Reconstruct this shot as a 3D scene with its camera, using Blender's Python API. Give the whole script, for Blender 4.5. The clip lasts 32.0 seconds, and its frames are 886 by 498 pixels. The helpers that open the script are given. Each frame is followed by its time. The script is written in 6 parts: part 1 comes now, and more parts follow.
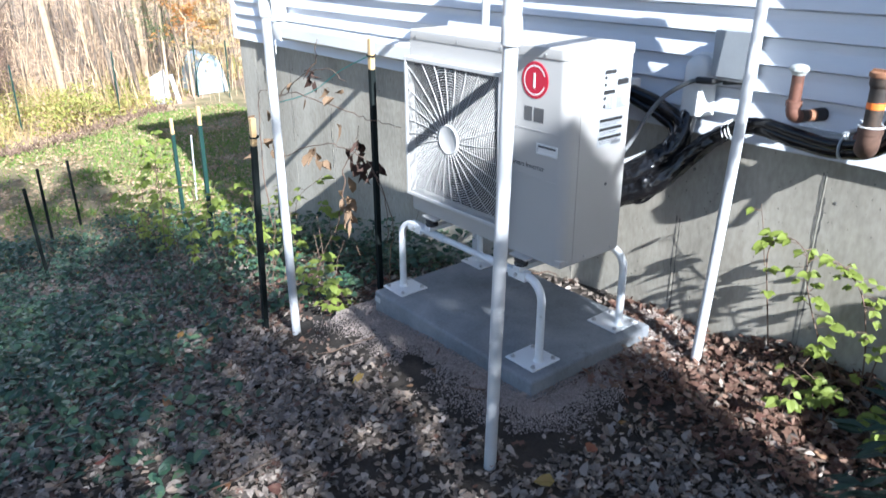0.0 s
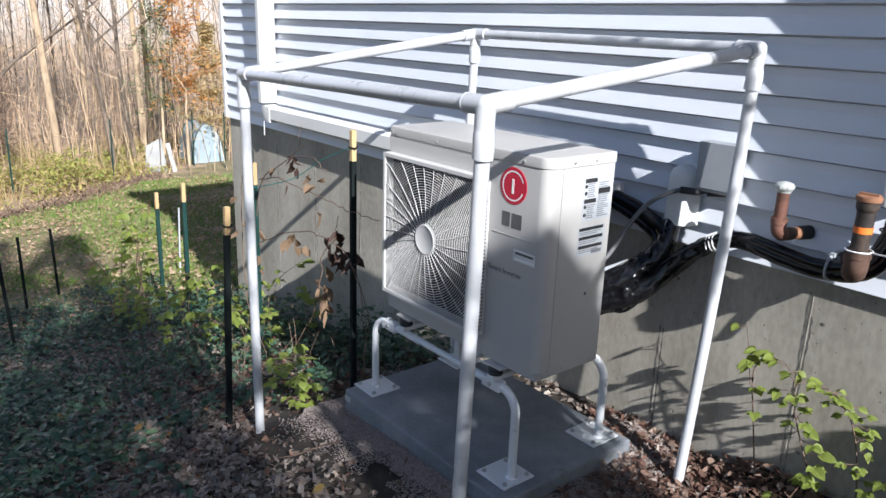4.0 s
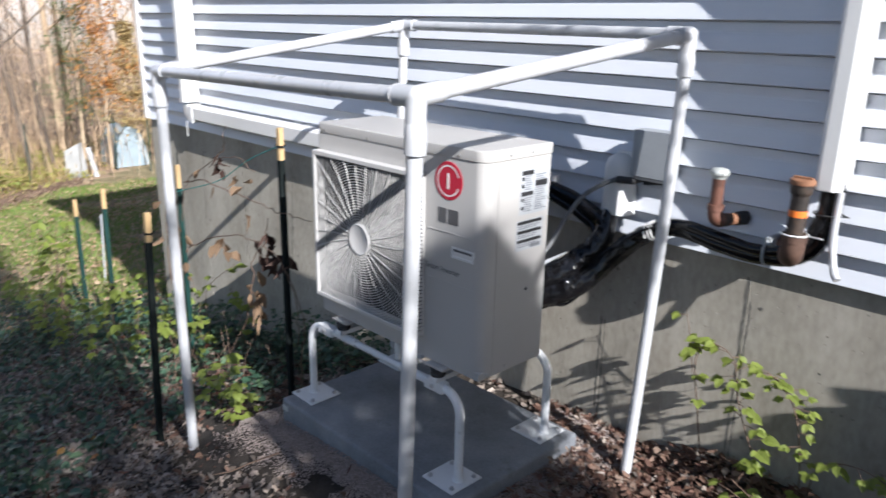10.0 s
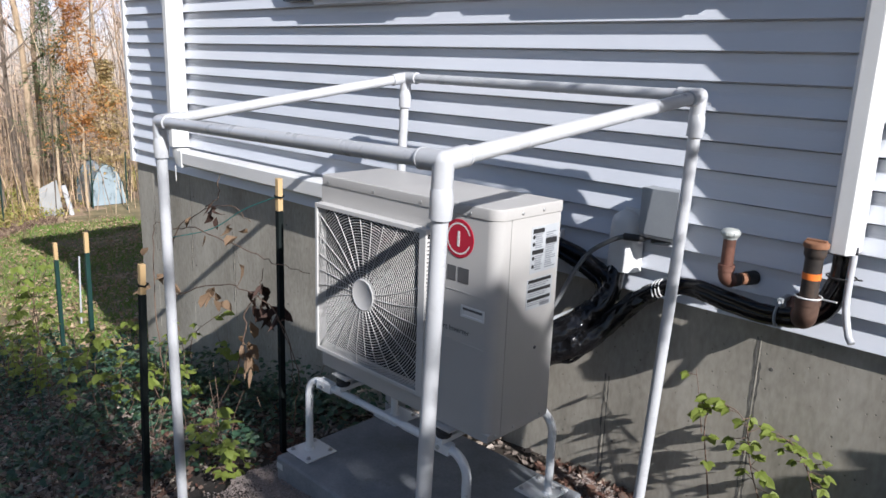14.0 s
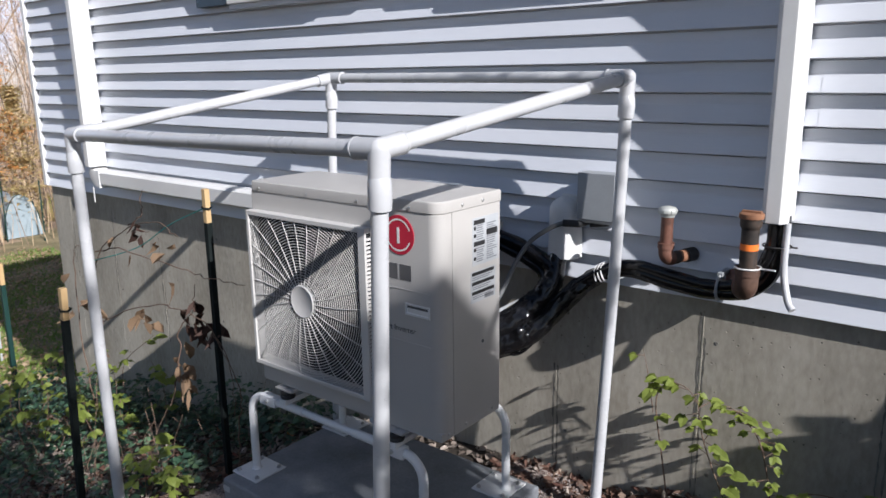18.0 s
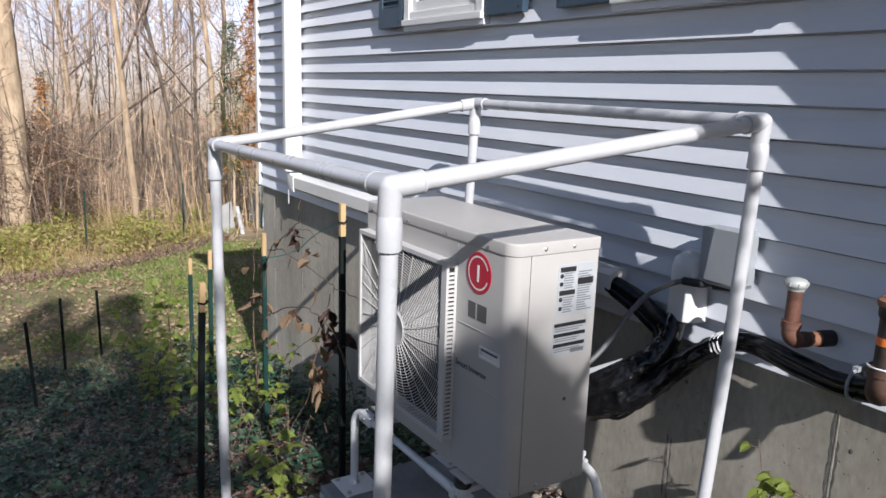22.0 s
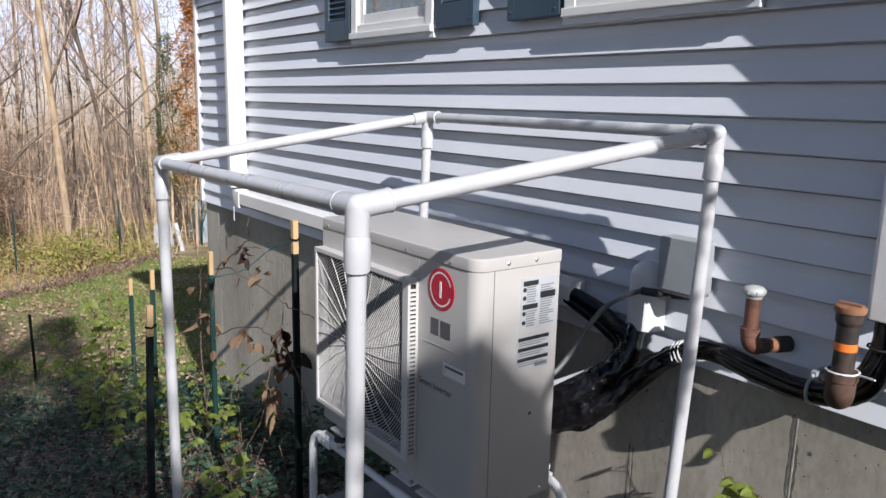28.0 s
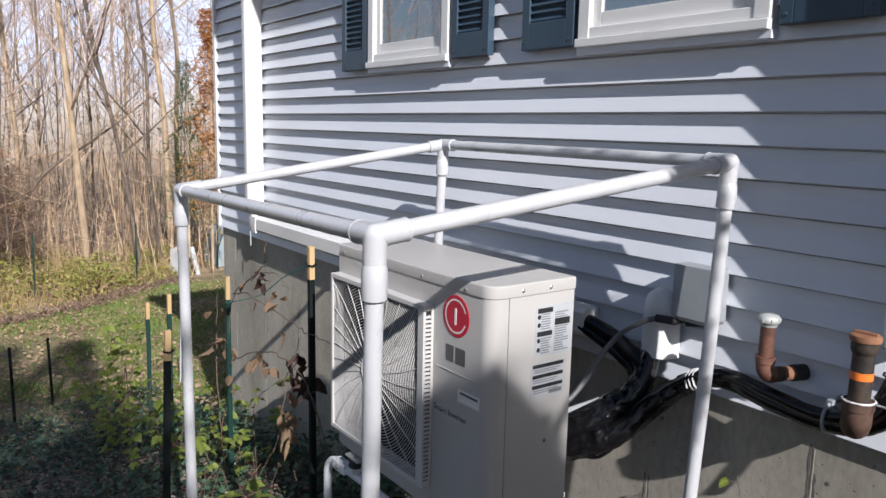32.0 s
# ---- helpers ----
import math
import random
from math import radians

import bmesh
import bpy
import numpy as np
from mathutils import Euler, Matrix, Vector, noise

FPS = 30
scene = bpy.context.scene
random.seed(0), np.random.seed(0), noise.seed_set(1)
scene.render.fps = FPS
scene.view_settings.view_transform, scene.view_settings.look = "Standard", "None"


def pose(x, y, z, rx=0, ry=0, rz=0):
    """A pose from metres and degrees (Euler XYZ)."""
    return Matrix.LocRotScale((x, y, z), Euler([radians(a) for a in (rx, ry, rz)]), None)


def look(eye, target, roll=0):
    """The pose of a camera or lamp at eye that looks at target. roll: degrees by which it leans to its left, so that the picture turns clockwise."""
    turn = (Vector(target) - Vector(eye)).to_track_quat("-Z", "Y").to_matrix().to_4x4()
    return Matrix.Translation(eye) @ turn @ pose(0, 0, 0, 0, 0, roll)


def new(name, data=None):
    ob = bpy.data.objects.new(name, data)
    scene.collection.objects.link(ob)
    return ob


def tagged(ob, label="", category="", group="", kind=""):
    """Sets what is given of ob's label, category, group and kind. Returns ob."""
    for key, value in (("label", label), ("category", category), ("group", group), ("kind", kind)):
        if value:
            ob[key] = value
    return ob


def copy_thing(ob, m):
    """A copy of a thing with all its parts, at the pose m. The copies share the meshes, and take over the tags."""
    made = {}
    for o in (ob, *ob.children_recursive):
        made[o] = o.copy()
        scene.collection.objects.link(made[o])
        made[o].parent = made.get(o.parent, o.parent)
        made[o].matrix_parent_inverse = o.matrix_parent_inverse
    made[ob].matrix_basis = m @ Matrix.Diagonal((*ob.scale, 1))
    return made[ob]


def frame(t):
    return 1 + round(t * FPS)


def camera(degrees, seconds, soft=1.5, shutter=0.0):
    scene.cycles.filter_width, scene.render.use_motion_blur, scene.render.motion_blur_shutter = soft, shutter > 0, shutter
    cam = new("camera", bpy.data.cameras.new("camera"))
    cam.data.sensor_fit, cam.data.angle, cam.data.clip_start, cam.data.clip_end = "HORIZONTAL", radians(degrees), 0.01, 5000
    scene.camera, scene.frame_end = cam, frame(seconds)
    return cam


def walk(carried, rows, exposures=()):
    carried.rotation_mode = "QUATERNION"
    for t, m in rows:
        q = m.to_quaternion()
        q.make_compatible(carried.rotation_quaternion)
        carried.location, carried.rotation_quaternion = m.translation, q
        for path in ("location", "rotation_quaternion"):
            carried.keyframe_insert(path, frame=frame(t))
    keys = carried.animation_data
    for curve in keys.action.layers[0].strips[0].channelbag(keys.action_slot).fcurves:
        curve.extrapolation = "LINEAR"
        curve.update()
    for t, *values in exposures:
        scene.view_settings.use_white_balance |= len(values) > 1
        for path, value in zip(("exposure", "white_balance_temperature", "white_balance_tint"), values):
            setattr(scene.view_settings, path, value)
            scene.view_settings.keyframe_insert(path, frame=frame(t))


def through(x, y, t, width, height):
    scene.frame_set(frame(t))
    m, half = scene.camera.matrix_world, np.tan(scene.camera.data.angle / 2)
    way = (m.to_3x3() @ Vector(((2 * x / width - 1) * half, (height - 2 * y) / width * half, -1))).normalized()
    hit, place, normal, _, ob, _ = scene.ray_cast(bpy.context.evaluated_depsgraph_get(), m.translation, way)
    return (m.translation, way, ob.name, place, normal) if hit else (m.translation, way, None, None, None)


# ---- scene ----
# camera and its walk: seconds, place, turn in degrees
cam = camera(61.5, 32.0, soft=1.5, shutter=0.4)
PATH = [
    (0, 1.7876, -2.0082, 1.7251, 67.594, 0.423, 51.198),
    (0.5, 1.7901, -1.9982, 1.7398, 70.336, -0.748, 51.168),
    (1, 1.7748, -1.9867, 1.7608, 70.934, -1.533, 49.324),
    (1.5, 1.7434, -1.9937, 1.7840, 73.366, -0.659, 49.125),
    (2, 1.7325, -1.9678, 1.7910, 74.040, 0.377, 51.469),
    (2.5, 1.7580, -1.8677, 1.8145, 75.224, 0.862, 52.688),
    (3, 1.7555, -1.8417, 1.8060, 73.907, -2.092, 53.822),
    (3.5, 1.7225, -1.8530, 1.8011, 73.229, -1.447, 51.633),
    (5.5, 1.7048, -1.8341, 1.7922, 73.456, -2.619, 51.018),
    (6, 1.7066, -1.8354, 1.7906, 73.287, -2.114, 51.338),
    (6.5, 1.7141, -1.8345, 1.7925, 72.926, -1.509, 53.136),
    (7, 1.7002, -1.8294, 1.7970, 72.717, -1.806, 52.834),
    (7.5, 1.6755, -1.7970, 1.8156, 72.780, -2.478, 49.399),
    (8, 1.6961, -1.7819, 1.8166, 73.285, -1.830, 47.829),
    (8.5, 1.6855, -1.7838, 1.7964, 73.171, -1.370, 48.179),
    (9, 1.6268, -1.8504, 1.7996, 72.460, -2.231, 49.410),
    (9.5, 1.6074, -1.9161, 1.7939, 72.342, -2.370, 51.823),
    (10, 1.6416, -1.7807, 1.7805, 72.971, -0.989, 46.179),
    (10.5, 1.6816, -1.7838, 1.7610, 72.829, 1.664, 40.472),
    (11, 1.6091, -1.8264, 1.7713, 71.110, -0.770, 38.794),
    (11.5, 1.5590, -1.8474, 1.8145, 72.562, -1.223, 41.926),
    (12, 1.5780, -1.7855, 1.8158, 73.351, -0.533, 42.997),
    (12.5, 1.5801, -1.7506, 1.8348, 75.941, -0.448, 44.276),
    (13, 1.5634, -1.7703, 1.8453, 76.933, -0.760, 44.419),
    (13.5, 1.5482, -1.7924, 1.8399, 77.044, -1.978, 44.901),
    (14, 1.5126, -1.8264, 1.8288, 76.017, -1.961, 44.420),
    (14.5, 1.5179, -1.8023, 1.8163, 75.474, -1.019, 43.870),
    (16.5, 1.5484, -1.7520, 1.8059, 76.435, -2.230, 47.021),
    (17, 1.5515, -1.7528, 1.7920, 75.115, -1.071, 49.440),
    (17.5, 1.5036, -1.7655, 1.7636, 75.271, 0.077, 41.704),
    (18, 1.4644, -1.8009, 1.7715, 76.741, 0.809, 38.593),
    (18.5, 1.4456, -1.7862, 1.7625, 77.543, 1.363, 36.732),
    (19, 1.4957, -1.6872, 1.7598, 78.183, 1.098, 43.009),
    (19.5, 1.5698, -1.5298, 1.7871, 78.218, 0.863, 50.848),
    (20, 1.6045, -1.5048, 1.7966, 76.706, 1.104, 53.819),
    (20.5, 1.6046, -1.5402, 1.7848, 75.397, 1.006, 51.241),
    (21, 1.6260, -1.4908, 1.7809, 75.528, 0.913, 51.507),
    (21.5, 1.6530, -1.3913, 1.8096, 77.527, -1.221, 54.768),
    (22, 1.6912, -1.3353, 1.8127, 77.953, -1.822, 57.654),
    (22.5, 1.7105, -1.3401, 1.8267, 78.650, -0.593, 58.656),
    (23, 1.6912, -1.3533, 1.8256, 78.893, -0.353, 57.103),
    (23.5, 1.6641, -1.3602, 1.8217, 78.439, 0.065, 56.089),
    (24, 1.6417, -1.3675, 1.8150, 77.979, 0.205, 54.683),
    (24.5, 1.6265, -1.3689, 1.8128, 77.753, -0.175, 53.555),
    (25, 1.6318, -1.3640, 1.8092, 78.578, -0.629, 52.771),
    (25.5, 1.6522, -1.3611, 1.8207, 79.464, -0.057, 53.321),
    (27.5, 1.6414, -1.3723, 1.8182, 79.040, -1.259, 54.574),
    (28, 1.6293, -1.3617, 1.8218, 78.896, -1.294, 53.093),
    (28.5, 1.6154, -1.3596, 1.8088, 78.525, -1.189, 53.002),
    (29, 1.6260, -1.3689, 1.8115, 78.705, -0.745, 53.358),
    (29.5, 1.6275, -1.3722, 1.8144, 79.508, -0.876, 53.487),
    (30, 1.6329, -1.3815, 1.8198, 80.115, -1.098, 54.056),
    (30.5, 1.6396, -1.3884, 1.8247, 80.593, -1.517, 54.308),
    (31, 1.6484, -1.3901, 1.8265, 81.046, -1.427, 54.235),
    (31.5, 1.6465, -1.3850, 1.8248, 81.186, -1.975, 54.274),
    (32, 1.6459, -1.3802, 1.8362, 80.724, -1.248, 54.160),
]
walk(cam, [(t, pose(x, y, z, rx, ry, rz)) for t, x, y, z, rx, ry, rz in PATH],
     exposures=[(0.0, 1.82, 5350, 8), (1.0, 1.69, 5350, 8), (2.0, 1.39, 5450, 9), (3.0, 0.98, 5600, 10), (8.0, 1.01, 5700, 11), (12.0, 0.89, 5750, 12), (14.0, 0.63, 5750, 12), (20.0, 0.51, 5800, 13), (32.0, 0.45, 5850, 13)])

# ---- light ----
SUN_DIR = Vector((4.1, -1.0, 2.62)).normalized()      # towards the sun, low and nearly along the wall
world = bpy.data.worlds.new("sky")
scene.world = world
world.use_nodes = True
wn = world.node_tree
sky = wn.nodes.new("ShaderNodeTexSky")
sky.sky_type, sky.sun_disc = "NISHITA", False
sky.sun_elevation = math.asin(SUN_DIR.z)
sky.sun_rotation = math.atan2(SUN_DIR.x, SUN_DIR.y)
sky.air_density, sky.dust_density = 1.0, 1.2
wn.links.new(sky.outputs[0], wn.nodes["Background"].inputs[0])
wn.nodes["Background"].inputs[1].default_value = 0.051
sun = new("sun", bpy.data.lights.new("sun", "SUN"))
sun.data.energy, sun.data.angle, sun.data.color = 5.0, radians(0.55), (1.0, 0.92, 0.81)
sun.matrix_world = look(SUN_DIR * 30, (0, 0, 0))


# ---- mesh helpers ----
class Geo:
    """Vertices and faces gathered for one mesh."""
    def __init__(self):
        self.v, self.f = [], []

    def add(self, verts, faces):
        n = len(self.v)
        self.v.extend(verts)
        self.f.extend([tuple(i + n for i in f) for f in faces])
        return self

    def box(self, x0, x1, y0, y1, z0, z1):
        v = [(x, y, z) for z in (z0, z1) for y in (y0, y1) for x in (x0, x1)]
        return self.add(v, [(0, 2, 3, 1), (4, 5, 7, 6), (0, 1, 5, 4), (2, 6, 7, 3), (0, 4, 6, 2), (1, 3, 7, 5)])

    def tube(self, pts, radii, seg=10, cap=True):
        pts = [Vector(p) for p in pts]
        if not isinstance(radii, (list, tuple)):
            radii = [radii] * len(pts)
        side, verts, faces = None, [], []
        for i, p in enumerate(pts):
            d = (pts[min(i + 1, len(pts) - 1)] - pts[max(i - 1, 0)])
            d = d.normalized() if d.length > 1e-9 else Vector((0, 0, 1))
            if side is None:
                side = d.orthogonal().normalized()
            else:
                side = side - d * side.dot(d)
                side = side.normalized() if side.length > 1e-6 else d.orthogonal().normalized()
            up = d.cross(side)
            for k in range(seg):
                a = 2 * math.pi * k / seg
                verts.append(tuple(p + (side * math.cos(a) + up * math.sin(a)) * radii[i]))
        for i in range(len(pts) - 1):
            for k in range(seg):
                a, b = i * seg + k, i * seg + (k + 1) % seg
                faces.append((a, b, b + seg, a + seg))
        if cap:
            faces.append(tuple(range(seg - 1, -1, -1)))
            faces.append(tuple((len(pts) - 1) * seg + k for k in range(seg)))
        return self.add(verts, faces)

    def lathe(self, centre, profile, axis="z", seg=20):
        verts, faces = [], []
        for r, h in profile:
            for k in range(seg):
                a = 2 * math.pi * k / seg
                p = (r * math.cos(a), r * math.sin(a), h)
                if axis == "y":
                    p = (p[0], p[2], p[1])
                elif axis == "x":
                    p = (p[2], p[0], p[1])
                verts.append((centre[0] + p[0], centre[1] + p[1], centre[2] + p[2]))
        for i in range(len(profile) - 1):
            for k in range(seg):
                a, b = i * seg + k, i * seg + (k + 1) % seg
                faces.append((a, b, b + seg, a + seg))
        faces.append(tuple(range(seg - 1, -1, -1)))
        faces.append(tuple((len(profile) - 1) * seg + k for k in range(seg)))
        return self.add(verts, faces)

    def extrude_x(self, outline, x0, x1):
        n = len(outline)
        v = [(x0, y, z) for y, z in outline] + [(x1, y, z) for y, z in outline]
        f = [(i, (i + 1) % n, n + (i + 1) % n, n + i) for i in range(n)]
        return self.add(v, f + [tuple(range(n - 1, -1, -1)), tuple(range(n, 2 * n))])


def mesh_of(geo, name, bevel=0.0, smooth=False, segs=2, limit=40):
    me = bpy.data.meshes.new(name)
    bm = None
    if isinstance(geo, Geo):
        me.from_pydata(geo.v, [], geo.f)
        bm = bmesh.new()
        bm.from_mesh(me)
        bmesh.ops.recalc_face_normals(bm, faces=bm.faces)
    else:
        bm = geo
    if bevel:
        edges = [e for e in bm.edges if len(e.link_faces) == 2 and e.calc_face_angle(0) > radians(limit)]
        bmesh.ops.bevel(bm, geom=edges, offset=bevel, segments=segs, profile=0.6, affect="EDGES", clamp_overlap=True)
    bm.to_mesh(me)
    bm.free()
    if smooth:
        me.shade_smooth()
        me.set_sharp_from_angle(angle=radians(smooth if smooth > 1 else 40))
    return me


def thing(name, at, label, category, group="", kind=""):
    ob = new(name)
    ob.location = at
    ob.empty_display_size = 0.1
    bpy.context.view_layer.update()
    return tagged(ob, label, category, group, kind)


def place(me, name, material, parent=None, label=""):
    ob = new(name, me)
    if material and not me.materials:
        me.materials.append(material)
    if parent:
        ob.parent = parent
        root = parent
        while root.parent:
            root = root.parent
        if parent is root:
            ob.matrix_parent_inverse = Matrix.Translation(root.location).inverted()
    return tagged(ob, label)


def part(name, geo, material, parent, label="", bevel=0.0, smooth=False, segs=2, limit=40):
    return place(mesh_of(geo, name, bevel, smooth, segs, limit), name, material, parent, label)


def whole(name, geo, material, label, category, group="", kind="", bevel=0.0, smooth=False, segs=2):
    ob = place(mesh_of(geo, name, bevel, smooth, segs), name, material)
    return tagged(ob, label, category, group, kind)


def quick(name, geo, material, parent=None, label="", smooth=False):
    me = bpy.data.meshes.new(name)
    me.from_pydata(geo.v, [], geo.f)
    if smooth:
        me.shade_smooth()
    return place(me, name, material, parent, label)


def bend(points, n=6):
    """A smooth line through the points."""
    p = [Vector(q) for q in points]
    p = [p[0] * 2 - p[1]] + p + [p[-1] * 2 - p[-2]]
    out = []
    for i in range(1, len(p) - 2):
        for k in range(n):
            t = k / n
            a, b, c, d = p[i - 1], p[i], p[i + 1], p[i + 2]
            out.append(0.5 * ((2 * b) + (c - a) * t + (2 * a - 5 * b + 4 * c - d) * t * t + (3 * b - a - 3 * c + d) * t ** 3))
    return out + [p[-2]]


# ---- materials ----
def material(name, colours, rough=0.6, metal=0.0, scale=6.0, fine=60.0, bump=0.2, depth=0.01, mix="noise",
             stretch=(1, 1, 1), island=0.0, spots=None, spec=0.5, fine_amount=0.25, random_tint=0.0):
    """Two scales of variation between the colours, fine relief, and where asked a change from piece to piece."""
    m = bpy.data.materials.new(name)
    m.use_nodes = True
    nt = m.node_tree
    N, L = nt.nodes, nt.links
    bsdf = N["Principled BSDF"]
    tc = N.new("ShaderNodeTexCoord")
    mp = N.new("ShaderNodeMapping")
    mp.inputs["Scale"].default_value = stretch
    L.new(tc.outputs["Object"], mp.inputs[0])
    big = N.new("ShaderNodeTexNoise")
    big.inputs["Scale"].default_value, big.inputs["Detail"].default_value = scale, 5
    L.new(mp.outputs[0], big.inputs["Vector"])
    small = N.new("ShaderNodeTexNoise")
    small.inputs["Scale"].default_value, small.inputs["Detail"].default_value = fine, 4
    L.new(mp.outputs[0], small.inputs["Vector"])
    blend = N.new("ShaderNodeMix")
    blend.data_type = "FLOAT"
    blend.inputs[0].default_value = fine_amount
    L.new(big.outputs[0], blend.inputs[2])
    L.new(small.outputs[0], blend.inputs[3])
    fac = blend.outputs[0]
    if island:
        geo = N.new("ShaderNodeNewGeometry")
        mm = N.new("ShaderNodeMix")
        mm.data_type = "FLOAT"
        mm.inputs[0].default_value = island
        L.new(fac, mm.inputs[2])
        L.new(geo.outputs["Random Per Island"], mm.inputs[3])
        fac = mm.outputs[0]
    if random_tint:
        oi = N.new("ShaderNodeObjectInfo")
        mm = N.new("ShaderNodeMix")
        mm.data_type = "FLOAT"
        mm.inputs[0].default_value = random_tint
        L.new(fac, mm.inputs[2])
        L.new(oi.outputs["Random"], mm.inputs[3])
        fac = mm.outputs[0]
    ramp = N.new("ShaderNodeValToRGB")
    cr = ramp.color_ramp
    lo, hi = (0.3, 0.7) if island < 0.6 and random_tint < 0.6 else (0.05, 0.95)
    while len(cr.elements) < len(colours):
        cr.elements.new(0.5)
    for i, c in enumerate(colours):
        cr.elements[i].position = lo + (hi - lo) * i / max(1, len(colours) - 1)
        cr.elements[i].color = (*c, 1)
    L.new(fac, ramp.inputs[0])
    out = ramp.outputs[0]
    if spots:
        colour, sp_scale, amount = spots
        sn = N.new("ShaderNodeTexNoise")
        sn.inputs["Scale"].default_value, sn.inputs["Detail"].default_value, sn.inputs["Roughness"].default_value = sp_scale, 8, 0.7
        L.new(mp.outputs[0], sn.inputs["Vector"])
        sr = N.new("ShaderNodeValToRGB")
        sr.color_ramp.elements[0].position, sr.color_ramp.elements[1].position = 0.72 - amount, 0.80 - amount * 0.6
        L.new(sn.outputs[0], sr.inputs[0])
        mc = N.new("ShaderNodeMix")
        mc.data_type = "RGBA"
        L.new(sr.outputs[0], mc.inputs[0])
        L.new(out, mc.inputs[6])
        mc.inputs[7].default_value = (*colour, 1)
        out = mc.outputs[2]
    L.new(out, bsdf.inputs["Base Color"])
    bsdf.inputs["Metallic"].default_value = metal
    bsdf.inputs["Specular IOR Level"].default_value = spec
    rr = N.new("ShaderNodeMapRange")
    rr.inputs[3].default_value, rr.inputs[4].default_value = max(0.02, rough - 0.12), min(1, rough + 0.12)
    L.new(big.outputs[0], rr.inputs[0])
    L.new(rr.outputs[0], bsdf.inputs["Roughness"])
    if bump:
        bp = N.new("ShaderNodeBump")
        bp.inputs["Strength"].default_value, bp.inputs["Distance"].default_value = bump, depth
        L.new(blend.outputs[0], bp.inputs["Height"])
        L.new(bp.outputs[0], bsdf.inputs["Normal"])
    return m


def leaf_material(name, colours, rough=0.5, through=0.25):
    m = material(name, colours, rough, scale=40, fine=220, bump=0.3, depth=0.002, island=0.8)
    bsdf = m.node_tree.nodes["Principled BSDF"]
    tr = m.node_tree.nodes.new("ShaderNodeBsdfTranslucent")
    mx = m.node_tree.nodes.new("ShaderNodeMixShader")
    ramp = bsdf.inputs["Base Color"].links[0].from_socket
    m.node_tree.links.new(ramp, tr.inputs[0])
    mx.inputs[0].default_value = through
    m.node_tree.links.new(bsdf.outputs[0], mx.inputs[1])
    m.node_tree.links.new(tr.outputs[0], mx.inputs[2])
    m.node_tree.links.new(mx.outputs[0], m.node_tree.nodes["Material Output"].inputs[0])
    return m


M_SIDING = material("vinyl_siding", [(0.608, 0.635, 0.688), (0.657, 0.683, 0.737), (0.688, 0.710, 0.753)], 0.42, scale=2.5, fine=120, bump=0.12, depth=0.002, stretch=(0.3, 1, 3), random_tint=0.15)
M_TRIM = material("white_vinyl_trim", [(0.688, 0.688, 0.679), (0.744, 0.744, 0.735)], 0.4, scale=5, fine=90, bump=0.05, depth=0.002)
M_CONCRETE = material("poured_concrete", [(0.244, 0.227, 0.186), (0.392, 0.364, 0.308), (0.509, 0.479, 0.415)], 0.88, scale=2.4, fine=55, fine_amount=0.32, bump=0.6, depth=0.004, stretch=(1, 1, 0.45), spots=((0.29, 0.26, 0.205), 2.6, 0.16))
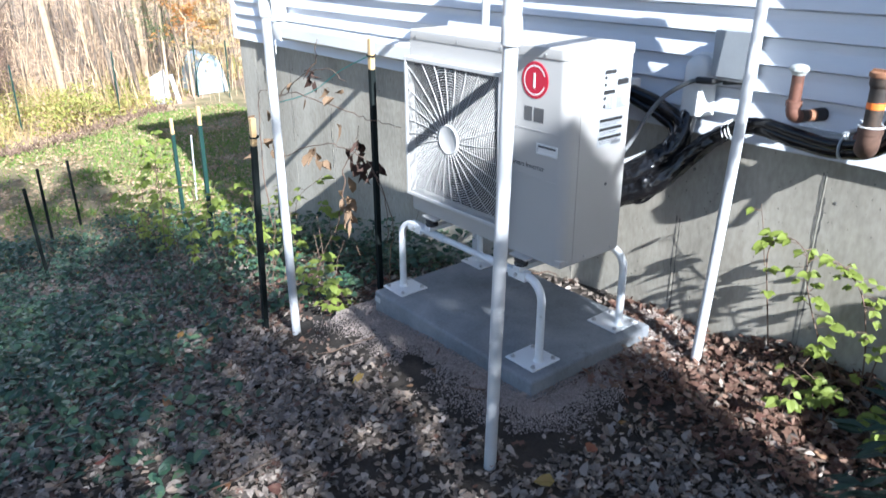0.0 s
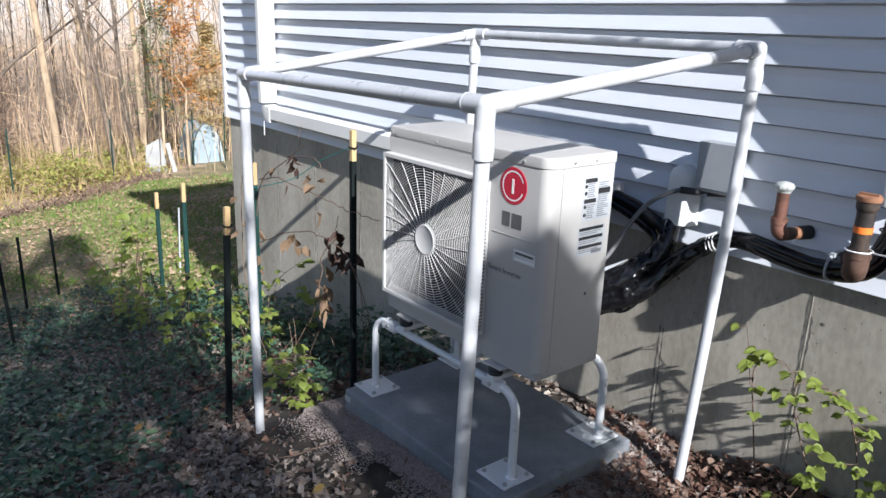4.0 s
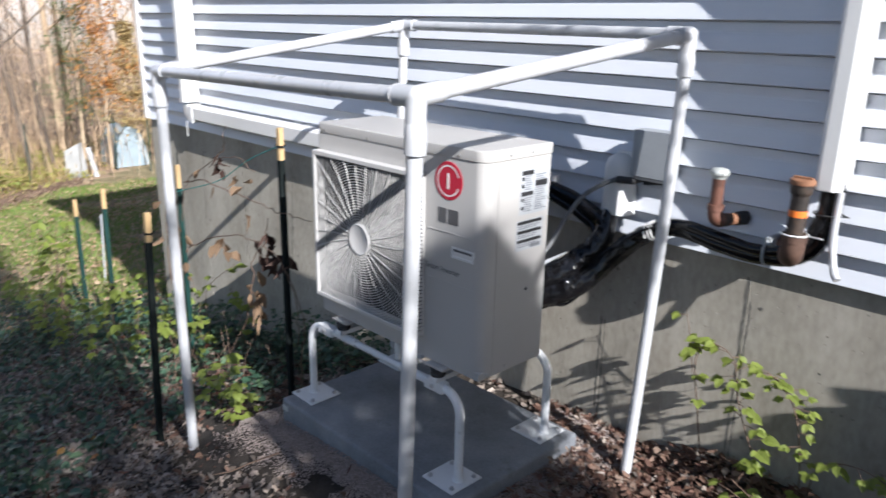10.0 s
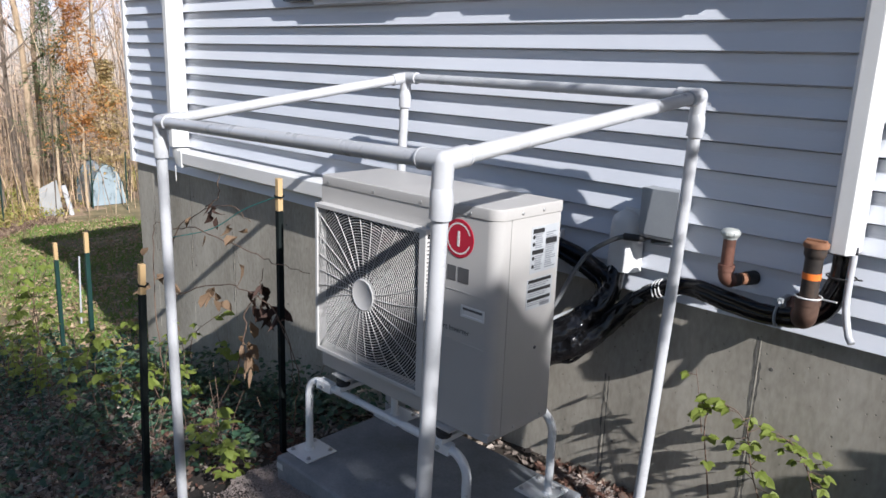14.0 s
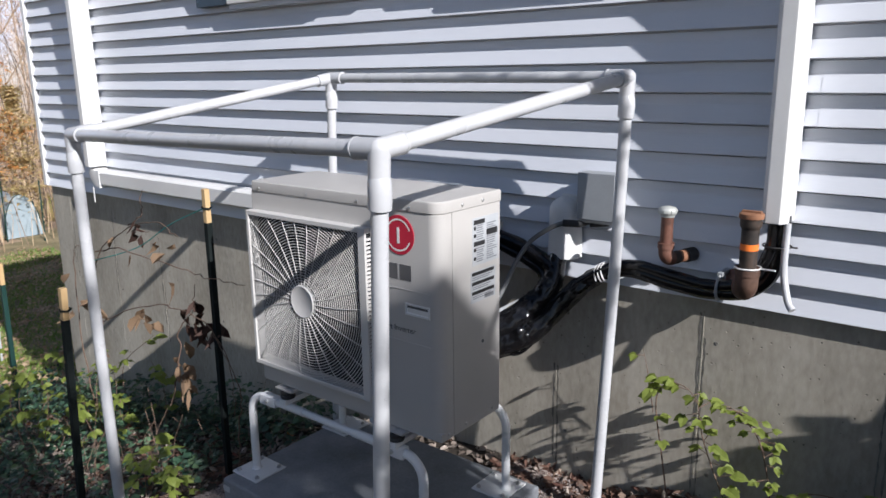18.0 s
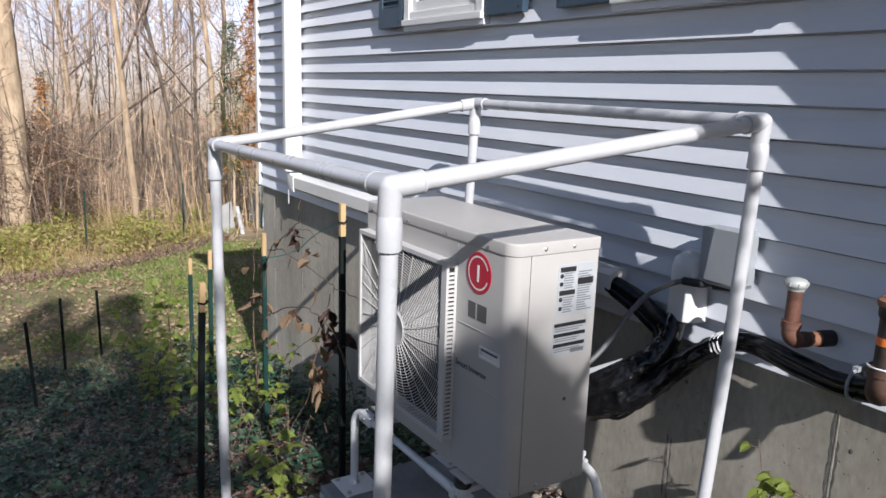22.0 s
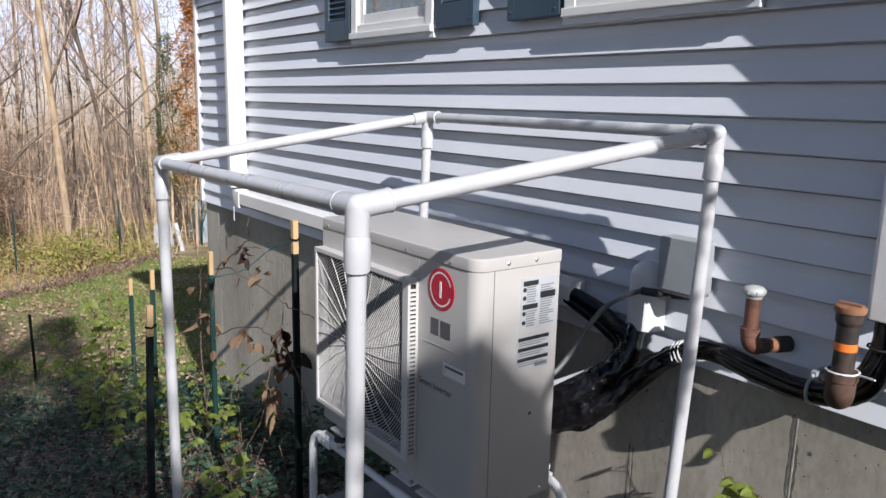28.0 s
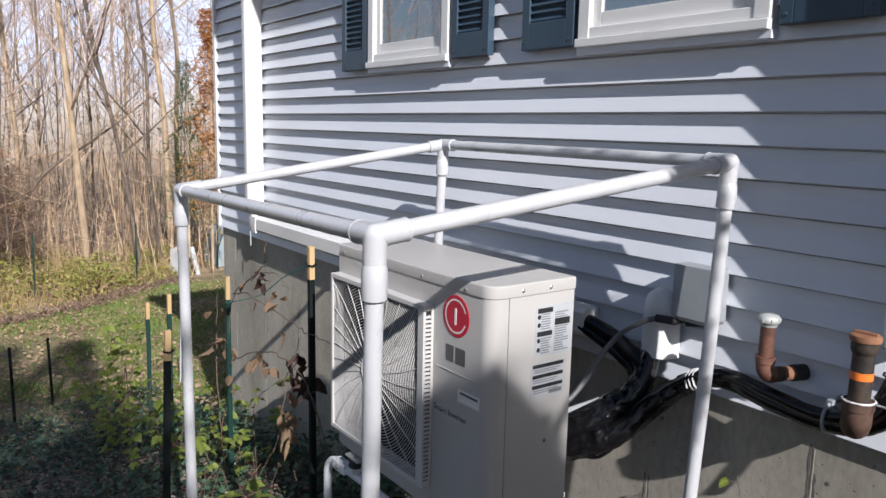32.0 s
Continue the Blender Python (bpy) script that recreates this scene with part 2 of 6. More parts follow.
def weather(m, dark, light, pit_scale=28.0, pits=0.5):
    """Adds vertical streaks and small pits to a concrete material."""
    N, L = m.node_tree.nodes, m.node_tree.links
    bsdf = N["Principled BSDF"]
    base = bsdf.inputs["Base Color"].links[0].from_socket
    tc, mp = N.new("ShaderNodeTexCoord"), N.new("ShaderNodeMapping")
    mp.inputs["Scale"].default_value = (4.5, 4.5, 0.8)
    L.new(tc.outputs["Object"], mp.inputs[0])
    st = N.new("ShaderNodeTexNoise")
    st.inputs["Scale"].default_value, st.inputs["Detail"].default_value, st.inputs["Roughness"].default_value = 1.0, 7, 0.65
    L.new(mp.outputs[0], st.inputs["Vector"])
    r1 = N.new("ShaderNodeValToRGB")
    r1.color_ramp.elements[0].position, r1.color_ramp.elements[0].color = 0.36, (*dark, 1)
    r1.color_ramp.elements[1].position, r1.color_ramp.elements[1].color = 0.62, (*light, 1)
    L.new(st.outputs[0], r1.inputs[0])
    mul = N.new("ShaderNodeMix")
    mul.data_type, mul.blend_type = "RGBA", "MULTIPLY"
    mul.inputs[0].default_value = 1.0
    L.new(base, mul.inputs[6])
    L.new(r1.outputs[0], mul.inputs[7])
    vo = N.new("ShaderNodeTexVoronoi")
    vo.inputs["Scale"].default_value = pit_scale
    nv = N.new("ShaderNodeTexNoise")
    nv.inputs["Scale"].default_value = 5.0
    L.new(tc.outputs["Object"], nv.inputs["Vector"])
    L.new(tc.outputs["Object"], vo.inputs["Vector"])
    sm = N.new("ShaderNodeMath")
    sm.operation = "MULTIPLY_ADD"
    L.new(nv.outputs[0], sm.inputs[0])
    sm.inputs[1].default_value = 0.30
    L.new(vo.outputs["Distance"], sm.inputs[2])
    r2 = N.new("ShaderNodeValToRGB")
    r2.color_ramp.elements[0].position, r2.color_ramp.elements[0].color = 0.20, (1 - pits, 1 - pits, 1 - pits, 1)
    r2.color_ramp.elements[1].position, r2.color_ramp.elements[1].color = 0.26, (1, 1, 1, 1)
    L.new(sm.outputs[0], r2.inputs[0])
    mul2 = N.new("ShaderNodeMix")
    mul2.data_type, mul2.blend_type = "RGBA", "MULTIPLY"
    mul2.inputs[0].default_value = 1.0
    L.new(mul.outputs[2], mul2.inputs[6])
    L.new(r2.outputs[0], mul2.inputs[7])
    L.new(mul2.outputs[2], bsdf.inputs["Base Color"])
    b2 = N.new("ShaderNodeBump")
    b2.inputs["Strength"].default_value, b2.inputs["Distance"].default_value = 0.7, 0.006
    L.new(r2.outputs[0], b2.inputs["Height"])
    L.new(bsdf.inputs["Normal"].links[0].from_socket, b2.inputs["Normal"])
    L.new(b2.outputs[0], bsdf.inputs["Normal"])


M_PAD = material("pad_concrete", [(0.145, 0.158, 0.178), (0.22, 0.236, 0.26), (0.30, 0.316, 0.34)], 0.8, scale=3.2, fine=80, bump=0.35, depth=0.003, spots=((0.15, 0.15, 0.155), 4, 0.12))
weather(M_CONCRETE, (0.88, 0.87, 0.85), (1.0, 1.0, 1.0), 30.0, 0.55)
weather(M_PAD, (0.78, 0.78, 0.78), (1.0, 1.0, 1.0), 60.0, 0.35)
M_CRACK = material("dark_joint", [(0.10, 0.095, 0.085), (0.20, 0.19, 0.17)], 0.95, scale=20, fine=80, bump=0.4, depth=0.003)
M_PVC = material("white_pvc", [(0.47, 0.48, 0.50), (0.54, 0.55, 0.565)], 0.30, scale=9, fine=90, bump=0.04, depth=0.002, spots=((0.47, 0.475, 0.485), 16, 0.14))
M_CASE = material("beige_painted_steel", [(0.452, 0.440, 0.422), (0.491, 0.478, 0.461)], 0.38, scale=3, fine=160, bump=0.04, depth=0.001, spots=((0.52, 0.50, 0.47), 6, 0.06))
M_GRILLE = material("grille_plastic", [(0.53, 0.52, 0.505), (0.58, 0.57, 0.555)], 0.4, scale=5, fine=120, bump=0.03, depth=0.001)
# Near-black, so the shade inside fan chamber and slots is partly in the colour.
M_INSIDE = material("shade_dark_interior", [(0.010, 0.0105, 0.012), (0.022, 0.023, 0.025)], 0.6, scale=8, fine=90, bump=0.1, depth=0.003)
M_STAND = material("white_powder_coat", [(0.66, 0.68, 0.70), (0.74, 0.75, 0.76)], 0.45, scale=8, fine=140, bump=0.08, depth=0.001, spots=((0.42, 0.41, 0.40), 20, 0.1))
M_STEEL = material("zinc_steel", [(0.42, 0.42, 0.43), (0.60, 0.60, 0.60)], 0.4, 0.9, scale=20, fine=120, bump=0.1, depth=0.001)
M_RUBBER = material("black_rubber", [(0.018, 0.018, 0.019), (0.035, 0.035, 0.036)], 0.7, scale=20, fine=150, bump=0.2, depth=0.001)
M_TAPE = material("black_wrap", [(0.004, 0.004, 0.005), (0.009, 0.009, 0.010)], 0.17, scale=30, fine=110, bump=0.5, depth=0.006, spec=0.5)
M_COPPER = material("brown_rusted_pipe", [(0.075, 0.036, 0.026), (0.15, 0.068, 0.046), (0.21, 0.105, 0.075)], 0.6, 0.15, scale=18, fine=90, bump=0.3, depth=0.002)
M_IRON = material("dark_iron_pipe", [(0.022, 0.019, 0.018), (0.045, 0.036, 0.030), (0.10, 0.062, 0.042)], 0.6, 0.2, scale=16, fine=80, bump=0.3, depth=0.002)
M_OLDRUST = material("dark_rusted_fitting", [(0.045, 0.026, 0.019), (0.085, 0.047, 0.033), (0.13, 0.075, 0.052)], 0.7, 0.1, scale=18, fine=90, bump=0.35, depth=0.002)
M_RUST = material("rusty_cap", [(0.16, 0.07, 0.035), (0.30, 0.15, 0.08)], 0.8, scale=25, fine=90, bump=0.4, depth=0.002)
M_CAP = material("grey_vent_cap", [(0.42, 0.44, 0.42), (0.56, 0.58, 0.55)], 0.6, 0.3, scale=25, fine=90, bump=0.2, depth=0.002)
M_ORANGE = material("orange_band", [(0.75, 0.16, 0.02), (0.85, 0.22, 0.03)], 0.5, scale=25, bump=0.0)
M_GREYBOX = material("grey_enamel", [(0.30, 0.32, 0.34), (0.36, 0.38, 0.40)], 0.42, 0.1, scale=8, fine=120, bump=0.05, depth=0.001)
M_CONDUIT = material("grey_conduit", [(0.085, 0.09, 0.095), (0.14, 0.145, 0.15)], 0.45, scale=12, fine=120, bump=0.1, depth=0.001)
M_RED = material("logo_red", [(0.42, 0.010, 0.035), (0.48, 0.014, 0.045)], 0.35, scale=6, bump=0.0)
M_PALE = material("logo_pale", [(0.72, 0.70, 0.68), (0.76, 0.74, 0.72)], 0.4, scale=6, bump=0.0)
M_INK = material("grey_ink", [(0.085, 0.085, 0.09), (0.11, 0.11, 0.115)], 0.5, scale=6, bump=0.0)
M_BLACKINK = material("black_ink", [(0.015, 0.015, 0.017), (0.03, 0.03, 0.032)], 0.5, scale=6, bump=0.0)
M_LABEL = material("label_paper", [(0.40, 0.425, 0.45), (0.46, 0.48, 0.50)], 0.4, scale=10, fine=140, bump=0.02, depth=0.001)
M_LABELGREY = material("label_grey_print", [(0.16, 0.17, 0.19), (0.22, 0.23, 0.25)], 0.5, scale=120, fine=300, bump=0.0)
M_SHUTTER = material("blue_shutter", [(0.030, 0.055, 0.085), (0.045, 0.075, 0.11)], 0.45, scale=6, fine=120, bump=0.15, depth=0.001, stretch=(1, 1, 0.3))
M_BARK = material("bark", [(0.112, 0.080, 0.053), (0.372, 0.279, 0.185), (0.595, 0.467, 0.318)], 0.95, scale=9, fine=40, bump=0.8, depth=0.03, stretch=(1, 1, 0.25), random_tint=0.35)
M_DARKBARK = material("dark_bark", [(0.040, 0.032, 0.025), (0.127, 0.099, 0.076), (0.230, 0.184, 0.144)], 0.95, scale=9, fine=40, bump=0.8, depth=0.03, stretch=(1, 1, 0.25))
M_TWIG = material("twig_bark", [(0.174, 0.119, 0.078), (0.493, 0.347, 0.222), (0.811, 0.614, 0.407)], 0.95, scale=2, fine=20, bump=0.0, island=0.7)
M_SOIL = material("leafy_soil", [(0.017, 0.014, 0.010), (0.032, 0.025, 0.019), (0.053, 0.041, 0.031)], 0.98, scale=5, fine=60, bump=0.9, depth=0.03)
M_LAWN = material("lawn_soil", [(0.12, 0.105, 0.05), (0.21, 0.175, 0.09), (0.31, 0.24, 0.14)], 0.98, scale=3, fine=50, bump=0.9, depth=0.03)
M_FOREST = material("forest_floor", [(0.18, 0.125, 0.08), (0.30, 0.215, 0.14), (0.42, 0.32, 0.21)], 0.98, scale=1.5, fine=18, bump=0.9, depth=0.06)
M_STAKE = material("green_coated_stake", [(0.005, 0.028, 0.024), (0.010, 0.046, 0.040)], 0.5, scale=12, fine=80, bump=0.2, depth=0.002, stretch=(1, 1, 0.3))
M_STAKEDARK = material("dark_stake", [(0.007, 0.010, 0.010), (0.014, 0.019, 0.019)], 0.85, spec=0.15, scale=12, fine=80, bump=0.2, depth=0.002)
M_WOOD = material("raw_wood", [(0.42, 0.28, 0.13), (0.55, 0.39, 0.20)], 0.8, scale=14, fine=60, bump=0.3, depth=0.002, stretch=(1, 1, 0.15))
M_STRING = material("teal_cord", [(0.03, 0.25, 0.22), (0.05, 0.33, 0.29)], 0.7, scale=80, bump=0.0)
M_ROOF = material("roof_shingles", [(0.05, 0.05, 0.055), (0.09, 0.09, 0.095)], 0.95, scale=6, fine=80, bump=0.4, depth=0.006)

def glass_material():
    m = bpy.data.materials.new("window_glass")
    m.use_nodes = True
    b = m.node_tree.nodes["Principled BSDF"]
    b.inputs["Base Color"].default_value = (0.15, 0.155, 0.16, 1)
    b.inputs["Roughness"].default_value = 0.02
    b.inputs["Specular IOR Level"].default_value = 1.0
    b.inputs["Coat Weight"].default_value = 1.0
    b.inputs["IOR"].default_value = 2.8
    return m


M_GLASS = glass_material()


# ---- ground ----
def smooth_step(a, b, x):
    t = min(1.0, max(0.0, (x - a) / (b - a)))
    return t * t * (3 - 2 * t)


# fall of the land away from the house: x, height
LAND = ((90.0, 0.05), (0.5, 0.02), (-0.5, 0.0), (-1.3, -0.13), (-1.6, -0.19), (-3.0, -0.48), (-4.4, -0.80), (-5.0, -0.92), (-6.5, -1.18), (-7.2, -1.28), (-10.0, -1.54), (-14.0, -1.72), (-20.0, -1.75), (-200.0, -0.2))


def land(x):
    for (a, za), (b, zb) in zip(LAND, LAND[1:]):
        if x >= b:
            return za + (zb - za) * (x - a) / (b - a)
    return LAND[-1][1]


def ground_z(x, y):
    z = (land(x - 0.25) + land(x) + land(x + 0.25)) / 3 if x < -1.7 else land(x)
    z += 0.13 * smooth_step(0.50, 0.80, y) * smooth_step(-1.4, -0.2, x)
    z += 0.22 * noise.noise((x * 0.12, y * 0.12, 3.0)) * smooth_step(-15, -22, x)
    z += 0.018 * noise.noise((x * 2.1, y * 2.1, 0.0)) + 0.008 * noise.noise((x * 7, y * 7, 5.0))
    return z * (1 - 0.6 * smooth_step(-1.50, -1.12, x) * smooth_step(0.55, 0.25, x) * smooth_step(-0.62, -0.30, y))


def lawn_edge(y):
    """Where the lawn meets the brush."""
    return -12.8 - 0.12 * max(0.0, -y) - 0.62 * smooth_step(0.0, 1.3, y) - 0.75 * max(0.0, y - 1.2)


def build_ground():
    xs = list(np.concatenate([np.arange(-140, -30, 10.0), np.arange(-30, -16, 1.0), np.arange(-16, -7, 0.25), np.arange(-7, 2.2, 0.06), np.arange(2.2, 8, 0.4), np.arange(8, 80, 8.0)]))
    ys = list(np.concatenate([np.arange(-80, -8, 8.0), np.arange(-8, -3, 0.5), np.arange(-3, 1.4, 0.06), np.arange(1.4, 8, 0.6), np.arange(8, 30, 2.0), np.arange(30, 110, 10.0)]))
    g = Geo()
    g.v = [(float(x), float(y), ground_z(float(x), float(y))) for y in ys for x in xs]
    nx = len(xs)
    g.f = [(j * nx + i, j * nx + i + 1, (j + 1) * nx + i + 1, (j + 1) * nx + i) for j in range(len(ys) - 1) for i in range(nx - 1)]
    ob = quick("ground", g, M_SOIL, smooth=True)
    ob.data.materials.append(M_LAWN)
    ob.data.materials.append(M_FOREST)
    for p in ob.data.polygons:
        c = p.center
        edge = 0.5 * noise.noise((c.x * 0.7, c.y * 0.7, 1.0))
        p.material_index = 2 if c.x < lawn_edge(c.y) + 0.3 * edge or c.y < -12 or c.y > 12 or c.x > 9 else 1 if c.x < -6.3 + edge else 0
    tagged(ob, "dark soil ground sloping gently away from the house", "ground", kind="structure")


build_ground()

# ---- house ----
WALL_Y, FOUND_Y, SIDE_Z, COURSE = 0.785, 0.812, 0.966, 0.1045
HX0, HX1, HTOP = -4.60, 6.4, 4.12
house = thing("house", (1.2, 4.0, 0.0), "house clad in grey vinyl siding on a concrete foundation", "house")
part("foundation", Geo().box(HX0 + 0.03, HX1, FOUND_Y, 8.0, -1.6, SIDE_Z + 0.03), M_CONCRETE, house, "grey poured concrete foundation wall")
part("wall", Geo().box(HX0 + 0.02, HX1, WALL_Y + 0.040, 8.1, SIDE_Z + 0.03, HTOP), M_TRIM, house)
g = Geo()
R0, R1, RY0, RY1 = HX0 - 0.12, HX1 + 0.12, WALL_Y - 0.53, 8.6
g.add([(R0, RY0, HTOP), (R1, RY0, HTOP), (R1, RY1, HTOP), (R0, RY1, HTOP), (R0 + 3.8, 4.5, HTOP + 1.5), (R1 - 3.8, 4.5, HTOP + 1.5)],
      [(0, 1, 5, 4), (1, 2, 5), (2, 3, 4, 5), (3, 0, 4), (0, 3, 2, 1)])
part("roof", g, M_ROOF, house)
part("fascia", Geo().box(R0, R1, RY0 - 0.02, RY0, HTOP - 0.16, HTOP + 0.02), M_TRIM, house, "white eave board")
part("soffit", Geo().box(R0, R1, RY0, WALL_Y + 0.03, HTOP - 0.16, HTOP - 0.14), M_TRIM, house, "white boards under the eave")
part("corner_trim", Geo().box(HX0 - 0.012, HX0 + 0.035, WALL_Y - 0.008, WALL_Y + 0.09, SIDE_Z, HTOP), M_TRIM, house, "white vinyl corner post", bevel=0.004)
for x in np.arange(-4.296, 2.6, 0.61):
    x = float(x) + 0.0
    left = [(x - random.uniform(0.0015, 0.005), 0.0 + 0.1 * k) for k in range(-4, 11)]
    right = [(x + random.uniform(0.0015, 0.005), 0.0 + 0.1 * k) for k in range(-4, 11)]
    nn = len(left)
    top_z = SIDE_Z + 0.02
    out = [FOUND_Y - random.uniform(0.0004, 0.0016) for _ in range(nn)]
    vv = [(a, FOUND_Y + 0.004, min(zz, top_z)) for a, zz in left] + [(a * 0.6 + x * 0.4, o, min(zz, top_z)) for (a, zz), o in zip(left, out)] + [(a * 0.6 + x * 0.4, o, min(zz, top_z)) for (a, zz), o in zip(right, out)] + [(a, FOUND_Y + 0.004, min(zz, top_z)) for a, zz in right]
    gg = Geo().add(vv, [(c * nn + i, c * nn + i + 1, (c + 1) * nn + i + 1, (c + 1) * nn + i) for c in range(3) for i in range(nn - 1)])
    part("form_seam", gg, M_CONCRETE, house)
    for side_x in (-1, 1):
        zs = [random.uniform(-0.1, 0.45) + 0.0, random.uniform(0.55, 0.93)]
        cr = []
        zc = zs[0]
        while zc < zs[1]:
            cr.append((x + side_x * (0.010 + random.uniform(-0.0025, 0.0025)), FOUND_Y - 0.0008, zc))
            zc += 0.02
        if len(cr) > 2:
            gc = Geo()
            wd = [random.uniform(0.0006, 0.0050) for _ in cr]
            gc.v = [(px - w, py, pz) for (px, py, pz), w in zip(cr, wd)] + [(px + w, py, pz) for (px, py, pz), w in zip(cr, wd)]
            m_ = len(cr)
            gc.f = [(q, m_ + q, m_ + q + 1, q + 1) for q in range(m_ - 1)]
            part("joint_crack", gc, M_CRACK, house)
    for zt in (0.27, 0.80):
        part("tie_hole", Geo().lathe((x + 0.05, FOUND_Y, zt), [(0.008, 0.0005), (0.007, -0.001), (0.003, -0.0014)], "y", 8), M_CRACK, house)


# ---- windows and shutters ----
def shutter(x0, x1, z0, z1):
    y1 = WALL_Y + 0.004
    y0 = y1 - 0.035
    sh = part("shutter", Geo().box(x0, x0 + 0.045, y0, y1, z0, z1).box(x1 - 0.045, x1, y0, y1, z0, z1).box(x0 + 0.045, x1 - 0.045, y0, y1, z0, z0 + 0.11).box(x0 + 0.045, x1 - 0.045, y0, y1, z1 - 0.08, z1).box(x0 + 0.045, x1 - 0.045, y0 + 0.018, y1 - 0.004, z0 + 0.11, z1 - 0.08),
              M_SHUTTER, house, "dark blue louvred shutter", bevel=0.004)
    z = z0 + 0.125
    while z < z1 - 0.09:
        v = [(x, y, zz) for x in (x0 + 0.046, x1 - 0.046) for y, zz in ((y0 + 0.004, z - 0.010), (y0 + 0.008, z - 0.014), (y0 + 0.026, z + 0.012), (y0 + 0.022, z + 0.016))]
        part("louvre", Geo().add(v, [(0, 1, 2, 3), (7, 6, 5, 4), (0, 4, 5, 1), (1, 5, 6, 2), (2, 6, 7, 3), (3, 7, 4, 0)]), M_SHUTTER, sh)
        z += 0.030
    for zz in (z0 + 0.03, z1 - 0.04):
        for xx in (x0 + 0.022, x1 - 0.022):
            part("screw", Geo().lathe((xx, y0, zz), [(0.005, 0.0), (0.006, -0.002), (0.003, -0.004)], "y", 8), M_SHUTTER, sh)
    return sh


def house_window(x0, x1, z0, z1):
    ya = WALL_Y - 0.035
    fr = Geo()
    t = 0.055
    fr.box(x0, x0 + t, ya, WALL_Y + 0.03, z0 + 0.045, z1).box(x1 - t, x1, ya, WALL_Y + 0.03, z0 + 0.045, z1).box(x0 + t, x1 - t, ya, WALL_Y + 0.03, z1 - t, z1).box(x0 + t, x1 - t, ya + 0.004, WALL_Y + 0.03, z0 + 0.045, z0 + 0.045 + 0.04)
    w = part("window", fr, M_TRIM, house, "white vinyl window with dark glass", bevel=0.004)
    part("sill", Geo().box(x0 - 0.004, x1 + 0.004, ya - 0.012, WALL_Y + 0.02, z0 + 0.012, z0 + 0.045), M_TRIM, w, bevel=0.004)
    part("apron", Geo().box(x0 - 0.008, x1 + 0.008, ya + 0.006, WALL_Y + 0.015, z0 - 0.014, z0 + 0.012), M_SIDING, w, bevel=0.002)
    zm = (z0 + z1) / 2
    for a, b, y in ((z0 + 0.085, zm + 0.02, ya + 0.022), (zm - 0.02, z1 - t, ya + 0.042)):
        s = Geo()
        q = 0.042
        s.box(x0 + t, x0 + t + q, y, y + 0.02, a, b).box(x1 - t - q, x1 - t, y, y + 0.02, a, b).box(x0 + t + q, x1 - t - q, y, y + 0.02, a, a + q + 0.012).box(x0 + t + q, x1 - t - q, y, y + 0.02, b - q, b)
        part("sash", s, M_TRIM, w, bevel=0.003)
        part("pane", Geo().box(x0 + t + q, x1 - t - q, y + 0.009, y + 0.013, a + q + 0.012, b - q), M_GLASS, w, "dark reflecting glass pane")
    return w


WIN_Z0, WIN_Z1 = 2.135, 3.38
house_window(-2.03, -1.285, WIN_Z0, WIN_Z1)
shutter(-2.335, -2.055, WIN_Z0 + 0.012, WIN_Z1 - 0.02)
shutter(-1.262, -0.985, WIN_Z0 + 0.022, WIN_Z1 - 0.02)
house_window(-0.44, 0.345, WIN_Z0, WIN_Z1)
shutter(-0.765, -0.468, WIN_Z0 + 0.022, WIN_Z1 - 0.02)
shutter(0.372, 0.66, WIN_Z0 + 0.022, WIN_Z1 - 0.02)

# ---- siding courses, one board each ----
n, z = 0, SIDE_Z
while z < HTOP - 0.02:
    lip = WALL_Y + random.uniform(-0.0012, 0.0012)
    prof = [(lip, z), (lip + 0.001, z + 0.004), (lip + 0.0205, z + 0.0590), (lip + 0.0222, z + 0.068), (lip + 0.0236, z + 0.0965), (lip + 0.036, z + 0.0985), (lip + 0.036, z + 0.1065), (lip + 0.0375, z + 0.1065), (lip + 0.0375, z + 0.0970), (lip + 0.0250, z + 0.0950), (lip + 0.0250, z + 0.006), (lip + 0.003, z - 0.001)]
    lap = 0.905 if n in (6, 7) else random.choice((1.9, 2.6, 3.4, 4.1)) + random.uniform(-0.05, 0.05)
    part("siding_board", Geo().extrude_x(prof, HX0 + 0.03, lap + 0.03), M_SIDING, house)
    part("siding_board", Geo().extrude_x([(y - 0.0017, zz - 0.0006) for y, zz in prof], lap, HX1), M_SIDING, house)
    n, z = n + 1, z + COURSE

# ---- pipe covers on the wall ----
cover = thing("pipe_cover", (-3.64, 0.70, 1.05), "white plastic pipe cover running down and along the siding", "pipe cover")
def channel(x0, x1, z0, z1, vertical):
    """A cover with chamfered front edges."""
    y0, y1, c = WALL_Y - (0.117 if vertical else 0.088), WALL_Y + 0.004, 0.016
    if vertical:
        ring = [(x0, y1), (x0, y0 + c * 1.3), (x0 + c, y0), (x1 - c, y0), (x1, y0 + c * 1.3), (x1, y1)]
        v = [(x, y, z) for z in (z0, z1) for x, y in ring]
        return Geo().add(v, [(i, (i + 1) % 6, 6 + (i + 1) % 6, 6 + i) for i in range(6)] + [(5, 4, 3, 2, 1, 0), (6, 7, 8, 9, 10, 11)])
    return Geo().extrude_x([(y1, z0), (y0 + c * 1.3, z0), (y0, z0 + c), (y0, z1 - c), (y0 + c * 1.3, z1), (y1, z1)], x0, x1)
part("upright", channel(-3.692, -3.612, 1.18, 3.58, True), M_TRIM, cover, bevel=0.003)
el = Geo()
ring = []
for k in range(7):
    a = radians(15 * k)
    for r in (0.012, 0.097):
        ring.append((-3.595 - r * math.cos(a), 1.165 - r * 1.25 * math.sin(a)))
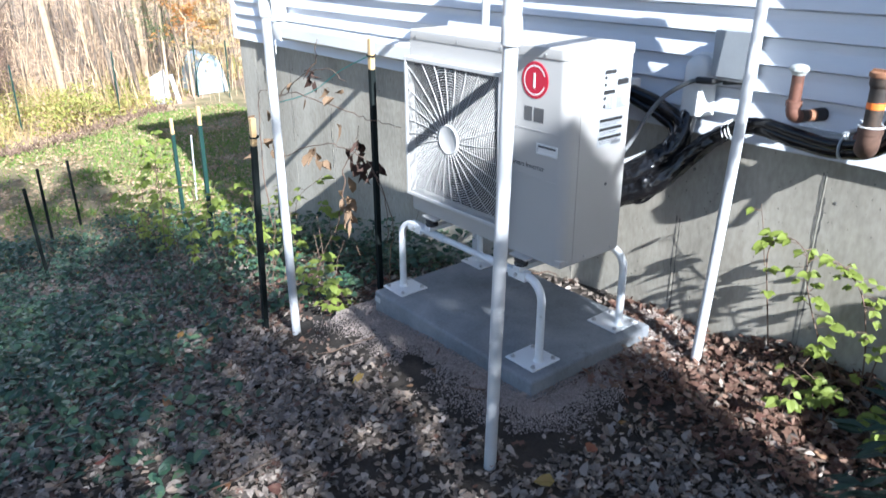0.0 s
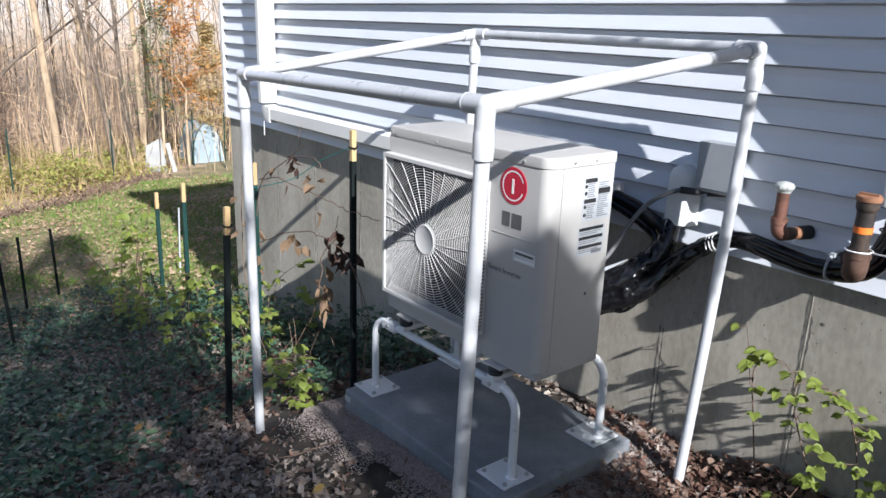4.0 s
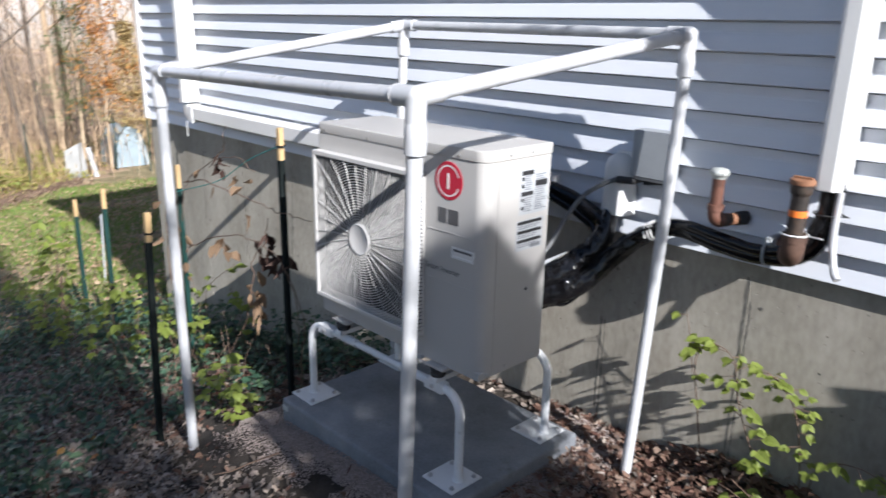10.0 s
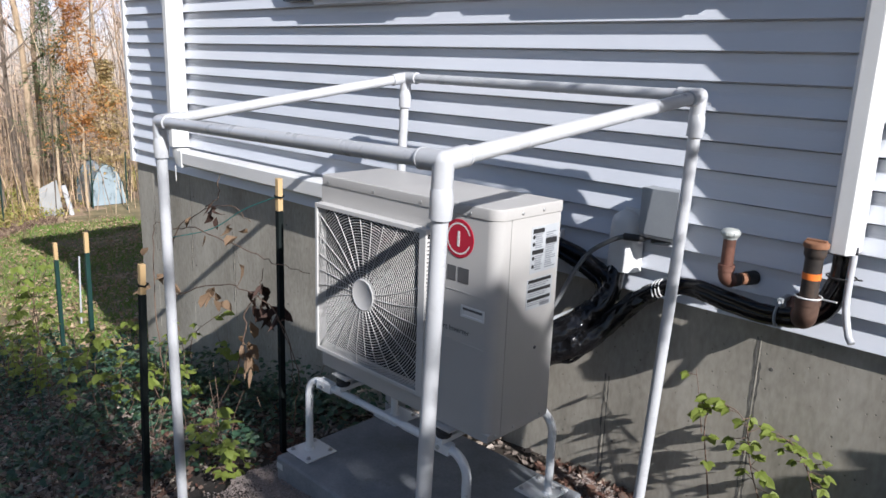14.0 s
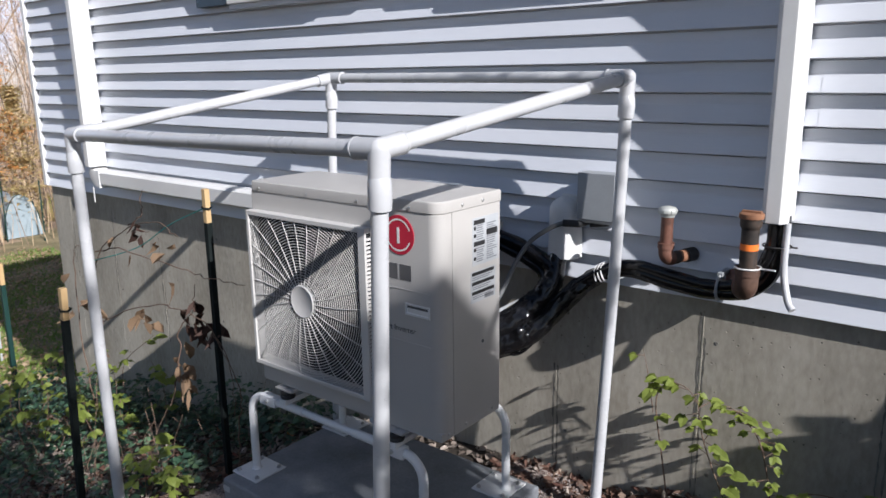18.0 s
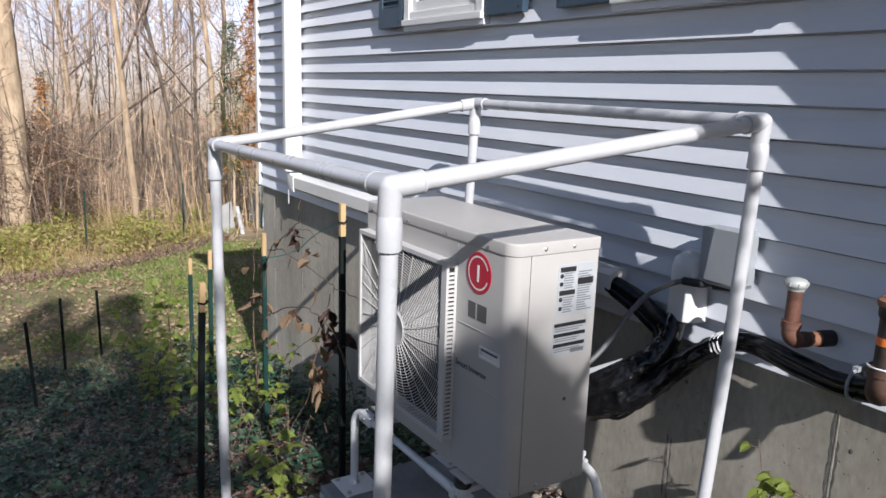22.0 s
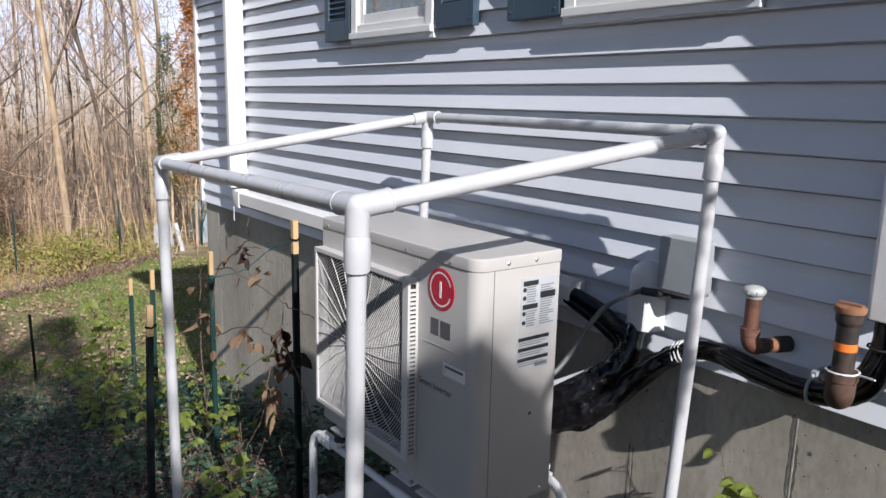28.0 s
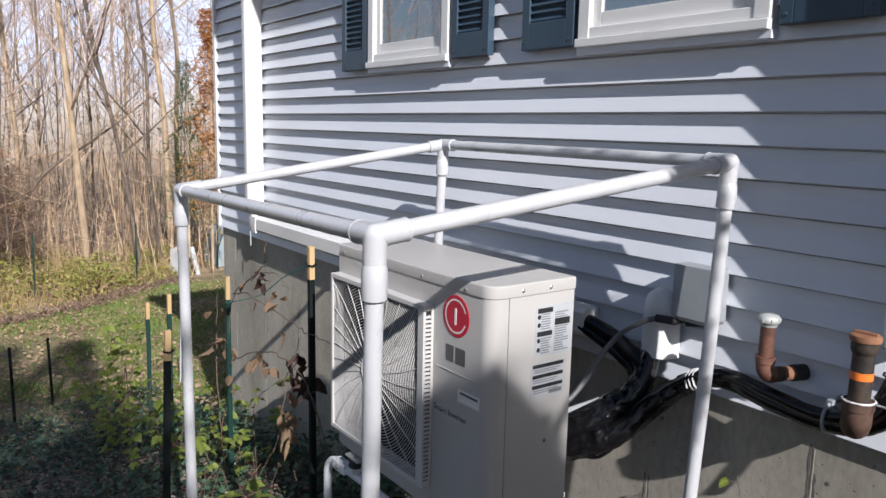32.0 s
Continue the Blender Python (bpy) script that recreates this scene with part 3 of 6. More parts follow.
vv = [(x, y, zz) for x, zz in ring for y in (WALL_Y - 0.092, WALL_Y + 0.004)]
ff = []
for k in range(6):
    a = k * 4
    ff += [(a, a + 4, a + 6, a + 2), (a + 1, a + 3, a + 7, a + 5), (a, a + 1, a + 5, a + 4), (a + 2, a + 6, a + 7, a + 3)]
ff += [(0, 2, 3, 1), (24, 25, 27, 26)]
part("elbow", el.add(vv, ff), M_TRIM, cover, "white elbow of the pipe cover", bevel=0.006, smooth=True)
part("level_run", channel(-3.585, -0.284, 1.048, 1.158, False), M_TRIM, cover, bevel=0.003)
part("coupling", Geo().box(-3.60, -3.585 + 0.03, WALL_Y - 0.093, WALL_Y + 0.002, 1.036, 1.158), M_TRIM, cover, bevel=0.006)
part("strap", Geo().box(-3.66, -3.648, WALL_Y - 0.093, WALL_Y - 0.088, 0.93, 1.04), M_TRIM, cover, bevel=0.002)

cover2 = thing("pipe_cover", (0.86, 0.70, 1.30), "tall white plastic pipe cover on the siding", "pipe cover")
part("upright", channel(0.788, 0.864, 1.289, 3.58, True), M_TRIM, cover2, bevel=0.003)
part("end_rim", Geo().box(0.793, 0.859, WALL_Y - 0.100, WALL_Y + 0.002, 1.284, 1.2885), M_INSIDE, cover2)

# ---- concrete pad ----
pad = whole("concrete_pad", Geo().box(-1.105, 0.015, -0.145, 0.625, -0.06, 0.09), M_PAD, "grey precast concrete equipment pad in gravel", "concrete pad", bevel=0.014, segs=3)
part("sticker", Geo().box(-1.098, -1.055, -0.1475, -0.1448, 0.035, 0.062), M_LABEL, pad, "small white sticker")

# ---- stand ----
stand = thing("equipment_stand", (-0.56, 0.26, 0.09), "white tubular steel stand bolted to the pad", "stand")
def hoop(y):
    xl, xr, zt, r = -1.045, -0.082, 0.455, 0.085
    pts = [(xl, y, 0.095), (xl, y, zt - r)]
    pts += [(xl + r - r * math.cos(radians(a)), y, zt - r + r * math.sin(radians(a))) for a in range(12, 91, 13)]
    left = Geo().tube(pts + [(xl + 0.34, y, zt)], 0.0175, 14)
    pts = [(xr, y, 0.095), (xr, y, zt - r)]
    pts += [(xr - r + r * math.cos(radians(a)), y, zt - r + r * math.sin(radians(a))) for a in range(12, 91, 13)]
    right = Geo().tube(pts + [(xr - 0.34, y, zt)], 0.0175, 14)
    part("leg", left, M_STAND, stand, smooth=True)
    part("leg", right, M_STAND, stand, smooth=True)
    part("rail", Geo().tube([(xl + 0.30, y, zt), (xr - 0.30, y, zt)], 0.0145, 14), M_STAND, stand, smooth=True)
    for x in (xl + 0.13, xr - 0.13):
        part("clamp", Geo().box(x - 0.05, x + 0.05, y - 0.021, y + 0.021, zt - 0.022, zt + 0.020), M_STAND, stand, bevel=0.005)
        part("bolt", Geo().lathe((x, y - 0.021, zt), [(0.009, 0.0), (0.009, -0.007), (0.005, -0.009)], "y", 6), M_STEEL, stand)
    for x in (xl, xr):
        s = 0.082
        p = part("base_plate", Geo().box(x - s + (0.015 if x < -0.5 else -0.035), x + s + (0.015 if x < -0.5 else -0.035), y - s, y + s, 0.090, 0.097), M_STAND, stand, bevel=0.003)
        cx = x + (0.015 if x < -0.5 else -0.035)
        for dx in (-0.06, 0.06):
            for dy in (-0.06, 0.06):
                part("anchor_bolt", Geo().lathe((cx + dx, y + dy, 0.097), [(0.011, 0.0), (0.011, 0.003), (0.008, 0.003), (0.008, 0.010), (0.004, 0.012)], "z", 6), M_STEEL, p)
        part("collar", Geo().lathe((x, y, 0.096), [(0.024, 0.0), (0.023, 0.004), (0.0185, 0.010)], "z", 14), M_STAND, stand, smooth=True)
for y in (-0.005, 0.515):
    hoop(y)
for x in (-0.80, -0.205):
    part("cross_arm", Geo().box(x - 0.019, x + 0.019, -0.035, 0.545, 0.474, 0.496), M_STAND, stand, bevel=0.003)
    for y in (-0.005, 0.335):
        dm = part("damper", Geo().lathe((x, y, 0.496), [(0.028, 0.0), (0.031, 0.008), (0.026, 0.016), (0.031, 0.026), (0.028, 0.034)], "z", 16), M_RUBBER, stand, "black rubber damper", smooth=True)
        part("nut", Geo().lathe((x, y - 0.0, 0.529), [(0.012, 0.0), (0.012, 0.010), (0.006, 0.012)], "z", 6), M_STEEL, dm)

# ---- outdoor unit ----
UZ0, UZ1, UW, UD = 0.540, 1.374, 0.95, 0.345
unit = thing("heat_pump", (-0.475, 0.17, UZ0), "beige steel heat pump unit with a round fan grille", "heat pump")
GX0, GX1, GZ0, GZ1 = -0.942, -0.292, 0.628, 1.262
OX0, OX1, OZ0, OZ1 = GX0 + 0.015, GX1 - 0.034, GZ0 + 0.017, GZ1 - 0.017
t = 0.004
part("side_panel", Geo().box(-UW, -UW + t, 0.004, UD, UZ0 + 0.012, UZ1 - 0.038), M_CASE, unit, bevel=0.0015)
part("rear_panel", Geo().box(-UW + t, -0.008, UD - t, UD, UZ0 + 0.012, UZ1 - 0.038), M_INSIDE, unit)
part("base_pan", Geo().box(-UW + 0.002, -0.002, 0.002, UD - 0.002, UZ0, UZ0 + 0.03), M_CASE, unit, bevel=0.003)
part("fan_front_panel", Geo().box(-UW, GX1 - 0.0, 0.0, t, GZ1 - 0.025, UZ1 - 0.040).box(-UW, GX1, 0.0, t, UZ0 + 0.008, GZ0 + 0.025).box(-UW, OX0, 0.0, t, GZ0 + 0.025, GZ1 - 0.025).box(OX1, GX1, 0.0, t, GZ0 + 0.025, GZ1 - 0.025), M_CASE, unit)
# service panel: front, rounded corner and side in one bent sheet
prof = [(GX1 + 0.002, 0.0)] + [(-0.046 + 0.046 * math.sin(radians(a)), 0.046 - 0.046 * math.cos(radians(a))) for a in range(0, 91, 10)] + [(0.0, 0.068)]
inner = [(x - (0.004 if i > 5 else 0.0), y + (0.004 if i < 7 else 0.0)) for i, (x, y) in enumerate(prof)]
def sheet(pr, inn, z0, z1):
    n = len(pr)
    v = [(x, y, zz) for zz in (z0, z1) for x, y in pr + inn]
    m = 2 * n
    f = []
    for i in range(n - 1):
        f += [(i, i + 1, m + i + 1, m + i), (n + i, m + n + i, m + n + i + 1, n + i + 1), (i, n + i, n + i + 1, i + 1), (m + i, m + i + 1, m + n + i + 1, m + n + i)]
    f += [(0, m, m + n, n), (n - 1, 2 * n - 1, m + 2 * n - 1, m + n - 1)]
    return Geo().add(v, f)
front = part("service_panel", sheet(prof, inner, UZ0 + 0.004, UZ1 - 0.040), M_CASE, unit, smooth=True)
side = part("end_panel", Geo().box(-0.004, 0.0, 0.071, UD, UZ0 + 0.004, UZ1 - 0.040), M_CASE, unit, bevel=0.0015)
# top cover with rounded front corner
prof = [(-UW - 0.003, UD + 0.004), (-UW - 0.003, 0.012), (-UW + 0.010, -0.004)] + [(-0.046 + 0.050 * math.sin(radians(a)), 0.046 - 0.050 * math.cos(radians(a))) for a in range(0, 91, 10)] + [(0.004, UD + 0.004)]
n = len(prof)
top = Geo().add([(x, y, UZ1 - 0.042) for x, y in prof] + [(x, y, UZ1) for x, y in prof], [(i, (i + 1) % n, n + (i + 1) % n, n + i) for i in range(n)] + [tuple(range(n, 2 * n)), tuple(range(n - 1, -1, -1))])
part("top_cover", top, M_CASE, unit, bevel=0.007, segs=3, limit=50, smooth=30)
for x in (-0.90, -0.62, -0.36, -0.12):
    part("screw", Geo().lathe((x, -0.004, UZ1 - 0.028), [(0.006, 0.0), (0.006, -0.002), (0.003, -0.003)], "y", 10), M_STEEL, unit)
for x, y, zz in ((0.004, 0.12, UZ1 - 0.022), (0.004, 0.235, UZ1 - 0.022), (0.0, 0.239, 0.843), (0.0, 0.04, UZ0 + 0.02), (0.0, 0.14, UZ0 + 0.022), (0.0, 0.30, UZ0 + 0.022)):
    part("screw", Geo().lathe((x, y, zz), [(0.0065, 0.0), (0.0065, 0.002), (0.003, 0.004)], "x", 10), M_INK if zz == 0.843 else M_STEEL, unit)
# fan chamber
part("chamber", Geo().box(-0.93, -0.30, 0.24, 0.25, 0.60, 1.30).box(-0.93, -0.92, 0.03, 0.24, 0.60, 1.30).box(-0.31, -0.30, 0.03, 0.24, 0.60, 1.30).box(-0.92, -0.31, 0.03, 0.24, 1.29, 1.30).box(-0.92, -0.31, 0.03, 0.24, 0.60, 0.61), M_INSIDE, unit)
FX, FZ = -0.632, 0.942
sh = Geo()
sq, ci = [], []
N = 64
for k in range(N):
    a = 2 * math.pi * (k + 0.5) / N
    c, s = math.cos(a), math.sin(a)
    ci.append((FX + 0.284 * c, FZ + 0.284 * s))
    m = min((OX1 + 0.02 - FX) / c if c > 0 else (OX0 - 0.02 - FX) / c, (OZ1 + 0.02 - FZ) / s if s > 0 else (OZ0 - 0.02 - FZ) / s)
    sq.append((FX + m * c, FZ + m * s))
vv = [(x, 0.018, zz) for x, zz in sq] + [(x, 0.012, zz) for x, zz in ci] + [(x, 0.075, zz) for x, zz in ci]
ff = [(k, (k + 1) % N, N + (k + 1) % N, N + k) for k in range(N)] + [(N + k, N + (k + 1) % N, 2 * N + (k + 1) % N, 2 * N + k) for k in range(N)]
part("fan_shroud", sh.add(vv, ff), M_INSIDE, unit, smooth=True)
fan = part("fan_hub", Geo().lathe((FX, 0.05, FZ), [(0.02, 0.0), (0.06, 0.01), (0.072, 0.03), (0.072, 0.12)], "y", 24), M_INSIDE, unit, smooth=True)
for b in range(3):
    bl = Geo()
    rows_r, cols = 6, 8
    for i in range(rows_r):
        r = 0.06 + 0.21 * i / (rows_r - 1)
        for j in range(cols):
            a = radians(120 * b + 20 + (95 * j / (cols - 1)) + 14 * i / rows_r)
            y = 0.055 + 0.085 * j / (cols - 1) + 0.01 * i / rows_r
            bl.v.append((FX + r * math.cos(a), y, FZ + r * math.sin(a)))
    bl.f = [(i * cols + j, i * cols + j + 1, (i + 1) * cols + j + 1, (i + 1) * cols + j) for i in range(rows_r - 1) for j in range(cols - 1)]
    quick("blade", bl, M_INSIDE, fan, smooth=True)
# grille: raised frame, rings, spokes, hub
GY = -0.042
gr = Geo().box(GX0, OX0, GY, 0.0, GZ0, GZ1).box(OX1, GX1 - 0.0, GY, GY + 0.006, GZ0, GZ1).box(OX0, OX1, GY, 0.0, OZ1, GZ1).box(OX0, OX1, GY, 0.0, GZ0, OZ0)
gr.box(GX1 - 0.004, GX1, GY + 0.006, GY + 0.010, GZ0, GZ1).box(GX1 - 0.004, GX1, -0.010, 0.0, GZ0, GZ1)
gr.box(OX1, GX1 - 0.004, GY + 0.006, 0.0, GZ0, GZ0 + 0.02).box(OX1, GX1 - 0.004, GY + 0.006, 0.0, GZ1 - 0.02, GZ1)
grille = part("fan_grille", gr, M_GRILLE, unit, "off-white plastic ring grille", bevel=0.004)
# Dark filling stands in for the shade behind the slats.
part("slot_shade_backing", Geo().box(OX1 + 0.002, GX1 - 0.010, GY + 0.008, 0.0, GZ0 + 0.02, GZ1 - 0.02), M_INSIDE, grille)
zz = GZ0 + 0.028
while zz < GZ1 - 0.03:
    part("slat", Geo().box(GX1 - 0.009, GX1 - 0.0005, GY + 0.0105, -0.0105, zz, zz + 0.0075), M_GRILLE, grille)
    zz += 0.0148
def inside(x, z):
    return OX0 - 0.004 < x < OX1 + 0.004 and OZ0 - 0.004 < z < OZ1 + 0.004
def ring_wire(r):
    run = []
    n = max(48, int(r * 420))
    for k in range(n + 1):
        a = 2 * math.pi * k / n + 0.003
        p = (FX + r * math.cos(a), FZ + r * math.sin(a))
        if inside(*p):
            run.append((p[0], GY + 0.001 + 0.006 * (r / 0.3), p[1]))
        if not inside(*p) or k == n:
            if len(run) > 2:
                quick("ring", Geo().tube(run, 0.0017, 5, False), M_GRILLE, grille, smooth=True)
            run = []
r = 0.072
while r < 0.445:
    ring_wire(r)
    r += 0.0106
for k in range(28):
    a0 = 2 * math.pi * k / 28
    run = []
    for i in range(22):
        rr = 0.055 + 0.40 * i / 21
        a = a0 + 0.16 * (i / 21) ** 1.3
        p = (FX + rr * math.cos(a), FZ + rr * math.sin(a))
        if inside(*p):
            run.append((p[0], GY - 0.0005 + 0.005 * (rr / 0.3), p[1]))
    if len(run) > 2:
        quick("spoke", Geo().tube(run, 0.0018, 5, False), M_GRILLE, grille, smooth=True)
part("hub_disc", Geo().lathe((FX, GY + 0.004, FZ), [(0.066, 0.004), (0.066, -0.003), (0.060, -0.007), (0.056, -0.005), (0.0, -0.005)], "y", 40), M_GRILLE, grille, smooth=True)
# badge, plain shapes
bx, bz = -0.171, 1.250
badge = part("badge", Geo().lathe((bx, 0.0, bz), [(0.068, 0.0), (0.068, -0.0015), (0.066, -0.0022)], "y", 48), M_RED, unit, "round dark red badge with pale strokes")
g = Geo()
for k in range(40):
    a0, a1 = radians(20 + 318 * k / 40), radians(20 + 318 * (k + 1) / 40)
    q = [(bx + r * math.cos(a), -0.0028, bz + r * math.sin(a)) for r, a in ((0.050, a0), (0.056, a0), (0.056, a1), (0.050, a1))]
    g.add(q, [(0, 1, 2, 3)])
quick("badge_ring", g, M_PALE, badge)
part("badge_stroke", Geo().box(bx - 0.006, bx + 0.004, -0.0034, -0.0022, bz - 0.028, bz + 0.026), M_PALE, badge)
part("brand_bar", Geo().box(-0.221, -0.180, -0.0012, 0.0, 1.096, 1.150), M_INK, unit, "plain grey brand shape")
part("brand_bar", Geo().box(-0.170, -0.120, -0.0012, 0.0, 1.096, 1.150), M_INK, unit, "plain grey brand shape")
# recessed pull
hx0, hx1, hz0, hz1 = -0.148, -0.040, 0.977, 1.019
part("pull_frame", Geo().box(hx0, hx1, -0.005, 0.0, hz1 - 0.007, hz1).box(hx0, hx1, -0.005, 0.0, hz0, hz0 + 0.009).box(hx0, hx0 + 0.008, -0.005, 0.0, hz0 + 0.007, hz1 - 0.007).box(hx1 - 0.008, hx1, -0.005, 0.0, hz0 + 0.007, hz1 - 0.007), M_TRIM, unit, "white recessed pull", bevel=0.002)
part("pull_recess", Geo().box(hx0 + 0.008, hx1 - 0.008, -0.0015, -0.0005, hz0 + 0.007, hz1 - 0.016), M_PALE, unit)
# Shade under the pull's top lip, painted as an ink-grey strip.
part("pull_painted_shade", Geo().box(hx0 + 0.008, hx1 - 0.008, -0.0018, -0.0006, hz1 - 0.016, hz1 - 0.007), M_INK, unit)
for zz in (1.062, 0.876):
    part("pressed_rib", Geo().box(GX1 + 0.02, -0.04, -0.0022, 0.0, zz, zz + 0.004), M_CASE, unit, bevel=0.001, segs=1)
def lettering(name, text, size, at, turn, mat, parent):
    cu = bpy.data.curves.new(name, "FONT")
    cu.body, cu.size, cu.extrude = text, size, 0.0004
    tmp = bpy.data.objects.new(name, cu)
    scene.collection.objects.link(tmp)
    bpy.context.view_layer.update()
    me = bpy.data.meshes.new_from_object(tmp.evaluated_get(bpy.context.evaluated_depsgraph_get()))
    bpy.data.objects.remove(tmp)
    me.transform(Matrix.Translation(at) @ turn)
    return place(me, name, mat, parent)
lettering("lettering", "Smart Inverter", 0.030, (-0.283, -0.0010, 0.912), Euler((radians(90), 0, 0)).to_matrix().to_4x4(), M_INK, unit)
# warning labels on the end panel
lab = part("label", Geo().box(0.0, 0.0008, 0.180, 0.335, 1.128, 1.294), M_LABEL, unit, "white warning label with black headings")
for zz in (1.280, 1.205):
    part("heading", Geo().box(0.0008, 0.0014, 0.188, 0.252, zz - 0.010, zz + 0.006), M_BLACKINK, lab)
part("heading", Geo().box(0.0008, 0.0014, 0.262, 0.328, 1.224, 1.246), M_BLACKINK, lab)
for i in range(17):
    zz = 1.266 - i * 0.0078
    if abs(zz - 1.204) > 0.011:
        part("text_bar", Geo().box(0.0008, 0.0012, 0.204, 0.204 + random.uniform(0.034, 0.047), zz - 0.0025, zz + 0.0015), M_LABELGREY, lab)
    if abs(zz - 1.235) > 0.014:
        part("text_bar", Geo().box(0.0008, 0.0012, 0.263, 0.263 + random.uniform(0.035, 0.064), zz - 0.0020, zz + 0.0020), M_LABELGREY, lab)
for zz in (1.258, 1.232, 1.182, 1.152):
    part("pictogram", Geo().lathe((0.0008, 0.195, zz), [(0.0075, 0.0), (0.0075, 0.0005)], "x", 16), M_BLACKINK, lab)
lab = part("label", Geo().box(0.0, 0.0008, 0.170, 0.316, 0.996, 1.108), M_LABEL, unit, "white warning label with black headings")
for zz in (1.098, 1.064, 1.030):
    part("heading", Geo().box(0.0008, 0.0014, 0.176, 0.308, zz - 0.006, zz + 0.006), M_BLACKINK, lab)
    for q in (0.011, 0.018):
        part("text_bar", Geo().box(0.0008, 0.0012, 0.180, 0.180 + random.uniform(0.08, 0.12), zz - q - 0.003, zz - q), M_LABELGREY, lab)
part("text_bar", Geo().box(0.0008, 0.0012, 0.25, 0.306, 1.000, 1.014), M_LABELGREY, lab)
part("drain_stub", Geo().tube(bend([(-0.45, 0.13, 0.55), (-0.45, 0.13, 0.50), (-0.45, 0.13, 0.44)], 4), 0.016, 12).tube([(-0.45, 0.13, 0.50), (-0.45, 0.13, 0.535)], 0.024, 12), M_STAND, unit, smooth=True)
for x in (-0.80, -0.205):
    part("mounting_foot", Geo().box(x - 0.05, x + 0.05, -0.028, 0.015, 0.5305, 0.5385), M_CASE, unit, bevel=0.002)

# ---- pvc frame ----
frame_ob = thing("pipe_shelter", (-0.5, 0.1, 0.0), "white plastic pipe frame standing over the heat pump", "pipe shelter")
FT = {"fl": Vector((-1.318, -0.500, 1.572)), "fr": Vector((0.305, -0.582, 1.608)), "bl": Vector((-1.155, 0.647, 1.758)), "br": Vector((0.327, 0.640, 1.751))}
FB = {"fl": Vector((-1.296, -0.503, -0.20)), "fr": Vector((0.219, -0.553, -0.06)), "bl": Vector((-1.19, 0.60, -0.2)), "br": Vector((0.279, 0.590, -0.02))}
PR = 0.0213
for k in FT:
    bow = [(0.321, 0.627, 1.30), (0.304, 0.614, 0.75)] if k == "br" else []    # this leg bows a little
    part("leg", Geo().tube(bend([FB[k]] + bow[::-1] + [FT[k]], 8) if bow else [FB[k], FT[k]], PR, 20), M_PVC, frame_ob, smooth=True)
for a, b in (("fl", "fr"), ("fl", "bl"), ("bl", "br"), ("br", "fr")):
    part("rail", Geo().tube([FT[a], FT[b]], PR, 20), M_PVC, frame_ob, smooth=True)
nb = {"fl": ("fr", "bl"), "fr": ("fl", "br"), "bl": ("fl", "br"), "br": ("bl", "fr")}
for k in FT:
    c = FT[k]
    g = Geo()
    down = (FB[k] - c).normalized()
    g.tube([c, c + down * 0.072], [0.0268, 0.0262], 20)
    side = Vector((0.0045, -0.002, 0.0))
    part("coupling", Geo().tube([c + down * 0.066, c + down * 0.078 + side * 0.4, c + down * 0.100 + side, c + down * 0.137 + side * 0.4], [0.0272, 0.0286, 0.0290, 0.0282], 20), M_PVC, frame_ob, smooth=50)
    for q in nb[k]:
        d = (FT[q] - c).normalized()
        g.tube([c, c + d * 0.075], 0.0265, 20).tube([c + d * 0.072, c + d * 0.078], 0.0275, 20)
    g.lathe(tuple(c), [(0.0268 * math.cos(radians(a)), 0.0268 * math.sin(radians(a))) for a in range(-80, 81, 16)], "z", 20)
    part("corner_fitting", g, M_PVC, frame_ob, smooth=True)

# ---- leaf and plant materials ----
M_LITTER = leaf_material("fallen_leaves", [(0.060, 0.049, 0.042), (0.132, 0.110, 0.092), (0.240, 0.199, 0.170), (0.100, 0.073, 0.055), (0.385, 0.331, 0.286), (0.226, 0.152, 0.100)], 0.55, 0.1)
M_LITTER_RED = leaf_material("red_brown_leaves", [(0.055, 0.026, 0.018), (0.12, 0.062, 0.042), (0.20, 0.125, 0.088), (0.085, 0.034, 0.024), (0.29, 0.215, 0.165)], 0.75, 0.15)
M_CREEPER = leaf_material("dark_green_creeper", [(0.018, 0.044, 0.025), (0.037, 0.083, 0.048), (0.072, 0.134, 0.082), (0.100, 0.154, 0.064)], 0.45, 0.15)
M_BRIGHTLEAF = leaf_material("fresh_autumn_leaves", [(0.22, 0.08, 0.03), (0.32, 0.23, 0.06), (0.20, 0.05, 0.04), (0.33, 0.17, 0.07), (0.34, 0.24, 0.18)], 0.6, 0.2)
M_BRAMBLE = leaf_material("bright_bramble_leaves", [(0.10, 0.16, 0.028), (0.17, 0.245, 0.045), (0.26, 0.31, 0.062), (0.36, 0.345, 0.07)], 0.55, 0.45)
M_DRYLEAF = leaf_material("dry_vine_leaves", [(0.10, 0.058, 0.034), (0.17, 0.105, 0.062), (0.25, 0.17, 0.105), (0.055, 0.028, 0.02)], 0.8, 0.3)
M_DARKLEAF = leaf_material("black_withered_leaves", [(0.03, 0.015, 0.012), (0.06, 0.03, 0.02)], 0.8, 0.1)
M_CANE = material("bramble_cane", [(0.10, 0.06, 0.045), (0.19, 0.13, 0.09)], 0.8, scale=30, bump=0.2, depth=0.001)
M_GREYTWIG = material("grey_twig", [(0.213, 0.157, 0.127), (0.442, 0.336, 0.274), (0.701, 0.547, 0.430)], 0.95, scale=2, fine=20, bump=0.0, island=0.7)
M_GRASS = leaf_material("lawn_grass", [(0.09, 0.20, 0.025), (0.16, 0.28, 0.045), (0.26, 0.31, 0.08), (0.40, 0.34, 0.17)], 0.6, 0.35)
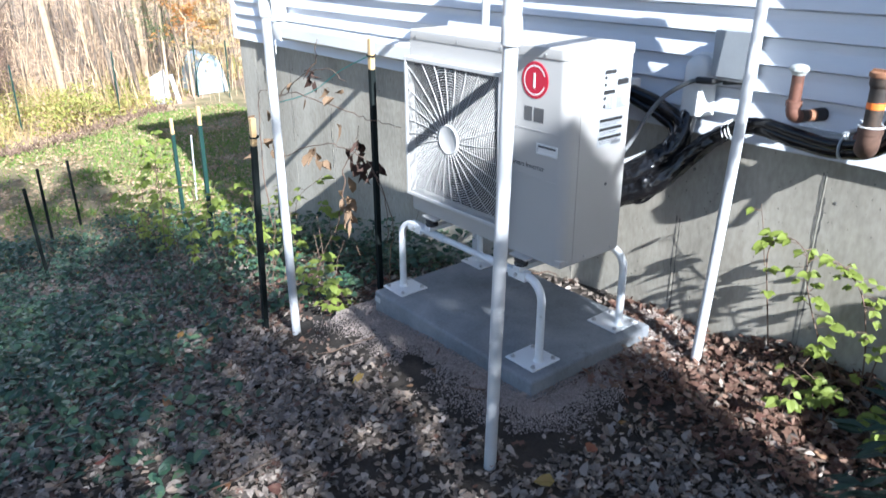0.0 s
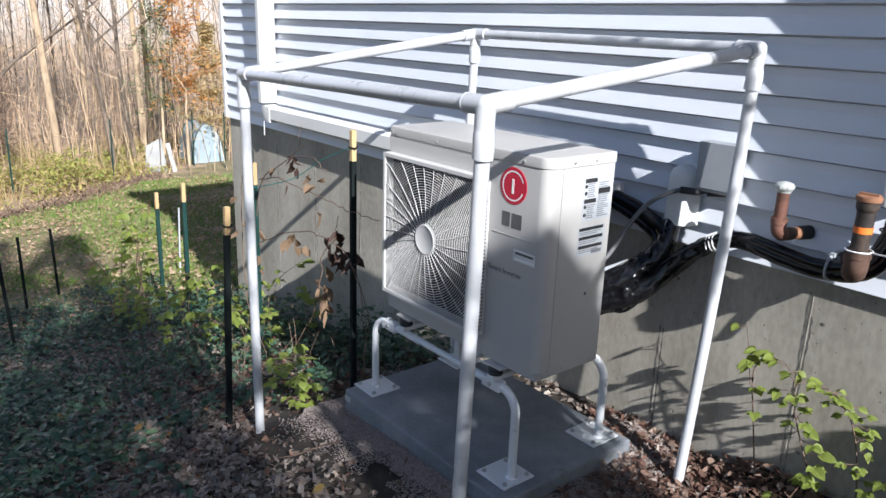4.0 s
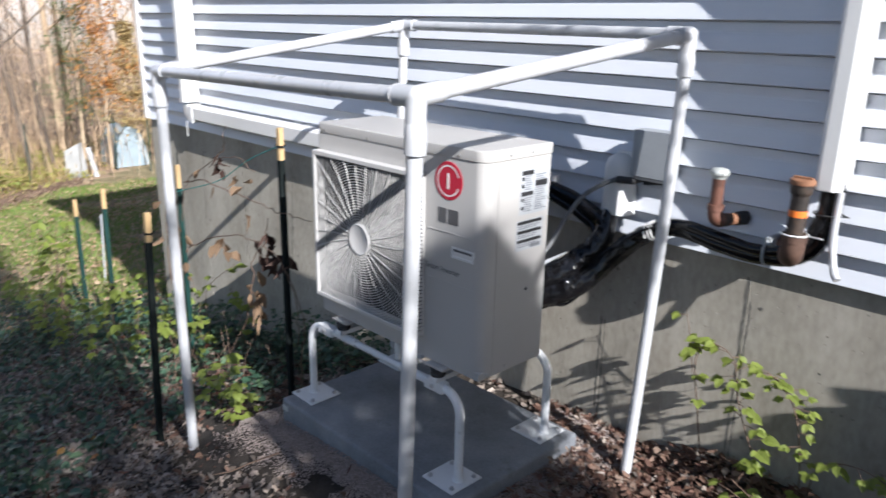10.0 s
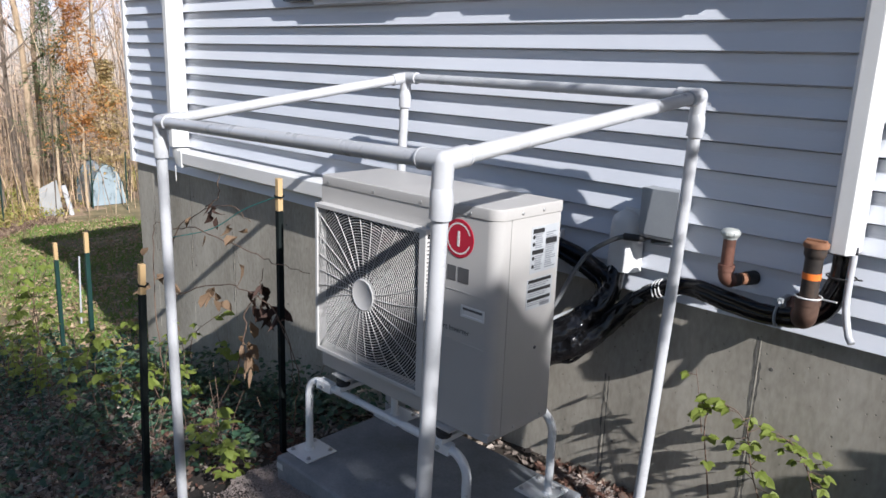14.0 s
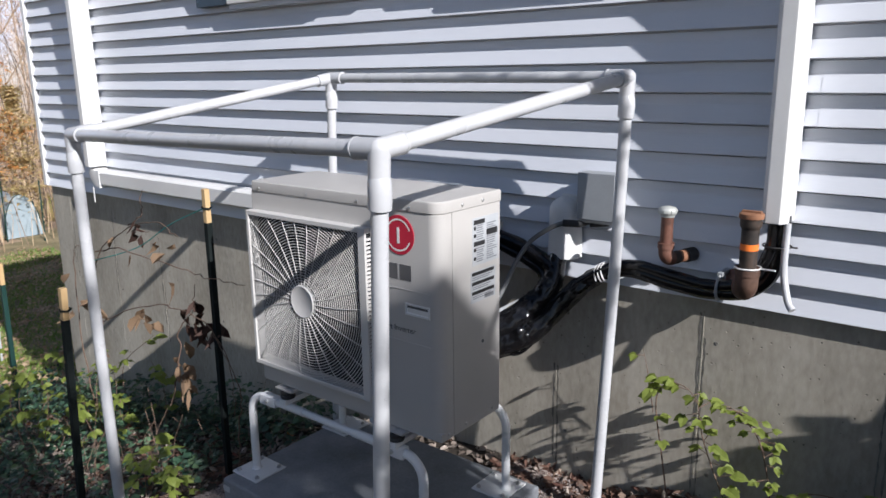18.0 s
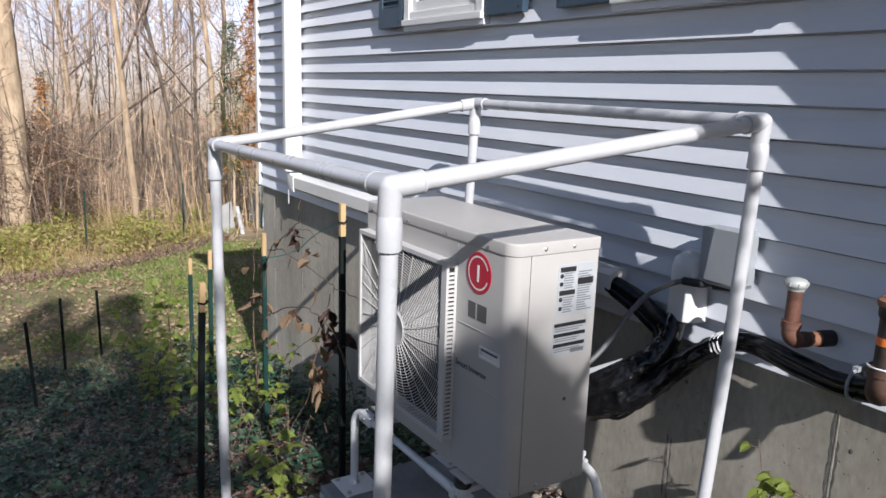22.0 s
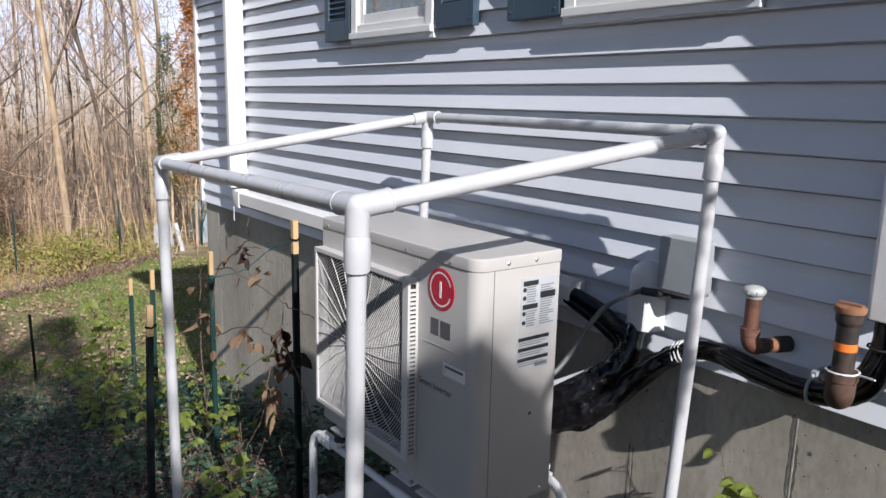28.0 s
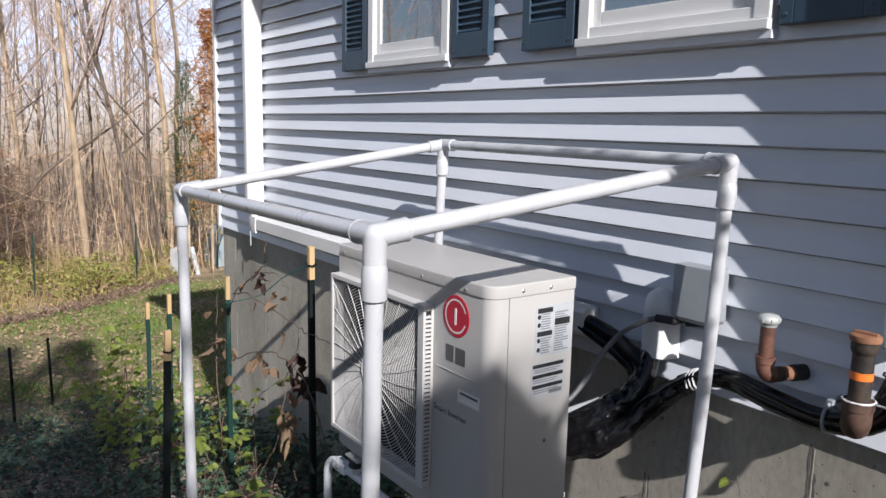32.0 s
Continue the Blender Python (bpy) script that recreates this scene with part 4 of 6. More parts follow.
M_BRUSH = leaf_material("autumn_brush", [(0.24, 0.30, 0.06), (0.38, 0.40, 0.09), (0.50, 0.45, 0.14), (0.20, 0.28, 0.05), (0.52, 0.38, 0.19), (0.33, 0.36, 0.08)], 0.7, 0.4)
M_TANLEAF = leaf_material("tan_woodland_leaves", [(0.30, 0.20, 0.12), (0.42, 0.30, 0.185), (0.52, 0.39, 0.26), (0.34, 0.19, 0.10)], 0.85, 0.25)
M_BEECH = leaf_material("orange_beech_leaves", [(0.520, 0.213, 0.055), (0.624, 0.325, 0.099), (0.455, 0.250, 0.099)], 0.7, 0.4)
M_GOLDLEAF = leaf_material("golden_tan_leaves", [(0.46, 0.33, 0.14), (0.55, 0.43, 0.22), (0.42, 0.36, 0.14)], 0.7, 0.4)
M_NEEDLE = leaf_material("evergreen_needles", [(0.008, 0.022, 0.012), (0.015, 0.036, 0.018), (0.026, 0.052, 0.024)], 0.6, 0.1)
M_PINE = leaf_material("pine_needles", [(0.05, 0.10, 0.03), (0.09, 0.15, 0.05), (0.14, 0.19, 0.07)], 0.6, 0.25)
M_GRAVEL = material("pea_gravel", [(0.213, 0.174, 0.155), (0.269, 0.224, 0.202), (0.336, 0.280, 0.255), (0.414, 0.353, 0.325)], 0.85, scale=30, fine=140, bump=0.3, depth=0.002, island=0.85)
M_TARP = material("pale_plastic_sheet", [(0.24, 0.30, 0.34), (0.36, 0.43, 0.47)], 0.35, scale=3, fine=30, bump=0.5, depth=0.03)
M_NET = material("grey_plastic_panel", [(0.24, 0.245, 0.24), (0.34, 0.34, 0.33)], 0.6, scale=4, fine=40, bump=0.4, depth=0.02)

rnd = random.Random(7)


def add_leaf(g, at, direction, up, length, width, curl=0.25, fold=0.2, full=True):
    d = Vector(direction).normalized()
    s = d.cross(Vector(up))
    s = s.normalized() if s.length > 1e-5 else d.orthogonal().normalized()
    n = s.cross(d)
    at = Vector(at)
    def p(u, v):
        return tuple(at + d * (u * length) + s * (v * width) + n * (length * (-curl * u * u) + abs(v) * width * fold))
    if full:
        v = [p(0, 0), p(0.32, 0), p(0.7, 0), p(1, 0), p(0.28, 0.46), p(0.66, 0.38), p(0.28, -0.46), p(0.66, -0.38)]
        f = [(0, 1, 4), (1, 2, 5, 4), (2, 3, 5), (0, 6, 1), (1, 6, 7, 2), (2, 7, 3)]
    else:
        v = [p(0, 0), p(0.45, 0.45), p(1, 0), p(0.5, -0.45)]
        f = [(0, 1, 2), (0, 2, 3)]
    g.add(v, f)


def add_lobed(g, at, direction, up, length, r):
    """A curled fallen leaf with pointed lobes."""
    d = Vector(direction).normalized()
    s = d.cross(Vector(up)).normalized()
    n = s.cross(d)
    at = Vector(at)
    cup = r.uniform(-0.25, 0.45)
    v = [tuple(at)]
    for k in range(11):
        a = (k - 5) / 5 * 2.5
        q = length * (0.52 if k % 2 == 0 else 0.36) * r.uniform(0.8, 1.15)
        v.append(tuple(at + d * q * math.cos(a) + s * q * math.sin(a) + n * (cup * q * q / length)))
    g.add(v, [(0, k, k + 1) for k in range(1, 11)])


def away(x, y):
    """Places that stay clear of the pad and the wall."""
    return not (-1.12 < x < 0.03 and -0.16 < y < 0.64) and y < FOUND_Y - 0.02


def rand_dir(flat=0.4):
    a = rnd.uniform(0, 2 * math.pi)
    return Vector((math.cos(a), math.sin(a), rnd.uniform(-flat, flat)))


def rand_up(tilt=0.5):
    return Vector((rnd.uniform(-tilt, tilt), rnd.uniform(-tilt, tilt), 1.0))


# ---- fallen leaves, creeper, gravel ----
g, gr2 = Geo(), Geo()
for i in range(40000):
    x, y = rnd.uniform(-6.4, 2.1), rnd.uniform(-2.6, 0.80)
    if not away(x, y):
        continue
    near_gravel = -1.42 < x < 0.30 and -0.50 < y < 0.7
    if near_gravel and rnd.random() < (0.78 if y < -0.38 or x < -1.3 else 0.9):
        continue
    bare = noise.noise((x * 1.6, y * 1.6, 9.0))
    if bare < -0.28 and rnd.random() < 0.6:
        continue
    z = ground_z(x, y) + rnd.uniform(0.0, 0.022)
    red = (x > -0.2 and y > 0.1) or (-2.7 < x < -1.0 and y > -0.55 and y < 0.35)
    L = rnd.uniform(0.020, 0.066)
    L *= 0.72 if red else 0.86
    to = gr2 if red and rnd.random() < 0.8 or rnd.random() < 0.05 else g
    if rnd.random() < 0.12:
        add_lobed(to, (x, y, z + 0.004), rand_dir(0.3), rand_up(0.9), L * 1.05, rnd)
    else:
        add_leaf(to, (x, y, z), rand_dir(0.45), rand_up(0.9), L, L * rnd.uniform(0.40, 0.85), rnd.uniform(-0.45, 0.7), rnd.uniform(-0.5, 0.7))
for i in range(30000):
    x, y = rnd.uniform(-2.9, 1.7), rnd.uniform(-1.9, 0.1)
    if not away(x, y) or -1.42 < x < 0.30 and y > -0.48 + 0.1 * noise.noise((x * 4, 1.0, 0.0)) and rnd.random() < 0.9:
        continue
    if -1.6 < x < -0.1 and y > -0.70 + 0.16 * noise.noise((x * 3, 4.0, 0.0)) and rnd.random() < 0.7 or rnd.random() < 0.6 * smooth_step(-1.2, -2.0, x):
        continue
    if noise.noise((x * 1.6, y * 1.6, 9.0)) < -0.22 and rnd.random() < 0.6:
        continue
    L = rnd.uniform(0.012, 0.040)
    z = ground_z(x, y) + rnd.uniform(0.002, 0.026)
    if rnd.random() < 0.15:
        add_lobed(g, (x, y, z + 0.004), rand_dir(0.3), rand_up(0.9), L * 1.3, rnd)
    else:
        add_leaf(gr2 if rnd.random() < 0.12 else g, (x, y, z), rand_dir(0.45), rand_up(1.0), L, L * rnd.uniform(0.35, 0.9), rnd.uniform(-0.5, 0.8), rnd.uniform(-0.5, 0.8))
for i in range(5200):
    x, y = rnd.uniform(-0.25, 1.35), rnd.uniform(0.12, 0.795)
    if not away(x, y) or rnd.random() > 0.25 + smooth_step(0.2, 0.55, y):
        continue
    L = rnd.uniform(0.018, 0.055)
    z = ground_z(x, y) + rnd.uniform(0.006, 0.04)
    if rnd.random() < 0.2:
        add_lobed(gr2, (x, y, z), rand_dir(0.3), rand_up(0.6), L * 1.2, rnd)
    else:
        add_leaf(gr2 if rnd.random() < 0.8 else g, (x, y, z), rand_dir(0.5), rand_up(0.9), L, L * rnd.uniform(0.3, 0.65), rnd.uniform(-0.3, 0.6), rnd.uniform(-0.4, 0.6))
tagged(quick("leaf_litter", g, M_LITTER), "dry grey-brown fallen leaves covering the soil", "leaf litter", kind="stuff")
tagged(quick("leaf_litter", gr2, M_LITTER_RED), "reddish-brown fallen leaves heaped along the foundation", "leaf litter", kind="stuff")

g = Geo()
for i in range(50000):
    x, y = rnd.uniform(-7.0, 0.3), rnd.uniform(-2.8, 0.78)
    if not away(x, y):
        continue
    n1 = noise.noise((x * 0.9, y * 0.9, 2.0)) + 0.5 * noise.noise((x * 3, y * 3, 4.0))
    want = 0.14 + 0.7 * n1 + 0.38 * smooth_step(-0.6, -2.2, x) - 0.04 * smooth_step(-0.8, -1.5, y) * smooth_step(-2.6, -1.4, x)
    if -1.5 < x < 0.4 and -0.95 < y < 0.8 or x > -0.6 and y > -1.2:
        want -= 0.9
    elif -2.9 < x and -0.6 < y < 0.4:
        want -= 0.35
    if rnd.random() > want:
        continue
    z = ground_z(x, y) + rnd.uniform(0.01, 0.085) * (1 + 0.8 * max(0, n1))
    L = rnd.uniform(0.022, 0.062)
    add_leaf(g, (x, y, z), rand_dir(0.5), rand_up(0.7), L, L * rnd.uniform(0.5, 0.85), 0.3, 0.3)
g2 = Geo()
for i in range(130):
    x, y = rnd.uniform(-5.5, 1.6), rnd.uniform(-2.5, 0.7)
    if away(x, y) and not (-1.4 < x < 0.3 and y > -0.5):
        L = rnd.uniform(0.035, 0.07)
        add_leaf(g2, (x, y, ground_z(x, y) + rnd.uniform(0.02, 0.05)), rand_dir(0.3), rand_up(0.8), L, L * rnd.uniform(0.5, 0.9), rnd.uniform(-0.4, 0.6), rnd.uniform(-0.4, 0.7))
tagged(quick("leaf_litter", g2, M_BRIGHTLEAF), "freshly fallen yellow, orange and red leaves", "leaf litter", kind="stuff")
tagged(quick("ground_creeper", g, M_CREEPER), "low dark green creeping ground cover over leaves", "ground cover", kind="stuff")

ICO = [(0, 0, 1), (0.9, 0, 0.3), (0.2, 0.85, 0.3), (-0.8, 0.5, 0.2), (-0.7, -0.6, 0.3), (0.3, -0.9, 0.2), (0.1, 0, -0.9)]
ICF = [(0, 1, 2), (0, 2, 3), (0, 3, 4), (0, 4, 5), (0, 5, 1), (6, 2, 1), (6, 3, 2), (6, 4, 3), (6, 5, 4), (6, 1, 5)]
g = Geo()
for i in range(115000):
    x, y = rnd.uniform(-1.45, 0.36), rnd.uniform(-0.58, 0.76)
    dx = max(-1.105 - x, 0, x - 0.015)
    dy = max(-0.145 - y, 0, y - 0.625)
    d = math.hypot(dx, dy)
    if d <= 0.002 or d > 0.25 + 0.14 * noise.noise((x * 3, y * 3, 6.0)) + 0.10 * noise.noise((x * 11, y * 11, 8.0)) or y > 0.45 and x < -0.2:
        continue
    if rnd.random() < 0.85 * smooth_step(0.12, 0.30, d):
        continue
    r = rnd.uniform(0.0020, 0.0043)
    z = ground_z(x, y) + 0.012 * (1 - d / 0.4) + r * rnd.uniform(0.1, 1.6) + 0.010
    a = rnd.uniform(0, 6.28)
    c, s = math.cos(a), math.sin(a)
    q = (rnd.uniform(0.8, 1.3), rnd.uniform(0.7, 1.1), rnd.uniform(0.5, 0.9))
    g.add([(x + r * (vx * q[0] * c - vy * q[1] * s), y + r * (vx * q[0] * s + vy * q[1] * c), z + r * vz * q[2]) for vx, vy, vz in ICO], ICF)
for i in range(91):
    for j in range(67):
        x, y = -1.45 + 0.02 * i, -0.58 + 0.02 * j
        d = math.hypot(max(-1.105 - x, 0, x - 0.015), max(-0.145 - y, 0, y - 0.625))
        if 0.0 < d < 0.11 + 0.07 * noise.noise((x * 9, y * 9, 6.0)) and not (y > 0.45 and x < -0.2):
            q = [(x + a, y + b) for a, b in ((0, 0), (0.02, 0), (0.02, 0.02), (0, 0.02))]
            g.add([(a, b, ground_z(a, b) + 0.003) for a, b in q], [(0, 1, 2, 3)])
tagged(quick("gravel", g, M_GRAVEL), "small pinkish-grey gravel round the concrete pad", "gravel", kind="stuff")

g = Geo()
for i in range(48):
    x, y = rnd.uniform(-3.8, 1.4), rnd.uniform(-2.4, 0.75)
    if not away(x, y) or not away(x + 0.2, y):
        continue
    a, L = rnd.uniform(0, 6.28), rnd.uniform(0.08, 0.38)
    pts = []
    for k in range(5):
        px, py = x + math.cos(a) * L * k / 4 + rnd.uniform(-0.012, 0.012), y + math.sin(a) * L * k / 4 + rnd.uniform(-0.012, 0.012)
        py = min(py, FOUND_Y - 0.03)
        pts.append((px, py, ground_z(px, py) + 0.022 + rnd.uniform(0, 0.02)))
    g.tube(pts, [0.0035, 0.003, 0.003, 0.0025, 0.0015], 4, False)
tagged(quick("fallen_twigs", g, M_CANE), "thin dry twigs lying on the leaves", "twigs", kind="stuff")

# ---- lawn and brush ----
g = Geo()
for i in range(52000):
    x, y = -5.6 - 9.2 * rnd.random(), rnd.uniform(-3.2, 5.0)
    if x < lawn_edge(y) or (x > -5.0 and y > 0.6):
        continue
    if noise.noise((x * 0.6, y * 0.6, 12.0)) < 0.12 - 0.45 * smooth_step(0.0, 1.2, y) and rnd.random() < 0.85:
        continue
    z = ground_z(x, y)
    h = rnd.uniform(0.03, 0.095)
    d = rand_dir(0) * h * 0.6
    w = rand_dir(0) * rnd.uniform(0.006, 0.012)
    g.add([(x - w.x, y - w.y, z), (x + w.x, y + w.y, z), (x + d.x, y + d.y, z + h)], [(0, 1, 2)])
tagged(quick("lawn_grass", g, M_GRASS), "short green lawn grass scattered with leaves", "grass", kind="stuff")
g = Geo()
for i in range(17000):
    x, y = rnd.uniform(-15.0, -5.2), rnd.uniform(-3.4, 4.8)
    if x < lawn_edge(y) - 0.3:
        continue
    if noise.noise((x * 0.8, y * 0.8, 51.0)) < rnd.uniform(-0.7, 0.45):
        continue
    L = rnd.uniform(0.03, 0.085)
    add_leaf(g, (x, y, ground_z(x, y) + rnd.uniform(0.02, 0.07)), rand_dir(0.4), rand_up(0.7), L, L * 0.8, 0.2, 0.2, False)
tagged(quick("leaf_litter", g, M_TANLEAF), "tan fallen leaves strewn over the lawn", "leaf litter", kind="stuff")
g = Geo()
for i in range(60000):
    x, y = rnd.uniform(-20.0, -12.6), rnd.uniform(-3.6, 7.5)
    edge = lawn_edge(y) - 0.35 + 0.5 * noise.noise((y * 0.6, 0.0, 7.0))
    if x > edge or rnd.random() < 0.6 * smooth_step(edge - 2.0, edge - 6.0, x):
        continue
    clump = 0.36 + 1.35 * noise.noise((x * 0.75, y * 0.75, 15.0)) - 0.25 * smooth_step(2.2, 3.6, y)
    if rnd.random() > clump + 0.2:
        continue
    hmax = (0.10 + 0.78 * max(0, clump)) * (1.0 if y < 2.2 else 0.6)
    z = ground_z(x, y) + hmax * rnd.random() ** 0.8
    L = rnd.uniform(0.05, 0.13)
    add_leaf(g, (x, y, z), rand_dir(0.7), rand_up(0.7), L, L * rnd.uniform(0.35, 0.6), 0.3, 0.2, False)
dg = Geo()
for i in range(14000):
    x, y = rnd.uniform(-21.0, -13.0), rnd.uniform(-3.0, 7.5)
    if x > lawn_edge(y) - 0.5 or noise.noise((x * 0.55, y * 0.55, 61.0)) < rnd.uniform(-0.35, 0.35):
        continue
    z, h = ground_z(x, y), rnd.uniform(0.15, 0.62)
    d, w = rand_dir(0) * h * 0.35, rand_dir(0) * rnd.uniform(0.006, 0.013)
    dg.add([(x - w.x, y - w.y, z), (x + w.x, y + w.y, z), (x + d.x, y + d.y, z + h)], [(0, 1, 2)])
tagged(quick("dry_grass", dg, M_GOLDLEAF), "tall tan dry grass at the edge of the woods", "grass", kind="stuff")
tagged(quick("brush", g, M_BRUSH), "yellow-green autumn brush along the lawn edge", "brush", kind="stuff")


# ---- stakes ----
def stake(base, top, wood, half, mat, label):
    base, top = Vector(base), Vector(top)
    st = thing("garden_stake", base, label, "garden stake", "garden stakes")
    d = (top - base).normalized()
    s = d.cross(Vector((0, 1, 0))).normalized() * half
    u = s.cross(d).normalized() * half
    def bar(a, b, k):
        return Geo().add([tuple(p + s * i * k + u * j * k) for p in (a, b) for i, j in ((-1, -1), (1, -1), (1, 1), (-1, 1))], [(0, 3, 2, 1), (4, 5, 6, 7), (0, 1, 5, 4), (1, 2, 6, 5), (2, 3, 7, 6), (3, 0, 4, 7)])
    cut = top - d * wood
    part("shaft", bar(base - d * 0.2, cut, 1.0), mat, st, bevel=0.002)
    if wood:
        part("bare_tip", bar(cut, top, 0.96), M_WOOD, st, "bare pale wooden tip", bevel=0.002)
    return st


SA, SB, SE = Vector((-1.43, 0.11, 1.285)), Vector((-1.545, -0.510, 0.952)), Vector((-2.75, 0.186, 0.905))
green = "dark green coated wooden garden stake with a bare tip"
stake((-1.475, 0.135, -0.12), SA, 0.155, 0.0135, M_STAKEDARK, "wooden garden stake with a bare tip, coat drawn nearly black")
# Coat darkened to near black for the shade this stake stands in.
stake((-1.555, -0.553, -0.18), SB, 0.135, 0.0135, M_STAKEDARK, "wooden garden stake with a bare tip, coat drawn nearly black")
stake((-2.75, 0.18, -0.46), SE, 0.145, 0.0135, M_STAKE, green)
stake((-4.33, 0.25, -0.80), (-4.33, 0.271, 0.475), 0.16, 0.016, M_STAKE, green)
stake((-5.13, 0.29, -0.93), (-5.145, 0.305, 0.233), 0.15, 0.016, M_STAKE, green)
stake((-7.0, 1.10, -1.25), (-7.0, 1.139, -0.405), 0.0, 0.008, M_LABEL, "thin pale bare wooden garden stake")
for b, tp in (((-4.79, -1.03, -0.92), (-4.79, -1.063, -0.085)), ((-6.43, -0.67, -1.2), (-6.43, -0.671, -0.358)), ((-7.10, -0.24, -1.29), (-7.104, -0.25, -0.491))):
    stake(b, tp, 0.0, 0.013, M_STAKEDARK, "thin black metal garden stake")

cord = whole("cord", Geo().tube(bend([(-1.442, 0.095, 1.195), (-1.79, 0.131, 1.075), (-2.166, 0.152, 0.905), (-2.75, 0.170, 0.74)], 6), 0.0028, 5), M_STRING, "teal cord tied between two garden stakes", "cord", smooth=True)
for st, zz in ((SA, 1.20), (SB, 0.86)):
    whole("wire_tie", Geo().tube([(st.x + 0.021 * math.cos(a / 5 * 6.283) * 1.1, st.y + 0.021 * math.sin(a / 5 * 6.283) * 1.1, zz + 0.004 * math.sin(a)) for a in range(11)], 0.0028, 5), M_STAKEDARK, "dark wire tie wound round a stake", "wire tie")

# ---- dead vine between the stakes ----
vine = thing("dead_vine", (-2.6, 0.17, -0.2), "dead brown vine with withered leaves on the stakes", "vine")
VINES = [[(-2.82, 0.19, -0.25), (-2.711, 0.184, 0.67), (-2.372, 0.164, 0.945), (-1.921, 0.138, 1.07), (-1.708, 0.126, 1.024)],
         [(-2.72, 0.19, 0.35), (-2.639, 0.18, 0.412), (-2.082, 0.148, 0.611), (-1.762, 0.129, 0.65), (-1.483, 0.10, 0.638), (-1.341, 0.105, 0.445), (-1.36, 0.12, 0.20)],
         [(-2.70, 0.20, 0.80), (-2.376, 0.164, 0.873), (-1.841, 0.134, 0.87), (-1.479, 0.10, 0.871), (-1.202, 0.12, 0.878)],
         [(-1.95, 0.14, 0.08), (-1.83, 0.135, 0.35), (-1.79, 0.133, 0.55), (-1.66, 0.13, 0.66), (-1.62, 0.13, 0.80)],
         [(-2.2, 0.15, 1.02), (-2.08, 0.15, 1.10), (-2.04, 0.15, 1.22)],
         [(-2.95, 0.2, -0.3), (-3.02, 0.2, 0.3), (-2.98, 0.2, 0.75), (-2.75, 0.16, 0.84)],
         [(-1.40, 0.14, -0.1), (-1.37, 0.15, 0.15), (-1.33, 0.13, 0.35), (-1.45, 0.10, 0.60)]]
for v in VINES:
    p = bend(v, 6)
    p = [q + Vector((rnd.uniform(-1, 1), rnd.uniform(-1, 1), rnd.uniform(-1, 1))) * 0.008 for q in p]
    part("stem", Geo().tube(p, [0.0042 - 0.0025 * i / len(p) for i in range(len(p))], 5, False), M_CANE, vine, smooth=True)
DRY = [(-2.16, 1.01, 0), (-1.793, 0.983, 1), (-1.84, 0.886, 1), (-1.866, 0.775, 1), (-2.213, 0.504, 2), (-1.638, 0.669, 0), (-1.514, 0.59, 0), (-1.789, 0.496, 1), (-1.816, 0.338, 2), (-3.145, 0.322, 1), (-3.007, 0.645, 1), (-2.3, 0.801, 1), (-1.701, 0.604, 0), (-2.75, 0.70, 1), (-2.80, 0.45, 2), (-2.78, 0.15, 1), (-2.70, 0.25, 1), (-1.80, 0.24, 2), (-1.62, 0.55, 0), (-2.02, 0.95, 1), (-2.45, 0.93, 1)]
for x, z, kind in DRY:
    y = 0.16 - 0.03 * (x + 2)
    for k in range((5, 1, 8)[kind]):
        g = Geo()
        L = rnd.uniform(0.045, 0.10)
        add_leaf(g, (x + rnd.uniform(-0.03, 0.03), y + rnd.uniform(-0.03, 0.02), z + rnd.uniform(-0.04, 0.06)), (rnd.uniform(-0.7, 0.7), rnd.uniform(-0.7, 0.7), -1), rand_dir(0.2), L, L * rnd.uniform(0.3, 0.75), rnd.uniform(-1.2, 1.2), rnd.uniform(0.6, 1.9))
        quick("withered_leaf", g, M_DARKLEAF if kind == 0 else M_DRYLEAF, vine)


# ---- brambles ----
def bramble(pts, sprays, size, label, mat=None, seed=0, stem=0.0035):
    r = random.Random(seed)
    p = bend(pts, 7)
    b = thing("bramble", pts[0], label, "bramble", "brambles")
    part("cane", Geo().tube(p, [stem * (1 - 0.6 * i / len(p)) for i in range(len(p))], 6, False), M_CANE, b, smooth=True)
    for k in range(sprays):
        i = int(len(p) * (0.25 + 0.75 * (k + r.random() * 0.6) / sprays))
        q = p[min(i, len(p) - 1)]
        a = r.uniform(0, 6.28)
        d = Vector((math.cos(a), math.sin(a) * 0.8 - 0.25, r.uniform(-0.2, 0.5))).normalized()
        stalk = r.uniform(0.02, 0.06)
        tip = q + d * stalk
        if tip.y > FOUND_Y - 0.05:
            tip.y = FOUND_Y - 0.06
        part("leaf_stalk", Geo().tube([q, tip], 0.0014, 4, False), M_CANE, b)
        for j, turn in enumerate((0, 62, -62)):
            g = Geo()
            dd = Matrix.Rotation(radians(turn + r.uniform(-12, 12)), 3, "Z") @ d
            L = size * r.uniform(0.7, 1.15) * (1.0 if j == 0 else 0.8)
            dd.z -= 0.25
            if tip.y + dd.y * L > FOUND_Y - 0.02:
                dd.y = min(dd.y, 0.0)
            add_leaf(g, tip, dd, (r.uniform(-0.5, 0.5), r.uniform(-0.9, 0.1), 1), L, L * 0.72, 0.25, 0.2)
            quick("leaf", g, mat or M_BRAMBLE, b)
    return b


